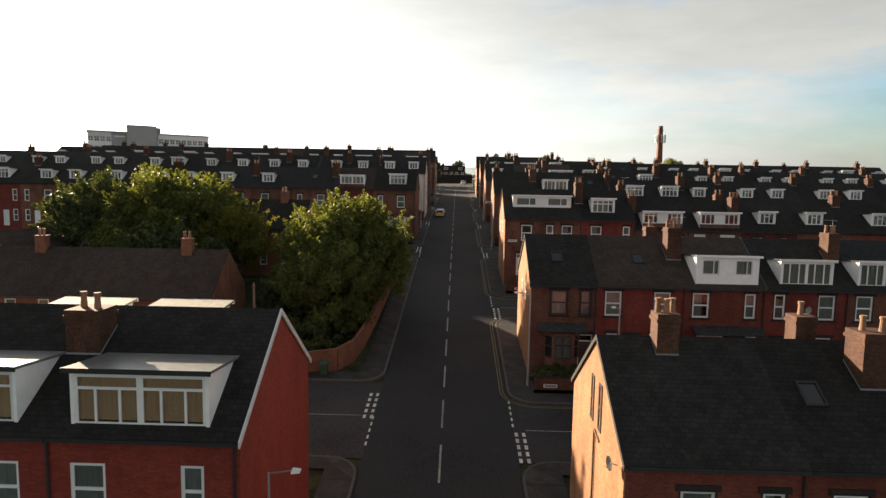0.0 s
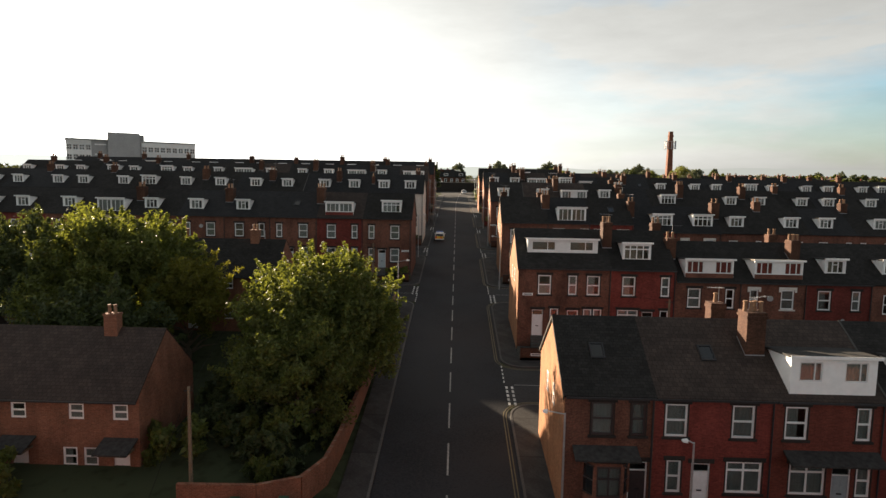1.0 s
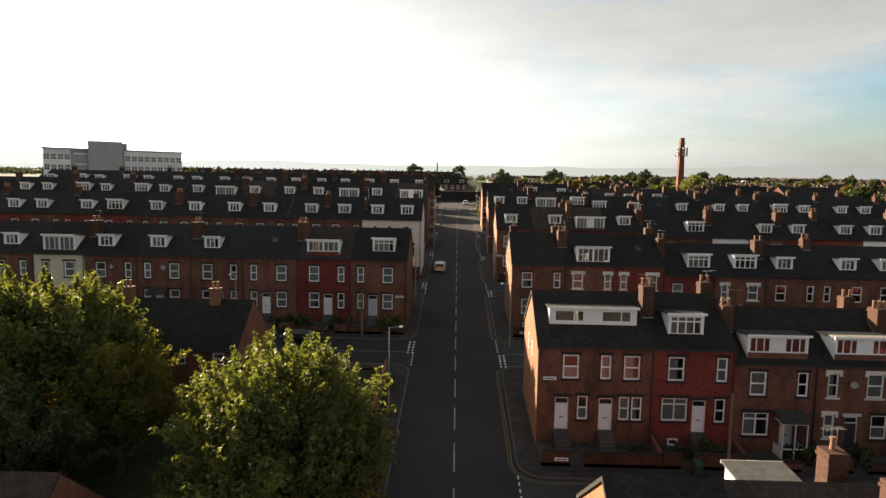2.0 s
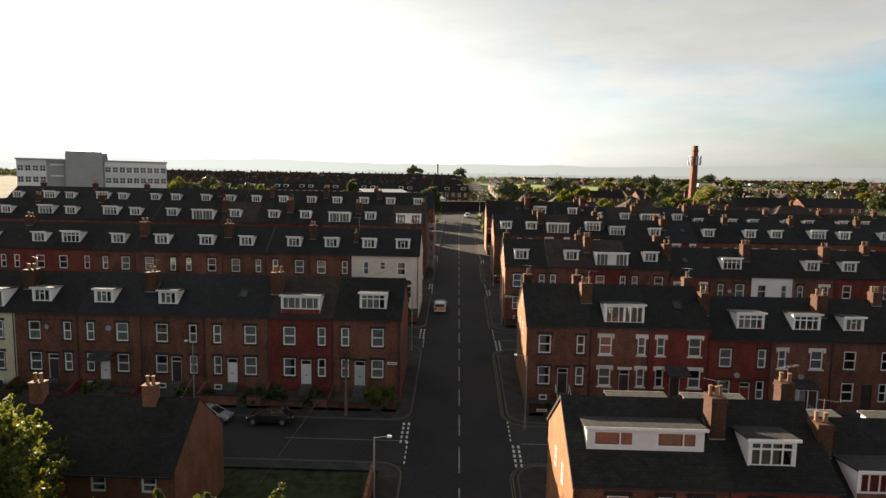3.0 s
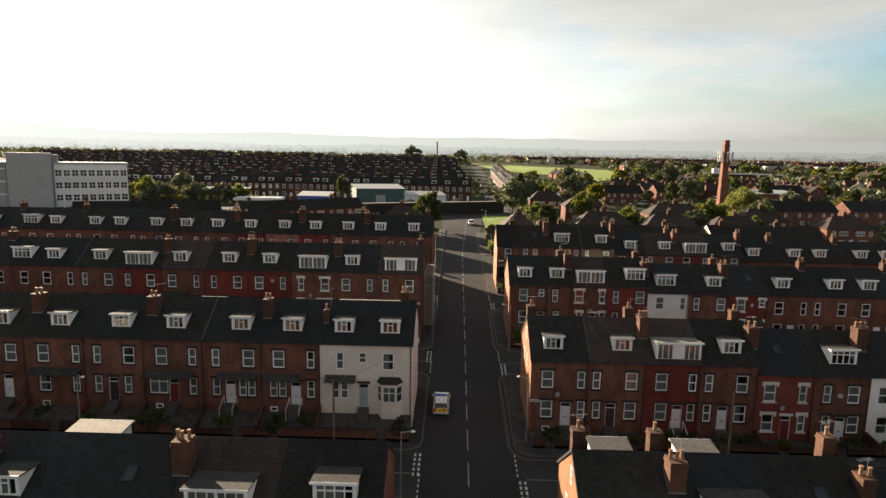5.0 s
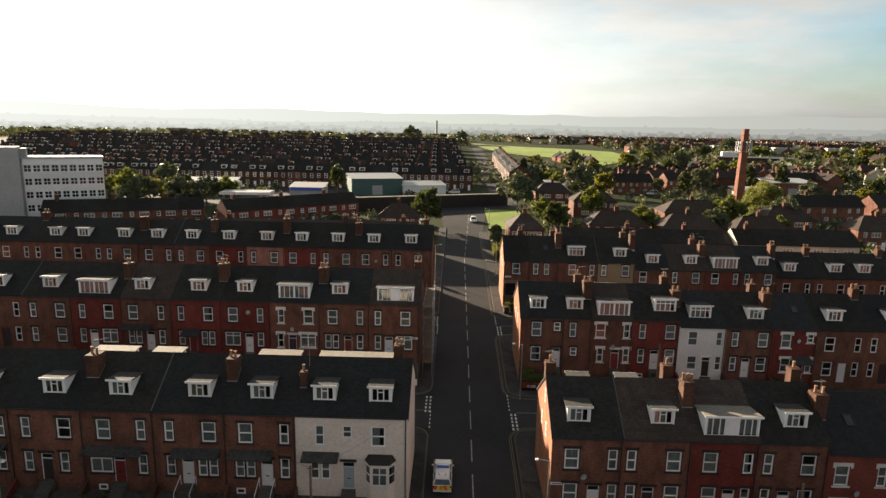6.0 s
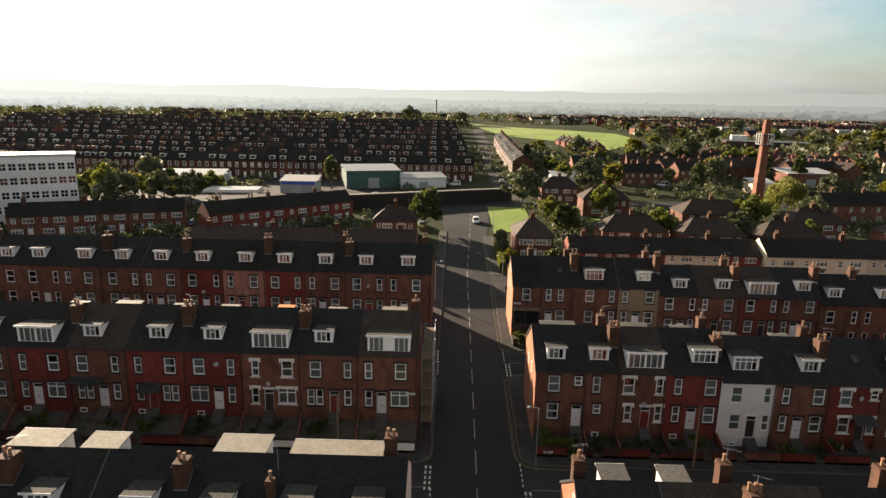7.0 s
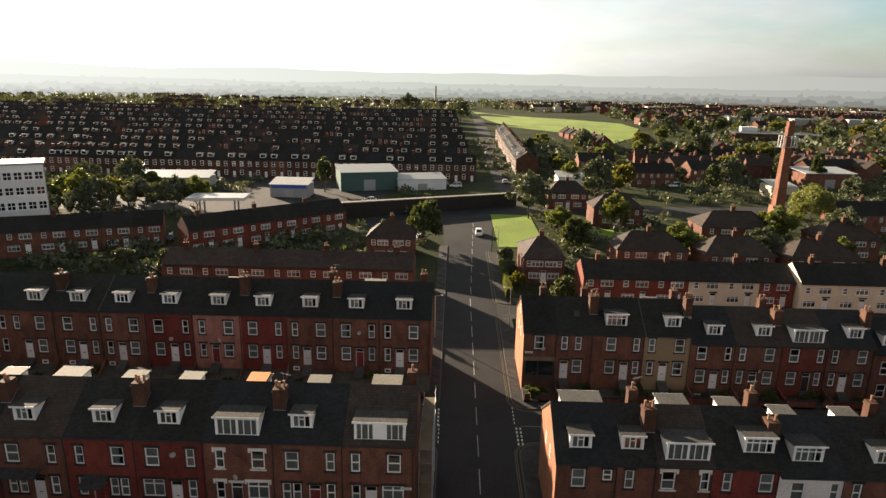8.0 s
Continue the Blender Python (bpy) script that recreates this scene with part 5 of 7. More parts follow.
HOUSES = {row: terrace(row, spec) for row, spec in TERRACES.items()}


def owner(row, x):
    return next((hs, x - x0) for hs, x0, x1 in HOUSES[row] if x0 <= x < x1)


def raised(row, x):
    hs, lx = owner(row, x)
    return hs, lx, TERRACES[row].get("up", 0.0)


for row, x, glazed in (("R2", 25.0, True), ("R3", 21.0, False), ("R3", 33.6, True), ("L1", -37.2, False), ("R4", 44.0, False), ("L3", -36.4, False), ("R5", 41.2, False)):
    porch(*raised(row, x), glazed)
for row, x, reach_ in (("R1", 18.6, 4.6), ("R1", 6.9, 3.0), ("L2", -46.8, 4.8), ("L2", -34.4, 4.6), ("L2", -26.6, 3.6), ("L2", -21.6, 3.2), ("L3", -45.0, 3.4), ("L2", -15.2, 2.6)):
    hs, lx, up = raised(row, x)
    long_canopy(hs, lx - 0.6, lx + reach_, up)


def shopfront():
    """The corner shop: a dark glazed front under a sign band."""
    hs = owner("R6", 6.5)[0]
    ob = part("shopfront", Shape().box(0.15, 4.1, -0.14, -0.02, -0.4, 0.5).box(0.15, 0.35, -0.14, -0.02, 0.5, 2.6).box(3.9, 4.1, -0.14, -0.02, 0.5, 2.6).box(1.9, 2.05, -0.14, -0.02, 0.5, 2.6), DARKDOOR, hs, "dark glazed shopfront under a sign band", at=(0, 0, 0.5))
    part("sign_band", Shape().box(0.1, 4.15, -0.22, -0.02, 2.6, 3.1), TIMBER, ob)
    part("pane", Shape().box(0.35, 3.9, -0.06, -0.05, 0.5, 2.6), CARGLASS, ob)


shopfront()

for row, x in (("L2", -26.0), ("L2", -19.0), ("R3", 9.7), ("R4", 21.1)):
    handrails(*raised(row, x))


# ---- brick houses between the trees, left of the road ----
def modest_house(name, x, y, z, w, depth, eave, rise, wall, roof, label, group, turn=0.0, hip=0.0, windows=(), doors=(), chim=(), far=False, over=0.0):
    """A plain house with a gabled or hipped roof; x runs along its front."""
    hs = thing(name, x, y, z, label, "house", group, turn)
    holes = [(a - SIZES[k][0] / 2, a + SIZES[k][0] / 2, zz, zz + SIZES[k][1]) for a, k, zz in windows] + [(a - 0.53, a + 0.53, 0.02, 2.6) for a in doors]
    s = holed_wall(Shape(), 0, w, -2.0, eave, holes)
    s.poly((w, depth, -2.0), (0, depth, -2.0), (0, depth, eave), (w, depth, eave))
    for lx, flip in ((0.0, True), (w, False)):
        pts = [(lx, 0, -2.0), (lx, depth, -2.0), (lx, depth, eave)] + ([(lx, depth / 2, eave + rise - 0.02)] if not hip else []) + [(lx, 0, eave)]
        s.poly(*(reversed(pts) if flip else pts))
    part("wall", s, wall, hs)
    o = 0.35
    if hip:
        r = Shape()
        p = rise / (depth / 2)
        lo = [(-o, -o, eave - p * o), (w + o, -o, eave - p * o), (w + o, depth + o, eave - p * o), (-o, depth + o, eave - p * o)]
        a, b = (hip, depth / 2, eave + rise), (w - hip, depth / 2, eave + rise)
        r.poly(lo[0], lo[1], b, a)
        r.poly(lo[1], lo[2], b)
        r.poly(lo[2], lo[3], a, b)
        r.poly(lo[3], lo[0], a)
        r.poly(*reversed(lo))
        part("roof", r, roof, hs)
        rg = Shape().tube(a, b, 0.12, 0.12, 6)
        for c, d in ((lo[0], a), (lo[3], a), (lo[1], b), (lo[2], b)):
            rg.tube(c, d, 0.09, 0.09, 6)
        part("ridge_tiles", rg, BROWNTILE, hs)
    else:
        p = rise / (depth / 2)
        top = [(-o, eave - p * o), (depth / 2, eave + rise), (depth + o, eave - p * o)]
        part("roof", Shape().extrude_yz([(a, b + 0.1) for a, b in top] + [(a, b) for a, b in reversed(top)], -over, w + over), roof, hs)
    part("gutter", Shape().box(0, w, -o - 0.1, -o + 0.02, eave - 0.3, eave - 0.2), UPVC if far else PIPE, hs)
    for a, k, zz in windows:
        add_window(hs, k, a, zz, stone=False)
    if windows:
        part("inner_wall", Shape().box(0.3, w - 0.3, 1.4, 1.5, 0, eave - 0.2), INSIDE, hs)
    for a in doors:
        add_door(hs, a, WHITEDOOR)
    for cx in chim:
        c = part("chimney", Shape().box(cx - 0.45, cx + 0.45, depth / 2 - 0.6, depth / 2 + 0.1, eave + rise - 1.0, eave + rise + 1.0).box(cx - 0.5, cx + 0.5, depth / 2 - 0.65, depth / 2 + 0.15, eave + rise + 1.0, eave + rise + 1.12), wall if wall is NEWBRICK else SOOTY, hs)
        for q in (-0.2, 0.2):
            part("chimney_pot", kept("pot", lambda: pot_shape().mesh("chimney_pot", CLAY)), None, c, at=(cx + q, depth / 2 - 0.25, eave + rise + 1.12))
    return hs


SIZES.update({"Q": (1.0, 1.05), "t": (0.95, 1.25), "T": (1.5, 1.15), "V": (2.3, 1.25)})
for i in range(4):
    x = -20.4 - 6.6 * (i + 1)
    hs = modest_house("brick_house", x, 50.0, 0.85, 6.6, 8.0, 5.7, 3.5, NEWBRICK, BROWNTILE, "two-storey orange brick house with a brown tiled roof", "newer brick houses",
                 windows=[(2.55, "Q", 4.2), (5.4, "Q", 4.2), (2.05, "t", 1.1), (3.4, "t", 1.1)], doors=(5.4,), chim=(3.0,) if i % 2 == 0 else ())
    porch(hs, 5.4, 0.0, False)
for i in range(3):
    x = -19.0 - 6.6 * (i + 1)
    modest_house("brick_house", x, 75.0, 5.0, 6.6, 8.0, 5.8, 3.3, NEWBRICK, SLATE, "two-storey orange brick house with a grey tiled roof", "newer brick houses",
                 windows=[(1.6, "Q", 4.3), (4.9, "Q", 4.3), (1.6, "t", 1.1)], doors=(4.4,), chim=(2.0,) if i == 1 else (3.3,) if i == 0 else ())
modest_house("brick_house", -41.0, 57.0, 2.4, 9.0, 7.0, 5.2, 3.4, NEWBRICK, BROWNTILE, "orange brick house end-on to the street", "newer brick houses", turn=90)


# ---- trees, bushes ----
def crown_mesh(name, mat, rx, ry, rz, clumps, leaves, size, seed, drop=0.0, shoots=0):
    """Thousands of small leaves set in clumps round a hollow, uneven crown, with young shoots standing out of it."""
    g = np.random.default_rng(seed)
    unit = lambda v: v / np.linalg.norm(v, axis=1)[:, None]
    u = unit(g.normal(size=(clumps, 3)))
    u[:, 2] = np.where(u[:, 2] < -0.55, -u[:, 2], u[:, 2])
    rad = 0.55 + 0.45 * g.random(clumps) ** 0.6
    axes = np.array([rx, ry, rz])
    centre = u * rad[:, None] * axes * (0.70 + 0.5 * g.random((clumps, 1)))
    if shoots:
        # broad lobes and hollows in the outline
        centre *= np.array([[0.92 + 0.38 * noise.noise((q[0] * 1.7 + seed, q[1] * 1.7, q[2] * 1.7))] for q in u])
    which = g.integers(0, clumps, leaves)
    cr = (0.13 + 0.2 * g.random(clumps)) * min(rx, rz) * (1.0 if not shoots else 0.8)
    off = unit(g.normal(size=(leaves, 3))) * (g.random(leaves) ** 0.45 * cr[which])[:, None]
    p = centre[which] + off
    p[:, 2] -= drop * (np.abs(p[:, 0]) / rx) ** 2 * rz
    if shoots:
        k = leaves // 3
        root = unit(g.normal(size=(shoots, 3)))
        root[:, 2] = np.abs(root[:, 2]) * 1.1 - 0.25
        way = unit(root * np.array([1, 1, 0.4]) + np.array([0, 0, 0.9]) + 0.35 * g.normal(size=(shoots, 3)))
        long = 1.0 + 2.2 * g.random(shoots) ** 1.5
        w = g.integers(0, shoots, k)
        along = g.random(k)
        wide = (0.30 * (1 - 0.8 * along))[:, None]
        p[:k] = (unit(root) * axes * 0.82)[w] + way[w] * (along * long[w])[:, None] + g.normal(size=(k, 3)) * wide
    a = unit(g.normal(size=(leaves, 3)))
    b = unit(np.cross(a, g.normal(size=(leaves, 3))))
    s = size * (0.6 + 0.8 * g.random(leaves))[:, None]
    quad = np.stack([p - a * s, p - b * s * 0.45, p + a * s, p + b * s * 0.45], 1).reshape(-1, 3)
    me = bpy.data.meshes.new(name)
    me.vertices.add(leaves * 4)
    me.vertices.foreach_set("co", quad.ravel())
    me.loops.add(leaves * 4)
    me.loops.foreach_set("vertex_index", np.arange(leaves * 4))
    me.polygons.add(leaves)
    me.polygons.foreach_set("loop_start", np.arange(0, leaves * 4, 4))
    me.materials.append(mat)
    me.update(calc_edges=True)
    return me


def trunk_shape(h, r, spread, seed, limbs=9):
    g = random.Random(seed)
    s = Shape()
    pts = [(0, 0, -0.6)]
    n = 5
    for i in range(1, n + 1):
        pts.append((g.uniform(-0.2, 0.2) * i * 0.3, g.uniform(-0.2, 0.2) * i * 0.3, h * i / n))
    for i in range(n):
        s.tube(pts[i], pts[i + 1], r * (1 - 0.15 * i), r * (1 - 0.15 * (i + 1)), 9)
    for k in range(limbs):
        i = 2 + k % (n - 1)
        a = k * 2.4 + g.random()
        q = pts[min(i, n)]
        e = (q[0] + math.cos(a) * spread * g.uniform(0.4, 0.75), q[1] + math.sin(a) * spread * g.uniform(0.4, 0.75), q[2] + g.uniform(0.15, 0.55) * h)
        m = tuple((q[j] + e[j]) / 2 + (0.25 if j == 2 else 0) for j in range(3))
        s.tube(q, m, r * 0.45, r * 0.28, 6).tube(m, e, r * 0.28, r * 0.08, 6)
    return s


def tree(x, y, z, h, rx, ry, mat, leaves, size, seed, label, group="", clumps=60, trunk=0.32, low=0.22, drop=0.0, shoots=0):
    ob = thing("tree", x, y, z, label, "tree", group)
    rz = h * (1 - low) / 2
    part("trunk", trunk_shape(h * (low + 0.22), trunk, rx, seed), BARK, ob)
    part("crown", crown_mesh("crown", mat, rx, ry, rz, clumps, leaves, size, seed, drop, shoots), None, ob, at=(0, 0, h - rz))
    return ob


tree(-11.0, 60.5, 2.9, 11.2, 6.3, 6.0, LEAF, 84000, 0.16, 11, "tall round broadleaf tree with green sunlit leaves", "roadside trees", 260, low=0.02, shoots=260)
tree(-32.0, 69.0, 4.0, 12.8, 8.2, 7.2, LEAF, 70000, 0.19, 12, "large spreading broadleaf tree with deep green leaves", "roadside trees", 300, low=0.02, shoots=150)
tree(-42.0, 71.0, 4.2, 12.0, 6.5, 6.0, LEAFDARK, 26000, 0.22, 13, "large dark green broadleaf tree among houses", "roadside trees", 160, low=0.04, shoots=70)
tree(-24.5, 66.5, 3.6, 9.4, 3.6, 3.2, LEAFYELLOW, 22000, 0.15, 14, "smaller tree with yellow-green autumn leaves", "roadside trees", 90, low=0.1, shoots=60)
tree(-52.0, 55.0, 2.6, 11.0, 5.0, 5.0, LEAFDARK, 16000, 0.22, 15, "dark green broadleaf tree among houses", "roadside trees", 80, shoots=30)
tree(-14.5, 68.5, 4.0, 8.0, 3.6, 3.2, LEAFDARK, 16000, 0.18, 16, "dense dark green tree behind a larger one", "roadside trees", 70, shoots=30)
tree(-11.6, 55.5, 2.3, 8.2, 4.4, 4.2, LEAF, 36000, 0.15, 17, "low bushy green tree behind the wall", "roadside trees", 130, low=0.02, shoots=60)
tree(-29.0, 60.5, 3.2, 8.5, 5.0, 3.6, LEAFDARK, 24000, 0.18, 18, "low dark green tree beside a brick house", "roadside trees", 90, low=0.02, shoots=40)

BUSH = [crown_mesh("foliage", m, 1.0, 0.9, 0.75, 22, 1300, 0.13, 40 + i) for i, m in enumerate((LEAFDARK, LEAF, LEAFDARK))]


def bush(x, y, z, size, which, label="dense green garden bush in a front yard", group="garden bushes"):
    ob = new("bush", BUSH[which % 3])
    ob.matrix_world = pose(x, y, z + 0.5 * size, 0, 0, 77 * which) @ Matrix.Diagonal((size, size, size, 1))
    tagged(ob, label, "bush", group)


for row, spec in TERRACES.items():
    if row in ("L0", "R0"):
        continue
    b = parse(spec["bounds"])
    base = spec["eaves"] - HE
    z0 = land(spec["front"] - YARD_DEEP) + 0.35
    for i in range(len(b) - 1):
        for _ in range(rng.choice((1, 1, 2, 3))):
            fy = rng.uniform(0.9, 2.3)
            zz = z0 + (max(land(spec["front"]) + 0.1, base - 0.75) - z0) * (YARD_DEEP - fy) / YARD_DEEP
            bush(rng.uniform(b[i][0] + 0.8, b[i + 1][0] - 0.8), spec["front"] - fy, zz - 0.15, rng.uniform(0.6, 1.15), rng.randrange(9))
for x, yy, s in ((7.2, 44.2, 1.3), (8.8, 44.3, 1.2), (10.2, 44.3, 1.1), (6.8, 149.4, 1.2), (8.2, 149.3, 1.1), (9.8, 149.4, 1.1), (13.5, 175.0, 1.5), (20.5, 175.2, 1.4), (49.5, 122.9, 1.7), (48.2, 123.0, 1.6), (-8.2, 96.6, 1.5), (-9.0, 96.9, 1.3), (-19.5, 96.6, 1.4), (-21.0, 96.5, 1.3), (-33.4, 123.2, 1.6), (-34.6, 123.3, 1.4), (-48.5, 149.0, 1.6)):
    bush(x, yy, land(yy) + 0.2, s, int(x * 3) % 7)

for k in range(44):
    bx, by = (rng.uniform(-18.5, -9.0), rng.uniform(47.8, 70.0)) if k < 32 else (rng.uniform(-36.0, -28.0), rng.uniform(46.0, 48.2))
    bush(bx, by, land(by) - 0.1, rng.uniform(1.2, 2.3), k, "dark green shrub under the trees behind the wall", "shrubs under the trees")


def hedge(x0, x1, y0, y1, h, mat, seed):
    """A clipped hedge: leaves crowded on the faces of a box."""
    g = np.random.default_rng(seed)
    n = int(900 * ((x1 - x0) + (y1 - y0)) * h)
    u = g.random((n, 3))
    side = g.integers(0, 5, n)
    for k in range(4):
        u[side == k, k // 2] = k % 2
    u[side == 4, 2] = 1.0
    lo, hi = np.array([x0, y0, land((y0 + y1) / 2)]), np.array([x1, y1, land((y0 + y1) / 2) + h])
    p = lo + u * (hi - lo) + g.normal(scale=0.07, size=(n, 3))
    a = g.normal(size=(n, 3))
    a /= np.linalg.norm(a, axis=1)[:, None]
    b = np.cross(a, g.normal(size=(n, 3)))
    b /= np.linalg.norm(b, axis=1)[:, None]
    q = np.stack([p - a * 0.11, p - b * 0.06, p + a * 0.11, p + b * 0.06], 1).reshape(-1, 3)
    me = bpy.data.meshes.new("hedge")
    me.from_pydata(q.tolist(), [], np.arange(len(q)).reshape(-1, 4).tolist())
    me.materials.append(mat)
    me.update()
    whole("hedge", me, None, "clipped green hedge round a corner front yard", "hedge", "hedges")


hedge(6.3, 9.6, 148.2, 149.2, 1.7, LEAF, 3)
hedge(6.3, 7.3, 149.2, 150.7, 1.9, LEAF, 4)
hedge(6.4, 10.2, 43.3, 44.4, 1.4, LEAFDARK, 5)
hedge(5.9, 6.9, 208.0, 228.0, 1.6, LEAF, 6)

# brick wall round the corner of the gardens
def curb_wall():
    s = Shape()
    pts = [(-16.0, 45.6), (-11.5, 45.7), (-9.2, 46.6), (-8.2, 48.6), (-7.9, 52.0), (-7.7, 58.0), (-7.6, 66.0), (-7.5, 74.0), (-7.5, 84.0)]
    for (xa, ya), (xb, yb) in zip(pts, pts[1:]):
        d = Vector((xb - xa, yb - ya, 0)).normalized()
        nx, ny = -d.y * 0.13, d.x * 0.13
        za, zb = land(ya), land(yb)
        s.solid([(xa - nx, ya - ny, za - 0.5), (xb - nx, yb - ny, zb - 0.5), (xb + nx, yb + ny, zb - 0.5), (xa + nx, ya + ny, za - 0.5)],
                [(xa - nx, ya - ny, za + 1.7), (xb - nx, yb - ny, zb + 1.7), (xb + nx, yb + ny, zb + 1.7), (xa + nx, ya + ny, za + 1.7)])
    return s


whole("garden_wall", curb_wall(), NEWBRICK, "orange brick boundary wall curving round the street corner", "wall")


# ---- street furniture ----
def lamp_post(x, y, h, arm, label="grey steel street lamp with a flat head"):
    z = land(y)
    ob = thing("street_lamp", x, y, z, label, "street lamp", "street lamps")
    part("pole", Shape().tube((0, 0, -0.1), (0, 0, 1.2), 0.10, 0.09, 8).tube((0, 0, 1.2), (0, 0, h), 0.065, 0.05, 8), GALV, ob)
    part("arm", Shape().tube((0, 0, h - 0.05), (arm, 0, h + 0.1), 0.035, 0.035, 6), GALV, ob)
    e = arm + math.copysign(0.28, arm)
    part("lamp_head", Shape().solid([(arm - 0.05, -0.14, h + 0.02), (e, -0.12, h + 0.05), (e, 0.12, h + 0.05), (arm - 0.05, 0.14, h + 0.02)], [(arm - 0.02, -0.11, h + 0.17), (e, -0.09, h + 0.14), (e, 0.09, h + 0.14), (arm - 0.02, 0.11, h + 0.17)]), UPVC, ob)


for x, yy in ((-6.7, 21.2), (-6.6, 77.9), (-6.6, 112.0), (-6.6, 192.0), (5.5, 44.3), (5.4, 93.0), (5.3, 123.0), (5.4, 146.0), (5.4, 196.0), (5.8, 232.0)):
    lamp_post(x, yy, 7.0, 0.9 if x < 0 else -0.9)
lamp_post(-26.3, 94.6, 7.0, -0.5)
lamp_post(-40.0, 121.4, 6.5, 0.5)
lamp_post(11.5, 42.2, 6.7, -0.3)


def wheelie_bin(x, y, z, lid, label):
    ob = thing("wheelie_bin", x, y, z, label, "bin", "wheelie bins")
    part("body", Shape().solid([(-0.22, -0.26, 0.06), (0.22, -0.26, 0.06), (0.22, 0.26, 0.06), (-0.22, 0.26, 0.06)], [(-0.29, -0.36, 0.95), (0.29, -0.36, 0.95), (0.29, 0.36, 0.95), (-0.29, 0.36, 0.95)]), BINGREEN, ob)
    part("lid", Shape().solid([(-0.31, -0.39, 0.95), (0.31, -0.39, 0.95), (0.31, 0.4, 0.97), (-0.31, 0.4, 0.97)], [(-0.26, -0.33, 1.04), (0.26, -0.33, 1.04), (0.27, 0.4, 1.08), (-0.27, 0.4, 1.08)]), lid, ob)
    for q in (-0.24, 0.24):
        part("wheel", Shape().tube((q - 0.03, 0.3, 0.1), (q + 0.03, 0.3, 0.1), 0.1, 0.1, 10), RUBBER, ob)


for x, yy, lid in ((10.9, 42.4, BINBLUE), (-9.9, 45.2, BINGREEN), (-12.6, 45.0, BINGREEN), (16.9, 67.9, BINGREEN), (12.2, 94.9, BINBLUE)):
    zz = land(yy) + 0.11
    wheelie_bin(x, yy, zz, lid, "dark green wheelie bin with a blue lid" if lid is BINBLUE else "dark green wheelie bin standing outside")


def pole(x, y, h):
    z = land(y)
    ob = thing("telegraph_pole", x, y, z, "weathered wooden telegraph pole beside the street", "telegraph pole", "telegraph poles")
    part("shaft", Shape().tube((0, 0, -0.5), (0, 0, h), 0.14, 0.09, 8), TIMBER, ob)
    part("bracket", Shape().tube((-0.3, 0, h - 0.25), (0.3, 0, h - 0.25), 0.03, 0.03, 6), PIPE, ob)
    return z + h


POLES = [(-15.9, 47.2, 6.6), (-11.6, 94.6, 5.6), (18.9, 67.6, 6.4), (-14.2, 121.4, 7.0), (-15.2, 147.1, 7.2), (22.0, 147.1, 7.0), (25.0, 121.0, 7.0)]


def wire(a, b, sag):
    s = Shape()
    pts = []
    for i in range(9):
        t = i / 8
        pts.append(tuple(a[j] + (b[j] - a[j]) * t - (sag * 4 * t * (1 - t) if j == 2 else 0) for j in range(3)))
    s.cable(pts, 0.010)
    whole("overhead_wire", s, WIRE, "thin black overhead telephone wire", "wire", "overhead wires")


for x, yy, h in POLES:
    top = pole(x, yy, h)
    front = min((f for f in (FRONTS_L if x < 0 else FRONTS_R) if f > yy), default=50.0)
    row = {v["front"]: v for v in TERRACES.values()}.get(front)
    ez = row["eaves"] - 0.8 if row else 6.0
    if x == -15.9:
        wire((x, yy, top - 0.2), (-17.6, 44.4, land(44.4)), 0.02)
    for dx in (-9, 6):
        tx = x + dx if x > 0 else min(x + dx, -8.0)
        wire((x, yy, top - 0.2), (tx, front - 0.02, ez), 0.35)


def aerial(x, y, z, turn):
    ob = thing("tv_aerial", x, y, z, "thin metal television aerial on a chimney", "aerial", "tv aerials", turn)
    part("mast", Shape().tube((0, 0, -0.9), (0, 0, 1.2), 0.016, 0.014, 5), LEAD, ob)
    part("boom", Shape().tube((-0.35, 0, 1.10), (0.95, 0, 1.16), 0.010, 0.010, 5), LEAD, ob)
    el = Shape()
    for i in range(8):
        xx = -0.3 + i * 0.16
        el.tube((xx, -0.2, 1.10 + 0.046 * (xx + 0.35)), (xx, 0.2, 1.10 + 0.046 * (xx + 0.35)), 0.006, 0.006, 4)
    part("elements", el, LEAD, ob)


for row, spec in TERRACES.items():
    for i, (cx, kind) in enumerate(parse(spec.get("ch", ""))):
        if kind != "m" and row != "R0" and rng.random() < 0.6:
            aerial(cx + 0.3, spec["front"] + (6.4 if kind == "r" else 2.9) + 0.3, eaves_at(spec, cx - 0.2) + RISE + 0.6, rng.choice((150, 20, -30, 200)))


def dish(x, y, z, turn):
    ob = thing("satellite_dish", x, y, z, "small grey satellite dish on a wall", "satellite dish", "satellite dishes", turn)
    s = Shape()
    n = 12
    rim = [(0.28 * math.cos(2 * math.pi * i / n), -0.32, 0.28 * math.sin(2 * math.pi * i / n)) for i in range(n)]
    for i in range(n):
        s.poly(rim[i], rim[(i + 1) % n], (0, -0.24, 0))
    part("bowl", s, GREYPANEL if abs(turn) < 40 else FELT, ob)
    part("bracket", Shape().tube((0, 0.02, -0.1), (0, -0.25, 0), 0.02, 0.02, 5).tube((0, -0.27, -0.25), (0, -0.55, -0.05), 0.012, 0.012, 4), GALV, ob)


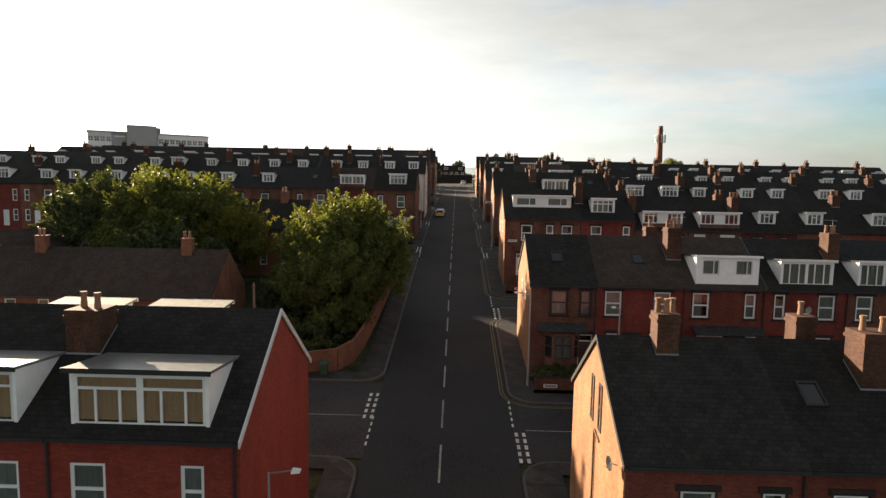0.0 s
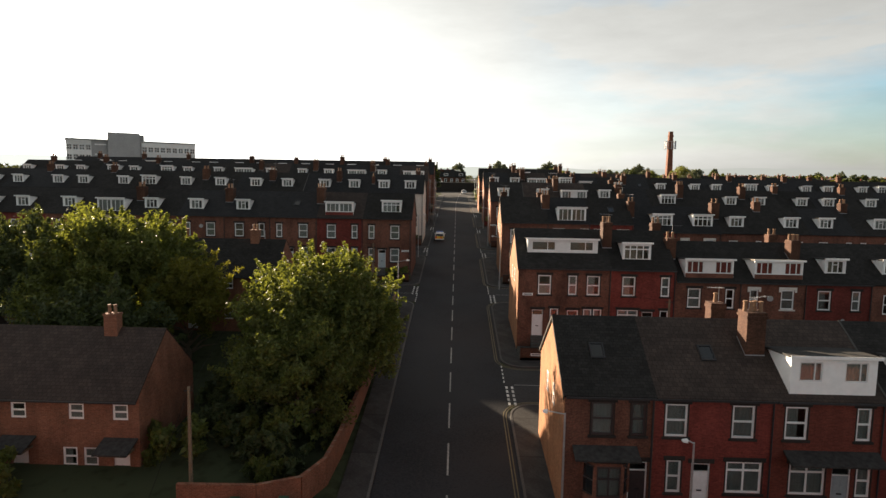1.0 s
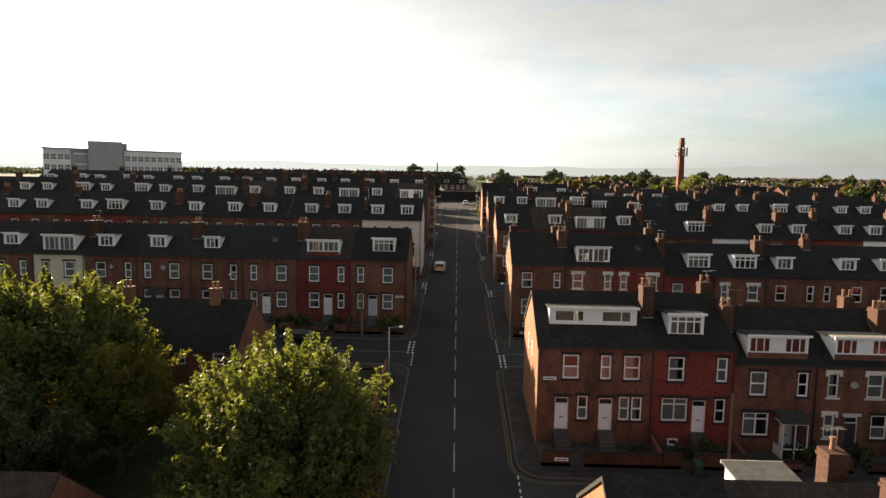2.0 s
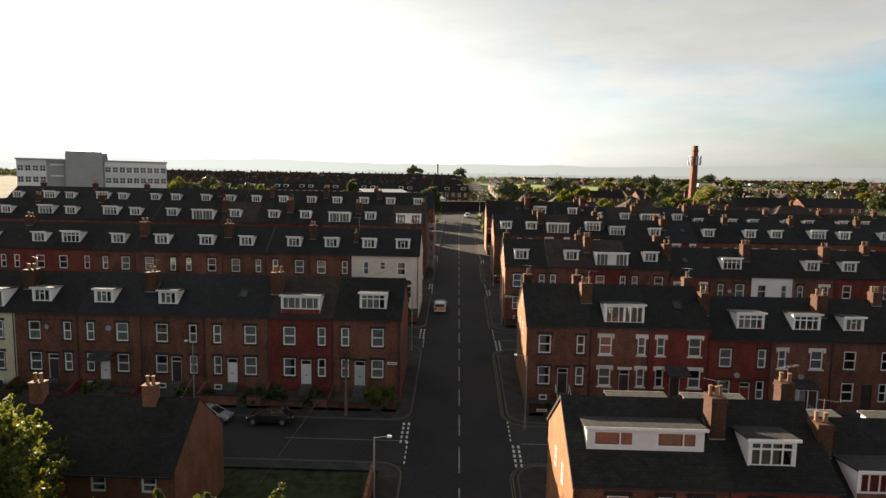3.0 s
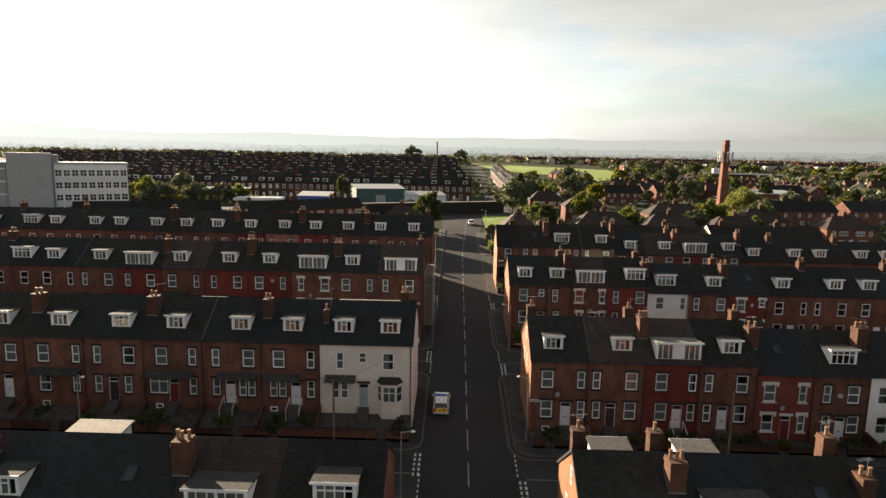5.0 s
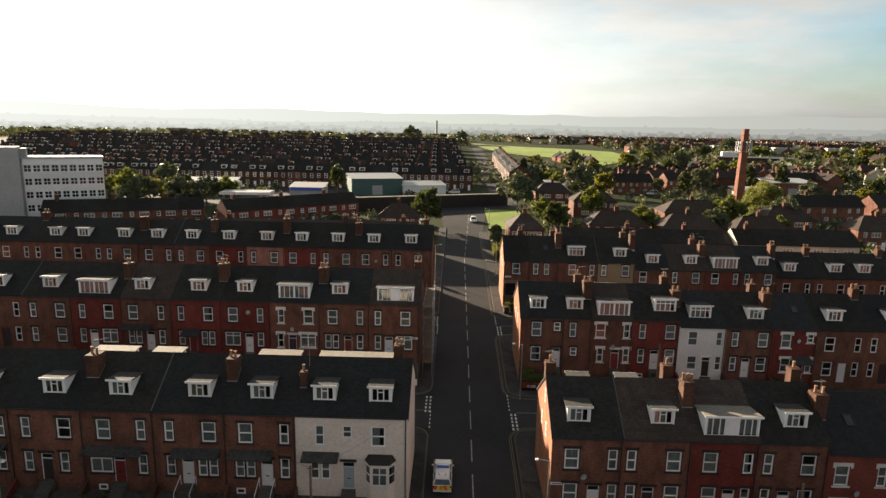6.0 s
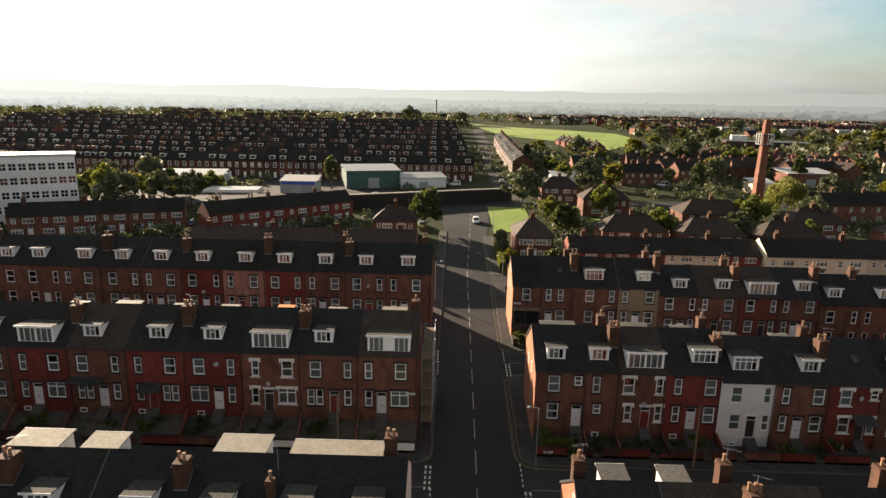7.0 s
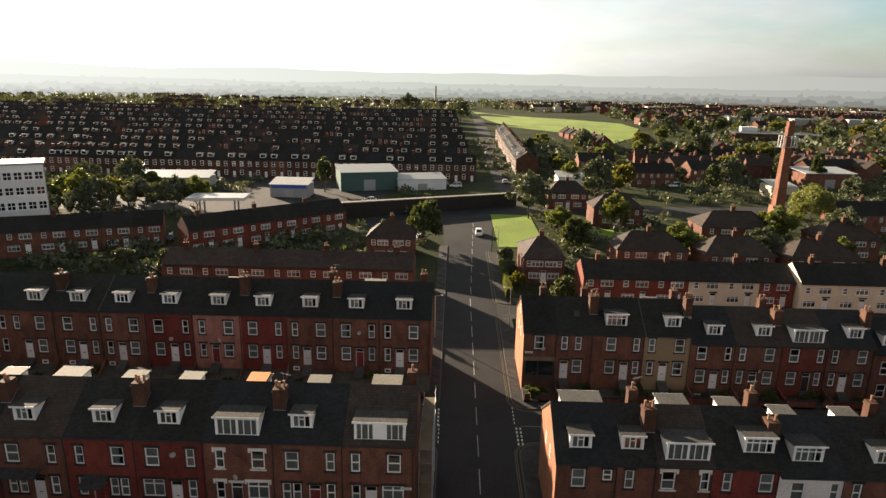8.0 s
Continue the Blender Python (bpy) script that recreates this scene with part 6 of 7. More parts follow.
for row, spec in TERRACES.items():
    b = parse(spec["bounds"])
    for i in range(len(b) - 1):
        if rng.random() < 0.22:
            dish((b[i][0] + b[i + 1][0]) / 2 + rng.uniform(-0.4, 0.4), spec["front"], eaves_at(spec, b[i][0] + 0.5) - rng.choice((1.6, 2.2, 3.7)), rng.choice((-20, 15, 30)))
dish(6.05, 21.6, 6.1, -80)


def plate(x, y, z, w=1.0, turn=0.0):
    ob = thing("street_name_plate", x, y, z, "white street name plate with black writing", "sign", "street name plates", turn)
    part("board", Shape().box(-w / 2, w / 2, -0.03, 0.0, -0.12, 0.12), UPVC, ob)
    part("writing", Shape().box(-w / 2 + 0.1, w / 2 - 0.1, -0.036, -0.03, -0.04, 0.04), PIPE, ob)


for x, yy, z in ((6.6, 71.5, 10.0), (-7.6, 98.5, 11.1), (6.3, 124.8, 13.4), (-7.9, 151.0, 17.0), (6.2, 177.0, 19.2)):
    plate(x, yy, z)
for x, f in ((6.6, 46.0), (6.8, 71.5), (6.9, 98.5), (6.6, 151.0)):
    plate(x + 0.4, f - YARD_DEEP - 0.005, land(f - YARD_DEEP) + 0.65)


# ---- cars ----
def tyre_shape():
    s = Shape()
    n = 16
    ring = [(0.32 * math.cos(2 * math.pi * i / n), 0.32 * math.sin(2 * math.pi * i / n)) for i in range(n)]
    return s.solid([(-0.1, a, b) for a, b in ring], [(0.1, a, b) for a, b in ring])


def rim_shape():
    n = 12
    ring = [(0.2 * math.cos(2 * math.pi * i / n), 0.2 * math.sin(2 * math.pi * i / n)) for i in range(n)]
    return Shape().solid([(-0.112, a, b) for a, b in ring], [(0.112, a, b) for a, b in ring])


def car(name, x, y, turn, paint, label, estate=False, van=False, patrol=False):
    """A car: its nose points along +y before it is turned."""
    slope = (land(y + 1) - land(y - 1)) / 2
    c = math.cos(radians(turn))
    ob = new(name)
    tagged(ob, label, "car", "vehicles")
    ob.matrix_world = pose(x, y, land(y) + 0.012, math.degrees(math.atan(slope * c)), -math.degrees(math.atan(slope * math.sin(radians(turn)))) * -1, turn)
    L, w = (2.25 if estate or van or "saloon" in label else 2.06), 0.9
    roof_z = 1.9 if van else 1.5
    b = Shape()
    rings = []
    for k, wide, low, high in ((-1.0, 0.80, 0.42, 0.86), (-0.97, 0.90, 0.30, 0.95), (-0.86, 0.97, 0.24, 0.99), (-0.4, 1.0, 0.22, 0.98), (0.1, 1.0, 0.22, 0.96), (0.5, 1.0, 0.22, 0.95), (0.72, 0.97, 0.23, 0.88), (0.9, 0.90, 0.28, 0.79), (0.97, 0.80, 0.34, 0.72), (1.0, 0.68, 0.42, 0.62)):
        hw, mid = w * wide, low + (high - low) * 0.62
        half = [(hw * 0.90, low), (hw * 0.99, low + 0.10), (hw, mid), (hw * 0.95, high - 0.05), (hw * 0.86, high)]
        rings.append([(xx, L * k, zz) for xx, zz in half] + [(-xx, L * k, zz) for xx, zz in reversed(half)])
    for p, q in zip(rings, rings[1:]):
        for n in range(10):
            b.poly(p[n], p[(n + 1) % 10], q[(n + 1) % 10], q[n])
    b.poly(*rings[0][::-1])
    b.poly(*rings[-1])
    part("body", b, paint, ob)
    back = -L + 0.1 if (estate or van) else -L + 0.45
    lo = [(-w + 0.09, back, 0.97), (w - 0.09, back, 0.97), (w - 0.09, 1.2, 0.93), (-w + 0.09, 1.2, 0.93)]
    hi = [(-w + 0.24, back + 0.32, roof_z - 0.06), (w - 0.24, back + 0.32, roof_z - 0.06), (w - 0.24, 0.3, roof_z - 0.05), (-w + 0.24, 0.3, roof_z - 0.05)]
    part("glazing", Shape().solid(lo, hi), CARGLASS, ob)
    rf = Shape()
    arch = []
    for y0, dz in ((back + 0.24, -0.07), (back + 0.5, 0.0), ((back + 0.6) / 2, 0.025), (0.05, 0.0), (0.36, -0.08)):
        arch.append([(xx, y0, roof_z + dz + zz) for xx, zz in ((-0.68, -0.05), (-0.6, 0.005), (0.0, 0.03), (0.6, 0.005), (0.68, -0.05))])
    for p, q in zip(arch, arch[1:]):
        for n in range(4):
            rf.poly(p[n], p[n + 1], q[n + 1], q[n])
        rf.poly(p[4], p[0], q[0], q[4])
    rf.poly(*arch[0][::-1])
    rf.poly(*arch[-1])
    for (p, q) in zip(lo, hi):
        rf.tube(p, q, 0.05, 0.045, 5)
    part("roof", rf, paint, ob)
    for sx2 in (-1, 1):
        part("pillar", Shape().tube((sx2 * (w - 0.09), -0.35, 0.95), (sx2 * (w - 0.23), -0.25, roof_z - 0.05), 0.045, 0.04, 5), paint, ob)
        part("headlight", Shape().box(sx2 * 0.62 - 0.16, sx2 * 0.62 + 0.16, L - 0.1, L - 0.02, 0.56, 0.70), UPVC, ob)
        part("tail_light", Shape().box(sx2 * 0.74 - 0.12, sx2 * 0.74 + 0.12, -L - 0.012, -L + 0.05, 0.72, 0.92), REDDOOR, ob)
        part("mirror", Shape().box(sx2 * 0.98 - 0.09, sx2 * 0.98 + 0.09, 0.78, 0.88, 0.94, 1.07), paint, ob)
        for wy in (-1.35, 1.38):
            wh = part("wheel", kept("tyre", lambda: tyre_shape().mesh("wheel", RUBBER)), None, ob, at=(sx2 * 0.80, wy, 0.32))
            part("rim", kept("rim", lambda: rim_shape().mesh("rim", HUB)), None, wh)
    part("bumper", Shape().box(-w + 0.05, w - 0.05, -L - 0.05, -L + 0.06, 0.32, 0.52), PIPE if not patrol else paint, ob)
    part("number_plate", Shape().box(-0.26, 0.26, -L - 0.062, -L - 0.05, 0.55, 0.66), FLUOYELLOW, ob)
    if patrol:
        for i in range(6):
            x0 = -0.84 + i * 0.28
            m = FLUOYELLOW if i % 2 else FLUOORANGE
            lean = 0.16 if i < 3 else -0.16
            part("chevron", Shape().solid([(x0, -L - 0.03, 0.42), (x0 + 0.27, -L - 0.03, 0.42), (x0 + 0.27, -L + 0.0, 0.42), (x0, -L + 0.0, 0.42)], [(x0 + lean, -L - 0.01, 0.96), (x0 + 0.27 + lean, -L - 0.01, 0.96), (x0 + 0.27 + lean, -L + 0.02, 0.96), (x0 + lean, -L + 0.02, 0.96)]), m, ob)
        for i in range(7):
            for sx2 in (-1, 1):
                part("side_block", Shape().box(sx2 * 0.9 - 0.012, sx2 * 0.9 + 0.012, -2.0 + i * 0.56, -1.45 + i * 0.56, 0.62 if i % 2 else 0.5, 0.9), BLUEFILM if i % 2 else FLUOYELLOW, ob)
        part("light_bar", Shape().box(-0.6, 0.6, -0.35, -0.08, roof_z + 0.02, roof_z + 0.14), BLUEFILM, ob)
        part("roof_panel", Shape().box(-0.4, 0.4, -1.5, -0.6, roof_z + 0.022, roof_z + 0.03), SILVER, ob)
    return ob


car("patrol_car", -3.6, 130.2, 0, WHITECAR, "white patrol car with yellow and orange chevrons", estate=True, patrol=True)
car("car", 2.3, 250.2, 180, WHITECAR, "white hatchback coming down the road")
car("car", -24.2, 92.9, -90, SILVER, "silver hatchback parked in the side street")
car("car", -18.4, 92.9, 90, BLACKCAR, "black hatchback parked in the side street")
car("car", -39.5, 92.9, 90, BLACKCAR, "dark saloon parked in the side street")
car("car", -28.5, 85.0, 90, BLUECAR, "pale blue car parked behind the trees")
car("car", -33.0, 141.2, 90, REDCAR, "red hatchback parked in the side street")
car("car", -24.5, 141.2, 90, REDCAR, "red saloon parked in the side street")
car("car", -12.0, 245.0, 10, SILVER, "grey car parked beside a corner house", estate=True)
car("car", -30.0, 288.0, 90, WHITECAR, "white car on the cross road")
car("car", 15.0, 331.0, 0, WHITECAR, "white car parked in the far street")
car("car", -8.0, 323.0, 90, SILVER, "silver car parked outside far terraces")
car("car", -3.5, 319.0, 90, WHITECAR, "white van-like car parked outside far terraces", van=True)
car("car", 78.0, 330.0, 90, WHITECAR, "white van parked by far houses", van=True)
car("car", -92.0, 262.0, 60, SILVER, "silver car in the office car park")
car("car", -70.5, 240.0, 30, BLUECAR, "blue car parked behind the terrace")


# ---- scaffold on the end house ----
def scaffold():
    ob = thing("scaffold", -7.1, 151.0, land(151), "galvanised tube scaffold with boards against the end gable", "scaffold")
    h = 21.9 - land(151)
    for i in range(5):
        for xx in (0.35, 1.55):
            part("standard", Shape().tube((xx, i * 2.3, land(151 + i * 2.3) - land(151) - 0.05), (xx, i * 2.3, h), 0.024, 0.024, 6), LEAD, ob)
    for z in (2.2, 4.2, 6.2, 8.2, 9.6):
        for xx in (0.35, 1.55):
            part("ledger", Shape().tube((xx, -0.3, z), (xx, 9.5, z), 0.022, 0.022, 6), LEAD, ob)
        part("deck", Shape().box(0.4, 1.5, -0.2, 9.4, z - 0.14, z - 0.1), TIMBER, ob)
        part("guard_rail", Shape().tube((1.55, -0.3, z + 1.0), (1.55, 9.5, z + 1.0), 0.022, 0.022, 6), LEAD, ob)


scaffold()


# added orange sheet standing in for the sunlit orange side of this rear dormer
whole("tarpaulin", Shape().solid([(-24.5, 156.7, 23.72), (-22.5, 156.7, 23.72), (-22.5, 159.7, 23.90), (-24.5, 159.7, 23.90)], [(-24.5, 156.7, 23.80), (-22.5, 156.7, 23.80), (-22.5, 159.7, 23.98), (-24.5, 159.7, 23.98)]), DORMERSIDE, "bright orange tarpaulin spread over a rear dormer", "tarpaulin")


# ---- beyond the terraces ----
def low_row(name, x0, y0, ang, count, w, depth, g, eave, rise, wall, roofm, label, group, cream=()):
    c, s = math.cos(radians(ang)), math.sin(radians(ang))
    for i in range(count):
        xx, yy = x0 + c * w * i, y0 + s * w * i
        m = CREAM if i in cream else wall
        modest_house(name, xx, yy, g, w, depth, eave, rise, m, roofm, label if i not in cream else "two-storey cream-rendered terraced house with a dark roof", group, ang,
                     windows=[(w * 0.22, "t", 3.3), (w * 0.68, "V", 3.3), (w * 0.30, "V", 0.8)], doors=(w * 0.72,), chim=(w * 0.5,) if i % 2 == 0 else ())


low_row("terraced_house", -57.0, 208.0, 0, 7, 6.55, 8.0, 15.6, 5.3, 2.0, BRICK, BROWNTILE, "low two-storey brown brick terraced house with a long roof", "low brick row")
low_row("terraced_house", 19.6, 208.0, 0, 6, 6.3, 8.0, 15.2, 5.0, 2.3, DEEPRED, SLATE, "low two-storey red brick terraced house with a dark roof", "low brick row", cream=(3, 4))
low_row("terraced_house", 57.6, 206.5, 0, 4, 6.5, 8.0, 15.2, 5.4, 2.6, CREAM, SLATE, "two-storey cream-rendered terraced house with a dark roof", "low cream row")
low_row("terraced_house", -60.5, 228.0, 41.5, 6, 6.5, 7.0, 17.0, 5.4, 2.4, DEEPRED, SLATE, "two-storey red brick terraced house set at an angle", "angled row")
low_row("terraced_house", -104.0, 222.0, 22, 6, 6.2, 7.0, 16.8, 5.2, 2.4, BRICK, SLATE, "two-storey brown brick terraced house set at an angle", "angled row")


def semi(x, y, w, d, g, label="brick semi-detached house with a brown hipped roof", turn=0.0, wall=None):
    modest_house("semi_detached_house", x, y, g, w, d, 5.2, 2.9, wall or BRICK, BROWNTILE, label, "semi-detached houses", turn, hip=min(w, d) * 0.42,
                 windows=[(w * 0.14, "t", 3.3), (w * 0.34, "V", 3.3), (w * 0.67, "V", 3.3), (w * 0.88, "t", 3.3), (w * 0.28, "V", 0.9), (w * 0.74, "V", 0.9)], doors=(w * 0.5,), chim=(w * 0.5,))


for x, yy, w, d in ((29.8, 224.5, 14.5, 8.5), (47.0, 222.5, 14.0, 8.5), (63.5, 221.0, 14.0, 8.5), (54.5, 244.0, 17.0, 9.0), (78.0, 236.0, 13.0, 8.5), (33.0, 262.0, 13.0, 8.5), (9.8, 217.5, 8.0, 12.0), (-22.5, 229.0, 10.0, 8.0), (95.0, 225.0, 13.0, 8.5), (24.0, 283.0, 12.0, 8.0)):
    semi(x, yy, w, d, land(yy) - 0.1)
for x, yy, w, d, t in ((62.0, 330.0, 17.0, 8.0, 8), (88.0, 342.0, 20.0, 8.0, 10), (96.0, 258.0, 24.0, 8.0, 8), (124.0, 262.0, 24.0, 8.0, 8), (48.0, 360.0, 15.0, 8.0, 0)):
    modest_house("brick_house", x, yy, land(yy), w, d, 5.4, 2.8, BRICK, SLATE, "long brown brick house with a dark gabled roof", "far brick houses", t, over=0.15,
                 windows=[(w * f, "t", 3.3) for f in (0.1, 0.25, 0.45, 0.6, 0.8, 0.92)] + [(w * f, "T", 0.9) for f in (0.18, 0.5, 0.82)], chim=(w * 0.3, w * 0.7))


def tower():
    g = land(281)
    ob = thing("chimney_tower", 91.0, 281.0, g, "tall tapered square red brick chimney carrying telephone masts", "chimney")
    lo, hi, h = 1.4, 0.85, 27.2
    sq = lambda r, z: [(-r, -r, z), (r, -r, z), (r, r, z), (-r, r, z)]
    part("shaft", Shape().solid(sq(lo, 0), sq(hi, h - 2.2)).solid(sq(hi + 0.12, h - 2.2), sq(hi + 0.12, h - 1.6)).solid(sq(hi - 0.05, h - 1.6), sq(hi - 0.05, h)), TOWERBRICK, ob)
    part("plinth", Shape().solid(sq(lo + 0.4, -1), sq(lo + 0.3, 3.0)), NEWBRICK, ob)
    for z in (h - 7.2, h - 4.2):
        rail = Shape()
        for a, b in zip(sq(hi + 1.0, z), sq(hi + 1.0, z)[1:] + sq(hi + 1.0, z)[:1]):
            rail.tube(a, b, 0.07, 0.07, 6)
        for sx2, sy2 in ((-1, -1), (1, -1), (1, 1), (-1, 1)):
            rail.tube((sx2 * hi, sy2 * hi, z), (sx2 * (hi + 1.0), sy2 * (hi + 1.0), z), 0.06, 0.06, 6)
        part("mast_frame", rail, GALV, ob)
    for i in range(12):
        a = i % 3 - 1
        s = i // 3
        px, py = ((a * 1.5, -hi - 1.05), (hi + 1.05, a * 1.5), (a * 1.5, hi + 1.05), (-hi - 1.05, a * 1.5))[s]
        part("antenna", Shape().box(px - 0.11, px + 0.11, py - 0.09, py + 0.09, h - 7.5, h - 4.0), GALV if i % 3 else LEAD, ob)


tower()


def office():
    g = land(232)
    ob = thing("office_block", -132.8, 218.3, g, "long four-storey office block with white bands and a grey tower", "office", turn=32)
    h = 17.4
    part("core", Shape().box(0.2, 40.8, 0.3, 9, -1, h), GREYPANEL, ob)
    part("roof", Shape().box(-0.3, 41.3, -0.3, 9.5, h, h + 0.5), METALROOF, ob, "pale flat roof")
    part("tower", Shape().box(12.5, 22.5, -1.4, 7, -1, h + 3.0), GREYPANEL, ob, "grey concrete stair tower")
    part("plant_room", Shape().box(14.0, 24.0, 0.5, 7, h + 0.5, h + 2.6), GREYPANEL, ob)
    for f in range(5):
        z0 = 0.4 + f * 3.4
        for a, b, n in ((0.0, 7.5, 4), (23.0, 41.0, 9)):
            part("spandrel", Shape().box(a, b, 0, 0.3, z0 + 1.9, z0 + 3.4), CONCRETE, ob, "white concrete band")
            wd = (b - a) / n - 0.3
            for i in range(n):
                wx = a + (b - a) * (i + 0.5) / n
                fr = frame_shape(wd, 1.85, (0.5,), (0.5,), 0.13, 0.1)
                wn_ = part("window", kept("officewin%.2f" % wd, lambda: fr.mesh("window", UPVC)), None, ob, at=(wx, 0.05, z0 + 0.03))
                part("pane", kept("officepane%.2f" % wd, lambda: pane_shape(wd, 1.85).mesh("pane", CARGLASS)), None, wn_)
            part("pier", Shape().box(a, b, 0.18, 0.3, z0, z0 + 1.9), CONCRETE, ob)
        part("stair_window", Shape().box(8.5, 12.0, 0.2, 0.3, z0 + 1.9, z0 + 2.3), CONCRETE, ob)


office()


def shed(name, x, y, w, d, h, wall, roofm, label, turn=0.0, rise=1.2):
    ob = thing(name, x, y, land(y), label, "shed", "workshops", turn)
    part("wall", Shape().box(0, w, 0, d, -1, h), wall, ob)
    part("roof", Shape().solid([(-0.3, -0.3, h), (w + 0.3, -0.3, h), (w + 0.3, d + 0.3, h + rise), (-0.3, d + 0.3, h + rise)], [(-0.3, -0.3, h + 0.15), (w + 0.3, -0.3, h + 0.15), (w + 0.3, d + 0.3, h + rise + 0.15), (-0.3, d + 0.3, h + rise + 0.15)]), roofm, ob)
    part("door", Shape().box(w * 0.4, w * 0.6, -0.06, 0.0, 0, h * 0.6), GREYPANEL, ob)


shed("workshop", -42.0, 305.0, 19.5, 13.0, 6.2, GREENCLAD, METALROOF, "green steel workshop with a pale metal roof", 18)
shed("workshop", -23.0, 309.0, 17.0, 8.0, 3.6, CONCRETE, METALROOF, "low white workshop with a pale roof", 18)
shed("workshop", -108.0, 296.0, 24.0, 10.0, 4.5, GREYPANEL, METALROOF, "low grey shed with a white metal roof", 8)
shed("shop", 33.0, 320.0, 9.5, 8.0, 4.2, WHITE, METALROOF, "small white flat-roofed shop")
shed("workshop", 128.0, 334.0, 20.0, 12.0, 5.5, BRICK, METALROOF, "brown brick hall with a pale flat roof", 5)
def flat_hall():
    """A long single-storey hall with a glazed front under a projecting flat roof."""
    ob = thing("supermarket", 172.6, 498.7, land(498.7), "long low brick hall with a pale flat roof", "supermarket", turn=-15.3)
    w, d, h = 48.0, 26.0, 5.4
    part("wall", Shape().box(1.0, w - 6.0, 1.5, d, -1, h), BRICK, ob)
    part("roof", Shape().box(-0.5, w, 0, d + 0.5, h, h + 0.25), FELT, ob)
    part("fascia", Shape().box(-0.6, w + 0.1, -0.15, 0, h - 0.2, h + 0.6), CONCRETE, ob, "white fascia board")
    for i in range(9):
        part("window", Shape().box(3.0 + i * (w - 12) / 9, 3.0 + (i + 0.8) * (w - 12) / 9, 1.4, 1.5, 0.8, 3.6), CARGLASS, ob)
    part("plant_room", Shape().box(w * 0.12, w * 0.32, 12.0, 20.0, h + 0.25, h + 3.2), CONCRETE, ob, "white plant room on the roof")


flat_hall()
shed("workshop", 104.0, 310.0, 8.0, 9.0, 4.0, CREAM, METALROOF, "cream single-storey building beside the chimney")
shed("workshop", -62.0, 292.0, 12.0, 8.0, 4.0, GREYPANEL, GREYPANEL, "grey shop with a blue sign board")
whole("shop_sign", Shape().box(0, 11, -0.15, 0, 0, 1.0), BLUESIGN, "long blue shop sign board", "sign", at=(-61.5, 291.9, land(292) + 3.0))


def canopy():
    ob = thing("petrol_canopy", -74.0, 258.0, land(258), "pale grey flat petrol station canopy on posts", "canopy", turn=6)
    part("roof", Shape().box(0, 15, 0, 8, 5.2, 5.9), CONCRETE, ob)
    part("deck", Shape().box(0.1, 14.9, 0.1, 7.9, 5.9, 5.98), METALROOF, ob)
    for px in (3, 12):
        for py in (2, 6):
            part("post", Shape().box(px - 0.2, px + 0.2, py - 0.2, py + 0.2, -0.5, 5.2), GALV, ob)


canopy()


def long_wall(x0, y0, x1, y1, h, label):
    d = Vector((x1 - x0, y1 - y0, 0))
    ang = math.degrees(math.atan2(d.y, d.x))
    ob = thing("boundary_wall", x0, y0, land((y0 + y1) / 2), label, "wall", turn=ang)
    part("wall", Shape().box(0, d.length, 0, 0.5, -1, h), STONE, ob)
    part("coping", Shape().box(0, d.length, -0.1, 1.6, h, h + 0.25), PALEFELT, ob)


long_wall(-36.0, 263.0, 15.0, 286.5, 3.9, "long dark brick wall with a pale top beside the cross road")
whole("car_park", sheet(-128, -26, 268, 330, 0.02, 4.0, 4), SIDETAR, "worn asphalt yards between the workshops", "car park", kind="structure")
whole("grass_verge", sheet(6.4, 17.5, 240, 273, 0.1, 3.0, 3), GRASS, "bright sunlit mown grass at the junction", "grass", kind="structure")
whole("grass_verge_far", sheet(30, 44, 250, 258, 0.08, 3.0, 2), GRASS, "mown grass between houses", "grass", kind="structure")


def park():
    s = Shape()
    pts = [(21, 630), (35, 563), (57, 539), (84, 512), (90, 471), (112, 505), (132, 566), (130, 610), (92, 652), (45, 685), (13, 762)]
    c = (78, 585, land(585) + 0.6)
    for a, b in zip(pts, pts[1:] + pts[:1]):
        s.poly((*a, land(a[1]) + 0.25), (*b, land(b[1]) + 0.25), c)
    return s


whole("park_grass", park(), GRASS, "wide sunlit green park field", "grass", kind="structure")

# far terraces over the hill: one house built, the rest copied
def far_house(wall, roofm, style):
    hs = thing("terraced_house", 0, 0, 0, "far brick terraced house with a white dormer and dark roof", "house", "far terraces")
    w, d, e, r = 6.0, 9.0, 6.6, 3.0
    s = Shape().box(0, w, 0, d, -2, e)
    for lx in (0.0, w):
        s.poly((lx, 0, e), (lx, d, e), (lx, d / 2, e + r - 0.02))
    part("wall", s, wall, hs)
    top = [(-0.25, e - 0.15), (d / 2, e + r), (d + 0.25, e - 0.15)]
    part("roof", Shape().extrude_yz([(a, b + 0.1) for a, b in top] + [(a, b) for a, b in reversed(top)], 0, w), roofm, hs)
    dx = 1.6 if style else 3.4
    if style == 2:
        return finish(hs, wall, w, d, e, r)
    part("dormer", Shape().extrude_yz([(0.9, e + 0.6), (0.9, e + 2.0), (3.0, e + 2.05)], dx - 1.1, dx + 1.1), UPVC, hs, "white attic dormer")
    part("dormer_roof", Shape().box(dx - 1.25, dx + 1.25, 0.7, 3.2, e + 2.05, e + 2.15), FELT, hs)
    part("dormer_pane", Shape().box(dx - 0.85, dx + 0.85, 0.86, 0.9, e + 0.85, e + 1.8), CARGLASS, hs)
    return finish(hs, wall, w, d, e, r, style == 1)


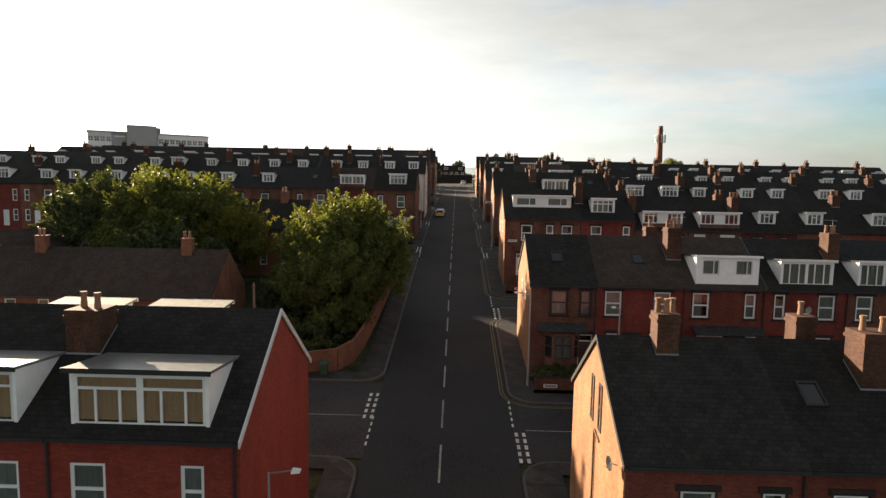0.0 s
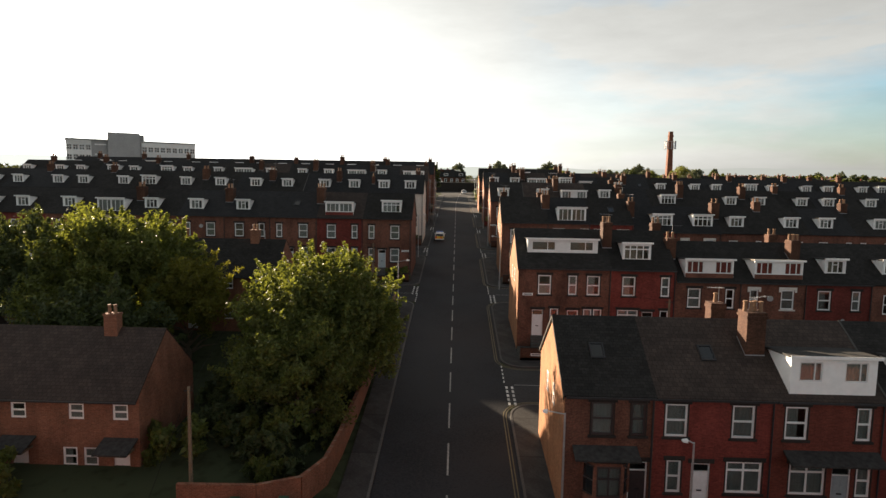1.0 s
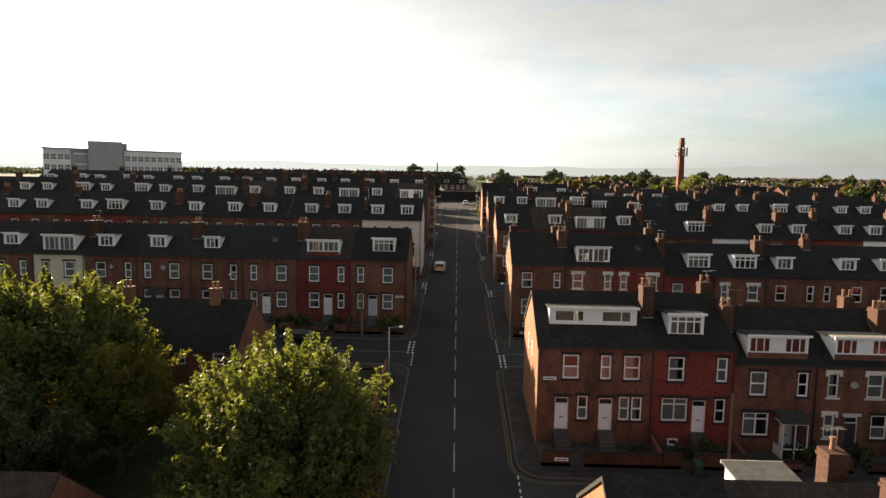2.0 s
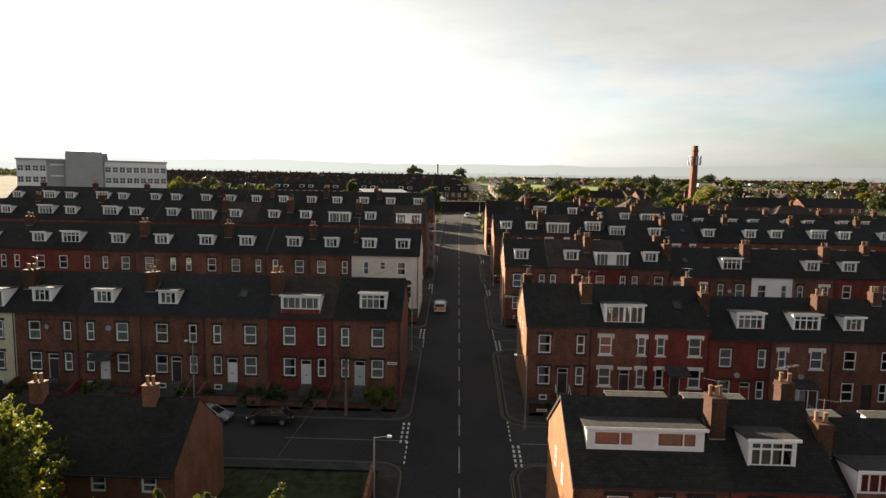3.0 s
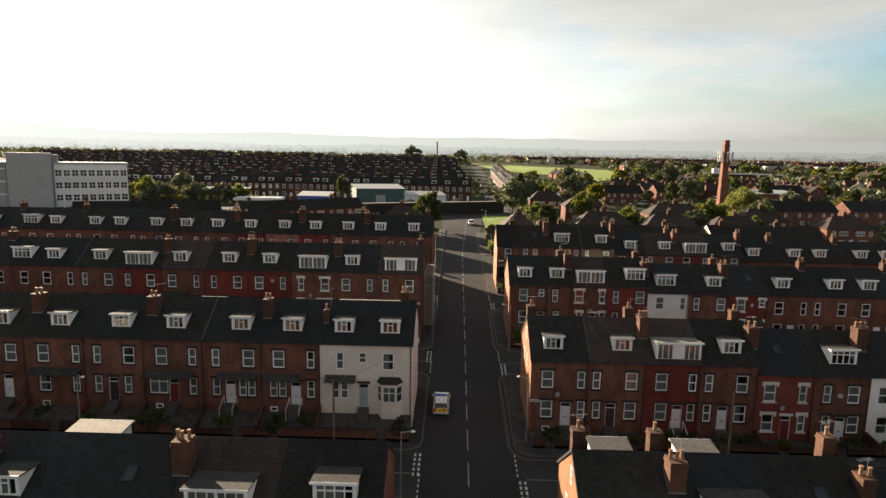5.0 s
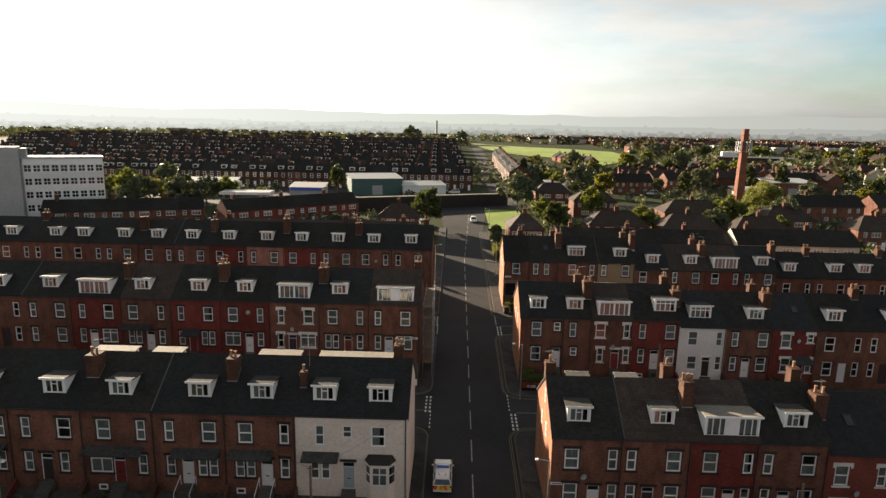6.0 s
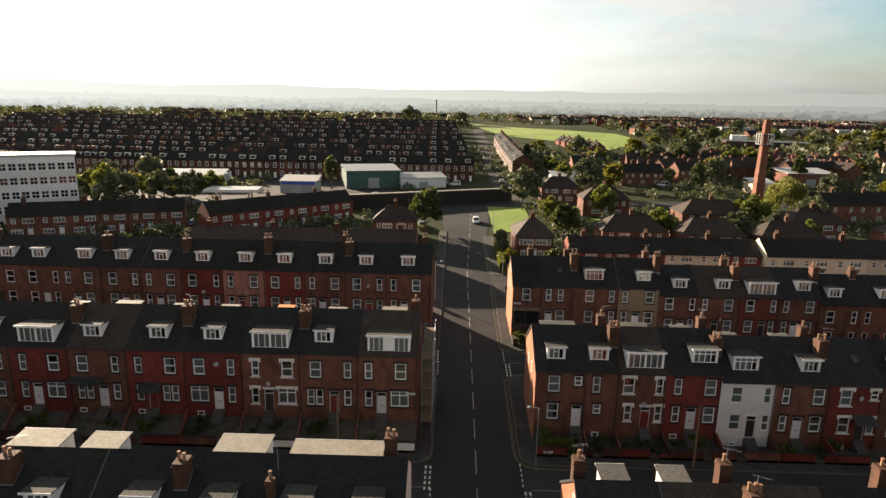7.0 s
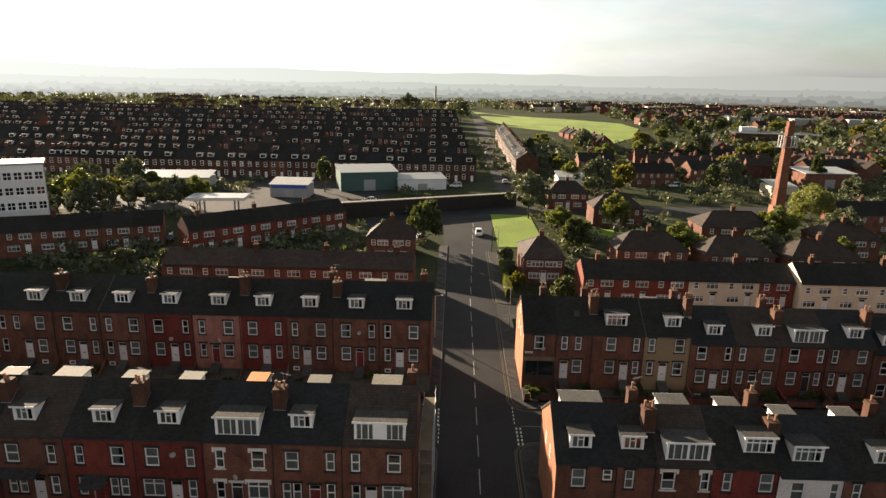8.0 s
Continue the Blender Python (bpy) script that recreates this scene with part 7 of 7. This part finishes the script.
def finish(hs, wall, w, d, e, r, chimney=True):
    for wx, z in ((1.5, 4.0), (4.6, 4.0), (1.5, 0.8)):
        ob = part("window", kept("farwin", lambda: frame_shape(1.3, 1.9, (), (0.5,), 0.14, 0.08).mesh("window", UPVC)), None, hs, at=(wx, -0.06, z))
        part("pane", kept("farpane", lambda: pane_shape(1.3, 1.9).mesh("pane", CARGLASS)), None, ob)
    part("door", Shape().box(4.1, 5.1, -0.05, 0, 0, 2.2), WHITEDOOR, hs)
    if chimney:
        part("chimney", Shape().box(-0.5, 0.5, d / 2 - 0.6, d / 2 + 0.4, e + r - 1, e + r + 1.2), wall, hs)
    return hs


FAR = [far_house(w, r, s) for w, r, s in ((BRICK, SLATE, 1), (SOOTY, SLATE, 0), (SOOTY, BLUESLATE, 2), (BRICK, SLATE, 1), (SOOTY, SLATE, 1), (BRICK, BROWNTILE, 2))]
near_spots, far_spots = [], []
pick = random.Random(31)
for i in range(9):
    yy = 333 + 26 * i + i * i * 0.8
    x = 4.0 - i * 1.0
    while x > -0.62 * yy:
        x -= 6.0
        if i and pick.random() < 0.02 + 0.012 * i:
            continue
        (near_spots if i < 1 and x > -126 else far_spots).append((x, yy + 0.012 * x, 0))
for k in range(22):
    (near_spots if k < 1 else far_spots).append((20.5, 354 + 6.0 * k, -90))
for n, (x, yy, t) in enumerate(near_spots):
    copy_thing(FAR[pick.choice((0, 0, 1, 2, 3, 4))], pose(x, yy, land(yy), 0, 0, t))
for i, ob in enumerate(FAR):
    ob.matrix_world = pose(-132 - 6.0 * i, 333 - 1.5, land(333))


def joined(spots):
    """All the houses farther off, in one mesh with their materials."""
    v, f, m, mats = [], [], [], []
    for n, (x, yy, t) in enumerate(spots):
        at = pose(x, yy, land(yy), 0, 0, t)
        for ob in FAR[pick.choice((0, 1, 2, 2, 3, 4, 4, 5))].children_recursive:
            if ob.name.startswith("pane"):
                continue
            me = ob.data
            mat = me.materials[0]
            if mat not in mats:
                mats.append(mat)
            k = len(v)
            place = at @ Matrix.Translation(ob.location + (ob.parent.location if ob.parent.parent else Vector((0, 0, 0))))
            v.extend(tuple(place @ w.co) for w in me.vertices)
            f.extend(tuple(k + j for j in poly.vertices) for poly in me.polygons)
            m.extend([mats.index(mat)] * len(me.polygons))
    me = bpy.data.meshes.new("far_terraces")
    me.from_pydata(v, [], f)
    for mat in mats:
        me.materials.append(mat)
    me.polygons.foreach_set("material_index", m)
    me.update()
    return me


whole("far_terraces", joined(far_spots), None, "rows of far brick terraces with white dormers", "houses", kind="stuff")



def town():
    """Small houses of the farther streets, each with walls, roof and chimney, in one mesh."""
    g = random.Random(17)
    v, f, m = [], [], []
    mats = [BRICK, DEEPRED, NEWBRICK, CREAM, SLATE, BROWNTILE]
    for n in range(300):
        yy = 350 + 650 * g.random() ** 1.15
        x = g.uniform(70, 90 + 0.75 * yy) if n % 6 else g.uniform(-0.7 * yy, -20)
        if (x < 10 and yy < 640) or (5 < x < 145 and 440 < yy < 790) or (147 < x < 230 and 430 < yy < 543) or math.hypot(x, yy) > 1080:
            continue
        turn = g.choice((-14, 20, 64, 100)) + g.uniform(-5, 5)
        wall, roofm = g.choice((0, 0, 0, 1, 1, 2, 2, 3)), g.choice((4, 5, 5))
        d, e, r = 8.0, 5.2, 2.8
        for k in range(g.choice((1, 2, 4, 6))):
            w = 9.0
            at = pose(x, yy, land(yy), 0, 0, turn) @ Matrix.Translation((k * (w + (0 if n % 2 else 4)), 0, 0))
            s = Shape().box(0, w, 0, d, -2, e)
            for lx in (0.0, w):
                s.poly((lx, 0, e), (lx, d, e), (lx, d / 2, e + r))
            s.box(w * 0.5 - 0.5, w * 0.5 + 0.5, d / 2 - 0.5, d / 2 + 0.5, e + r - 1, e + r + 1.1)
            k0 = len(s.f)
            top = [(-0.3, e - 0.2), (d / 2, e + r), (d + 0.3, e - 0.2)]
            s.extrude_yz([(a, b + 0.12) for a, b in top] + [(a, b + 0.02) for a, b in reversed(top)], -0.2, w + 0.2)
            q = len(v)
            v.extend(tuple(at @ Vector(c)) for c in s.v)
            f.extend(tuple(q + j for j in face) for face in s.f)
            m.extend([wall] * k0 + [roofm] * (len(s.f) - k0))
    me = bpy.data.meshes.new("far_town")
    me.from_pydata(v, [], f)
    for mat in mats:
        me.materials.append(mat)
    me.polygons.foreach_set("material_index", m)
    me.update()
    return me


whole("far_town", town(), None, "far brick houses spread among trees", "houses", kind="stuff")


def halls():
    g = random.Random(23)
    s = Shape()
    for _ in range(26):
        yy = g.uniform(560, 860)
        x = g.uniform(200, 0.75 * yy)
        w, d, h = g.uniform(14, 45), g.uniform(12, 25), g.uniform(4, 7)
        s.box(x, x + w, yy, yy + d, land(yy) - 2, land(yy) + h)
    return s


whole("far_halls", halls(), METALROOF, "pale low industrial halls near the horizon", "halls", kind="stuff")

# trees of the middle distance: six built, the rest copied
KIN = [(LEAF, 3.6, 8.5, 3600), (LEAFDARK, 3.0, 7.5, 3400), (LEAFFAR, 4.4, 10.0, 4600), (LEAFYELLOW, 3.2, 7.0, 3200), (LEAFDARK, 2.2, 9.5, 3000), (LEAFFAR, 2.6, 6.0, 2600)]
PROTO = []
tree(90.0, 262.0, land(262), 12.0, 7.0, 6.2, LEAFWILLOW, 12000, 0.3, 91, "weeping willow with yellow-green hanging leaves", "middle-distance trees", 80, 0.3, 0.05, 0.45)
SEEN = [(45.5, 233.0, 0, 0.9), (62.0, 231.5, 2, 0.8), (73.0, 246.0, 0, 1.2), (86.0, 243.0, 2, 1.0), (22.0, 252.0, 0, 0.9), (-112.0, 262.0, 1, 1.1), (-106.0, 266.0, 0, 1.1), (-99.0, 263.0, 2, 1.0), (-93.0, 267.0, 4, 0.9), (-88.0, 264.0, 2, 1.1), (-82.0, 268.0, 2, 1.05), (-102.0, 258.0, 5, 1.3), (-109.0, 256.0, 5, 1.2), (-77.0, 272.0, 0, 1.1), (16.6, 268.5, 2, 1.3), (41.5, 299.0, 2, 1.4), (23.3, 236.5, 1, 1.1), (37.0, 254.5, 0, 0.95), (15.5, 205.0, 1, 0.7), (77.5, 228.5, 0, 0.75), (58.0, 223.0, 3, 0.6), (-10.6, 239.0, 1, 1.25), (-47.0, 303.0, 4, 1.1), (-104.0, 288.0, 2, 1.1), (-96.0, 284.0, 1, 1.2), (-113.0, 272.0, 0, 1.1), (-120.0, 290.0, 2, 1.1), (-102.0, 274.0, 3, 1.0), (8.6, 214.5, 3, 0.45), (7.4, 222.0, 5, 0.55), (7.2, 228.0, 5, 0.6), (92.0, 388.0, 2, 1.2), (111.0, 392.0, 2, 1.3), (61.0, 372.0, 0, 1.2), (143.0, 397.0, 0, 1.3), (0.0, 610.0, 2, 1.4), (-48.0, 700.0, 2, 2.0), (-60.0, 216.5, 5, 0.8), (-70.0, 219.0, 5, 0.8), (-40.0, 222.0, 5, 0.7), (-35.0, 236.0, 5, 0.7), (40.0, 240.0, 5, 1.0), (50.0, 236.0, 0, 0.7), (67.0, 238.0, 4, 0.8)]
gen = random.Random(5)
for _ in range(120):
    yy = gen.uniform(300, 640)
    SEEN.append((gen.uniform(26, 60 + yy * 0.5), yy, gen.randrange(6), gen.uniform(0.8, 1.4)))
for n, (x, yy, k, s) in enumerate(SEEN):
    mat, r, h, leaves = KIN[k]
    here = next((p for p in PROTO if p[0] == k), None)
    if (14 < x < 135 and 465 < yy < 770 and gen.random() < 0.85) or (150 < x < 225 and 410 < yy < 500):
        continue
    if here is None:
        ob = tree(x, yy, land(yy) - 0.1, h, r, r * 0.95, mat, leaves, 0.42, 60 + k, "broadleaf tree among far houses", "middle-distance trees", 70, 0.22, 0.15 if k != 5 else 0.05)
        ob.scale = (s, s, s)
        PROTO.append((k, ob))
    else:
        ob = copy_thing(here[1], pose(x, yy, land(yy) - 0.1, 0, 0, gen.uniform(0, 360)))
        ob.scale = (s, s, s * gen.uniform(0.85, 1.15))


def shrubs():
    """Hedges, garden trees and scrub that fill the ground between far houses."""
    g = np.random.default_rng(21)
    n = 3400
    xx = g.uniform(-170, 190, n)
    yy = 216 + 260 * g.random(n) ** 1.2
    road = (xx > ROAD_L - 6) & (xx < 19) & (yy < 340)
    cross = (yy > 272) & (yy < 294)
    field = (xx > 5) & (xx < 19) & (yy < 276)
    block = (xx < 5) & (yy > 328)
    yard_ = (xx > -72) & (xx < -24) & (yy > 254) & (yy < 330)
    keep = ~(road | cross | field | block | yard_)
    xx, yy = xx[keep], yy[keep]
    n = len(xx)
    per = 38
    r_ = g.uniform(0.5, 2.5, n)
    h_ = r_ * g.uniform(0.7, 1.3, n)
    base = np.interp(yy, _fine, _smooth)
    d = g.normal(size=(n, per, 3))
    d /= np.linalg.norm(d, axis=2)[..., None]
    p = np.stack([xx, yy, base + h_ * 0.6], 1)[:, None, :] + d * np.stack([r_, r_, h_ * 0.7], 1)[:, None, :] * (0.4 + 0.6 * g.random((n, per, 1)))
    p = p.reshape(-1, 3)
    a = g.normal(size=p.shape)
    a /= np.linalg.norm(a, axis=1)[:, None]
    b = np.cross(a, g.normal(size=p.shape))
    b /= np.linalg.norm(b, axis=1)[:, None]
    size = np.repeat(r_, per)[:, None] * 0.26
    q = np.stack([p - a * size, p - b * size * 0.6, p + a * size, p + b * size * 0.6], 1).reshape(-1, 3)
    me = bpy.data.meshes.new("scrub")
    me.from_pydata(q.tolist(), [], np.arange(len(q)).reshape(-1, 4).tolist())
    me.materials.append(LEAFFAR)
    me.update()
    return me


whole("scrub", shrubs(), None, "hedges and garden scrub between far houses", "bushes", kind="stuff")


# ---- woods and hills at the edge of sight ----
def far_wood():
    g = np.random.default_rng(9)
    n = 3000
    yy = 360 + 760 * g.random(n) ** 0.85
    xx = (g.random(n) - 0.45) * (yy * 1.9)
    keep = ~((xx > 8) & (xx < 140) & (yy > 450) & (yy < 775)) & ~((xx < 28) & (yy < 620)) & (np.hypot(xx, yy) < 1120)
    xx, yy = xx[keep], yy[keep]
    n, per = len(xx), 34
    r_, h_ = g.uniform(2.4, 5.5, n), g.uniform(4.0, 9.5, n)
    base = np.interp(yy, _fine, _smooth)
    d = g.normal(size=(n, per, 3))
    d /= np.linalg.norm(d, axis=2)[..., None]
    p = np.stack([xx, yy, base + h_ * 0.5], 1)[:, None, :] + d * np.stack([r_, r_, h_ * 0.5], 1)[:, None, :] * (0.6 + 0.4 * g.random((n, per, 1)))
    p = p.reshape(-1, 3)
    a = g.normal(size=p.shape)
    a /= np.linalg.norm(a, axis=1)[:, None]
    b = np.cross(a, g.normal(size=p.shape))
    b /= np.linalg.norm(b, axis=1)[:, None]
    size = np.repeat(r_, per)[:, None] * 0.30
    q = np.stack([p - a * size, p - b * size * 0.8, p + a * size, p + b * size * 0.8], 1).reshape(-1, 3)
    me = bpy.data.meshes.new("far_woods")
    me.from_pydata(q.tolist(), [], np.arange(len(q)).reshape(-1, 4).tolist())
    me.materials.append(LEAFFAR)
    me.update()
    return me


whole("far_woods", far_wood(), None, "scattered far trees fading towards the horizon", "trees", kind="stuff")


def distance(name, dist, base, rise, trees, seed, haze_glow, label):
    """A plain glowing strip of distance with a line of tree tops, too far off to shift; its haze is painted into the
    emission colour, paler towards the sun.
    """
    m = bpy.data.materials.new(name)
    m.use_nodes = True
    nt = m.node_tree
    nt.nodes.clear()
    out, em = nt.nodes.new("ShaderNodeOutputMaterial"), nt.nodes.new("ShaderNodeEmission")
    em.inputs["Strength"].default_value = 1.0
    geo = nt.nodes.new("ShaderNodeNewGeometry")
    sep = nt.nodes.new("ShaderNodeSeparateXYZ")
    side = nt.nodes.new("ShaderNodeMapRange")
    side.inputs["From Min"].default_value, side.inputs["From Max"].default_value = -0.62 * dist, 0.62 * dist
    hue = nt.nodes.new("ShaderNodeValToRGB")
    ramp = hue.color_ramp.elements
    ramp[0].color, ramp[1].color = (*[haze_glow[0] * c for c in (1.0, 1.02, 0.95)], 1), (*[haze_glow[2] * c for c in (1.0, 1.0, 0.93)], 1)
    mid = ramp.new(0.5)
    mid.color = (*[haze_glow[1] * c for c in (1.0, 1.03, 0.92)], 1)
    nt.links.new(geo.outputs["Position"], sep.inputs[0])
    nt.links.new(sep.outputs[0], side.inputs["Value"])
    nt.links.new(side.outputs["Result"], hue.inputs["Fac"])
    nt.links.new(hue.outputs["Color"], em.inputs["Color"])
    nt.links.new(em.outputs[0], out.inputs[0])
    n = 1500
    step = radians(124 / n) * dist
    g = np.random.default_rng(seed)
    top = np.array([base + rise * (0.5 + 0.5 * noise.fractal((i * 0.008, seed, 0), 1.0, 2.0, 4)) for i in range(n + 1)])
    ridge = top.copy()
    for _ in range(trees):
        c, w, h = g.integers(0, n), g.uniform(4, 11), g.uniform(3.0, 9.0)
        if g.random() < 0.12:
            w, h = w * 0.5, h * 1.4
        k = int(w / step) + 1
        for j in range(max(0, c - k), min(n, c + k) + 1):
            q = 1 - ((j - c) * step / w) ** 2
            if q > 0:
                top[j] = max(top[j], ridge[c] + h * q ** 0.5 * (0.9 + 0.1 * math.sin(j * 2.3)))
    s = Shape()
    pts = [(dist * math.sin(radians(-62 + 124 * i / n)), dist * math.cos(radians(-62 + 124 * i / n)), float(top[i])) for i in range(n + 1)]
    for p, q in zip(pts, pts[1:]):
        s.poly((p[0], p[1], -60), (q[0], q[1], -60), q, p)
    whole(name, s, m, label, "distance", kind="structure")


# haze painted as glow: emission at the left, middle and right of each strip
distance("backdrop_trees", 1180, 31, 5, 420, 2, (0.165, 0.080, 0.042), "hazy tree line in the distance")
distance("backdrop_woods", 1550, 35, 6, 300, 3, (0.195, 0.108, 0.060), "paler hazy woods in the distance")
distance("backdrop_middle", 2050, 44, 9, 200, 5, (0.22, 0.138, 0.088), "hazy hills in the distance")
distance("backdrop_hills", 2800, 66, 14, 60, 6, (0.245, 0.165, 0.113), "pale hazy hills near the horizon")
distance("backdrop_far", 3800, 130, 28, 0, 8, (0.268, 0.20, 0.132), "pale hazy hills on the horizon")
whole("mill_chimney", Shape().tube((-30, 900, land(900)), (-30, 900, 56), 1.6, 1.2, 8), GREYPANEL, "slim far-off mill chimney", "chimney")
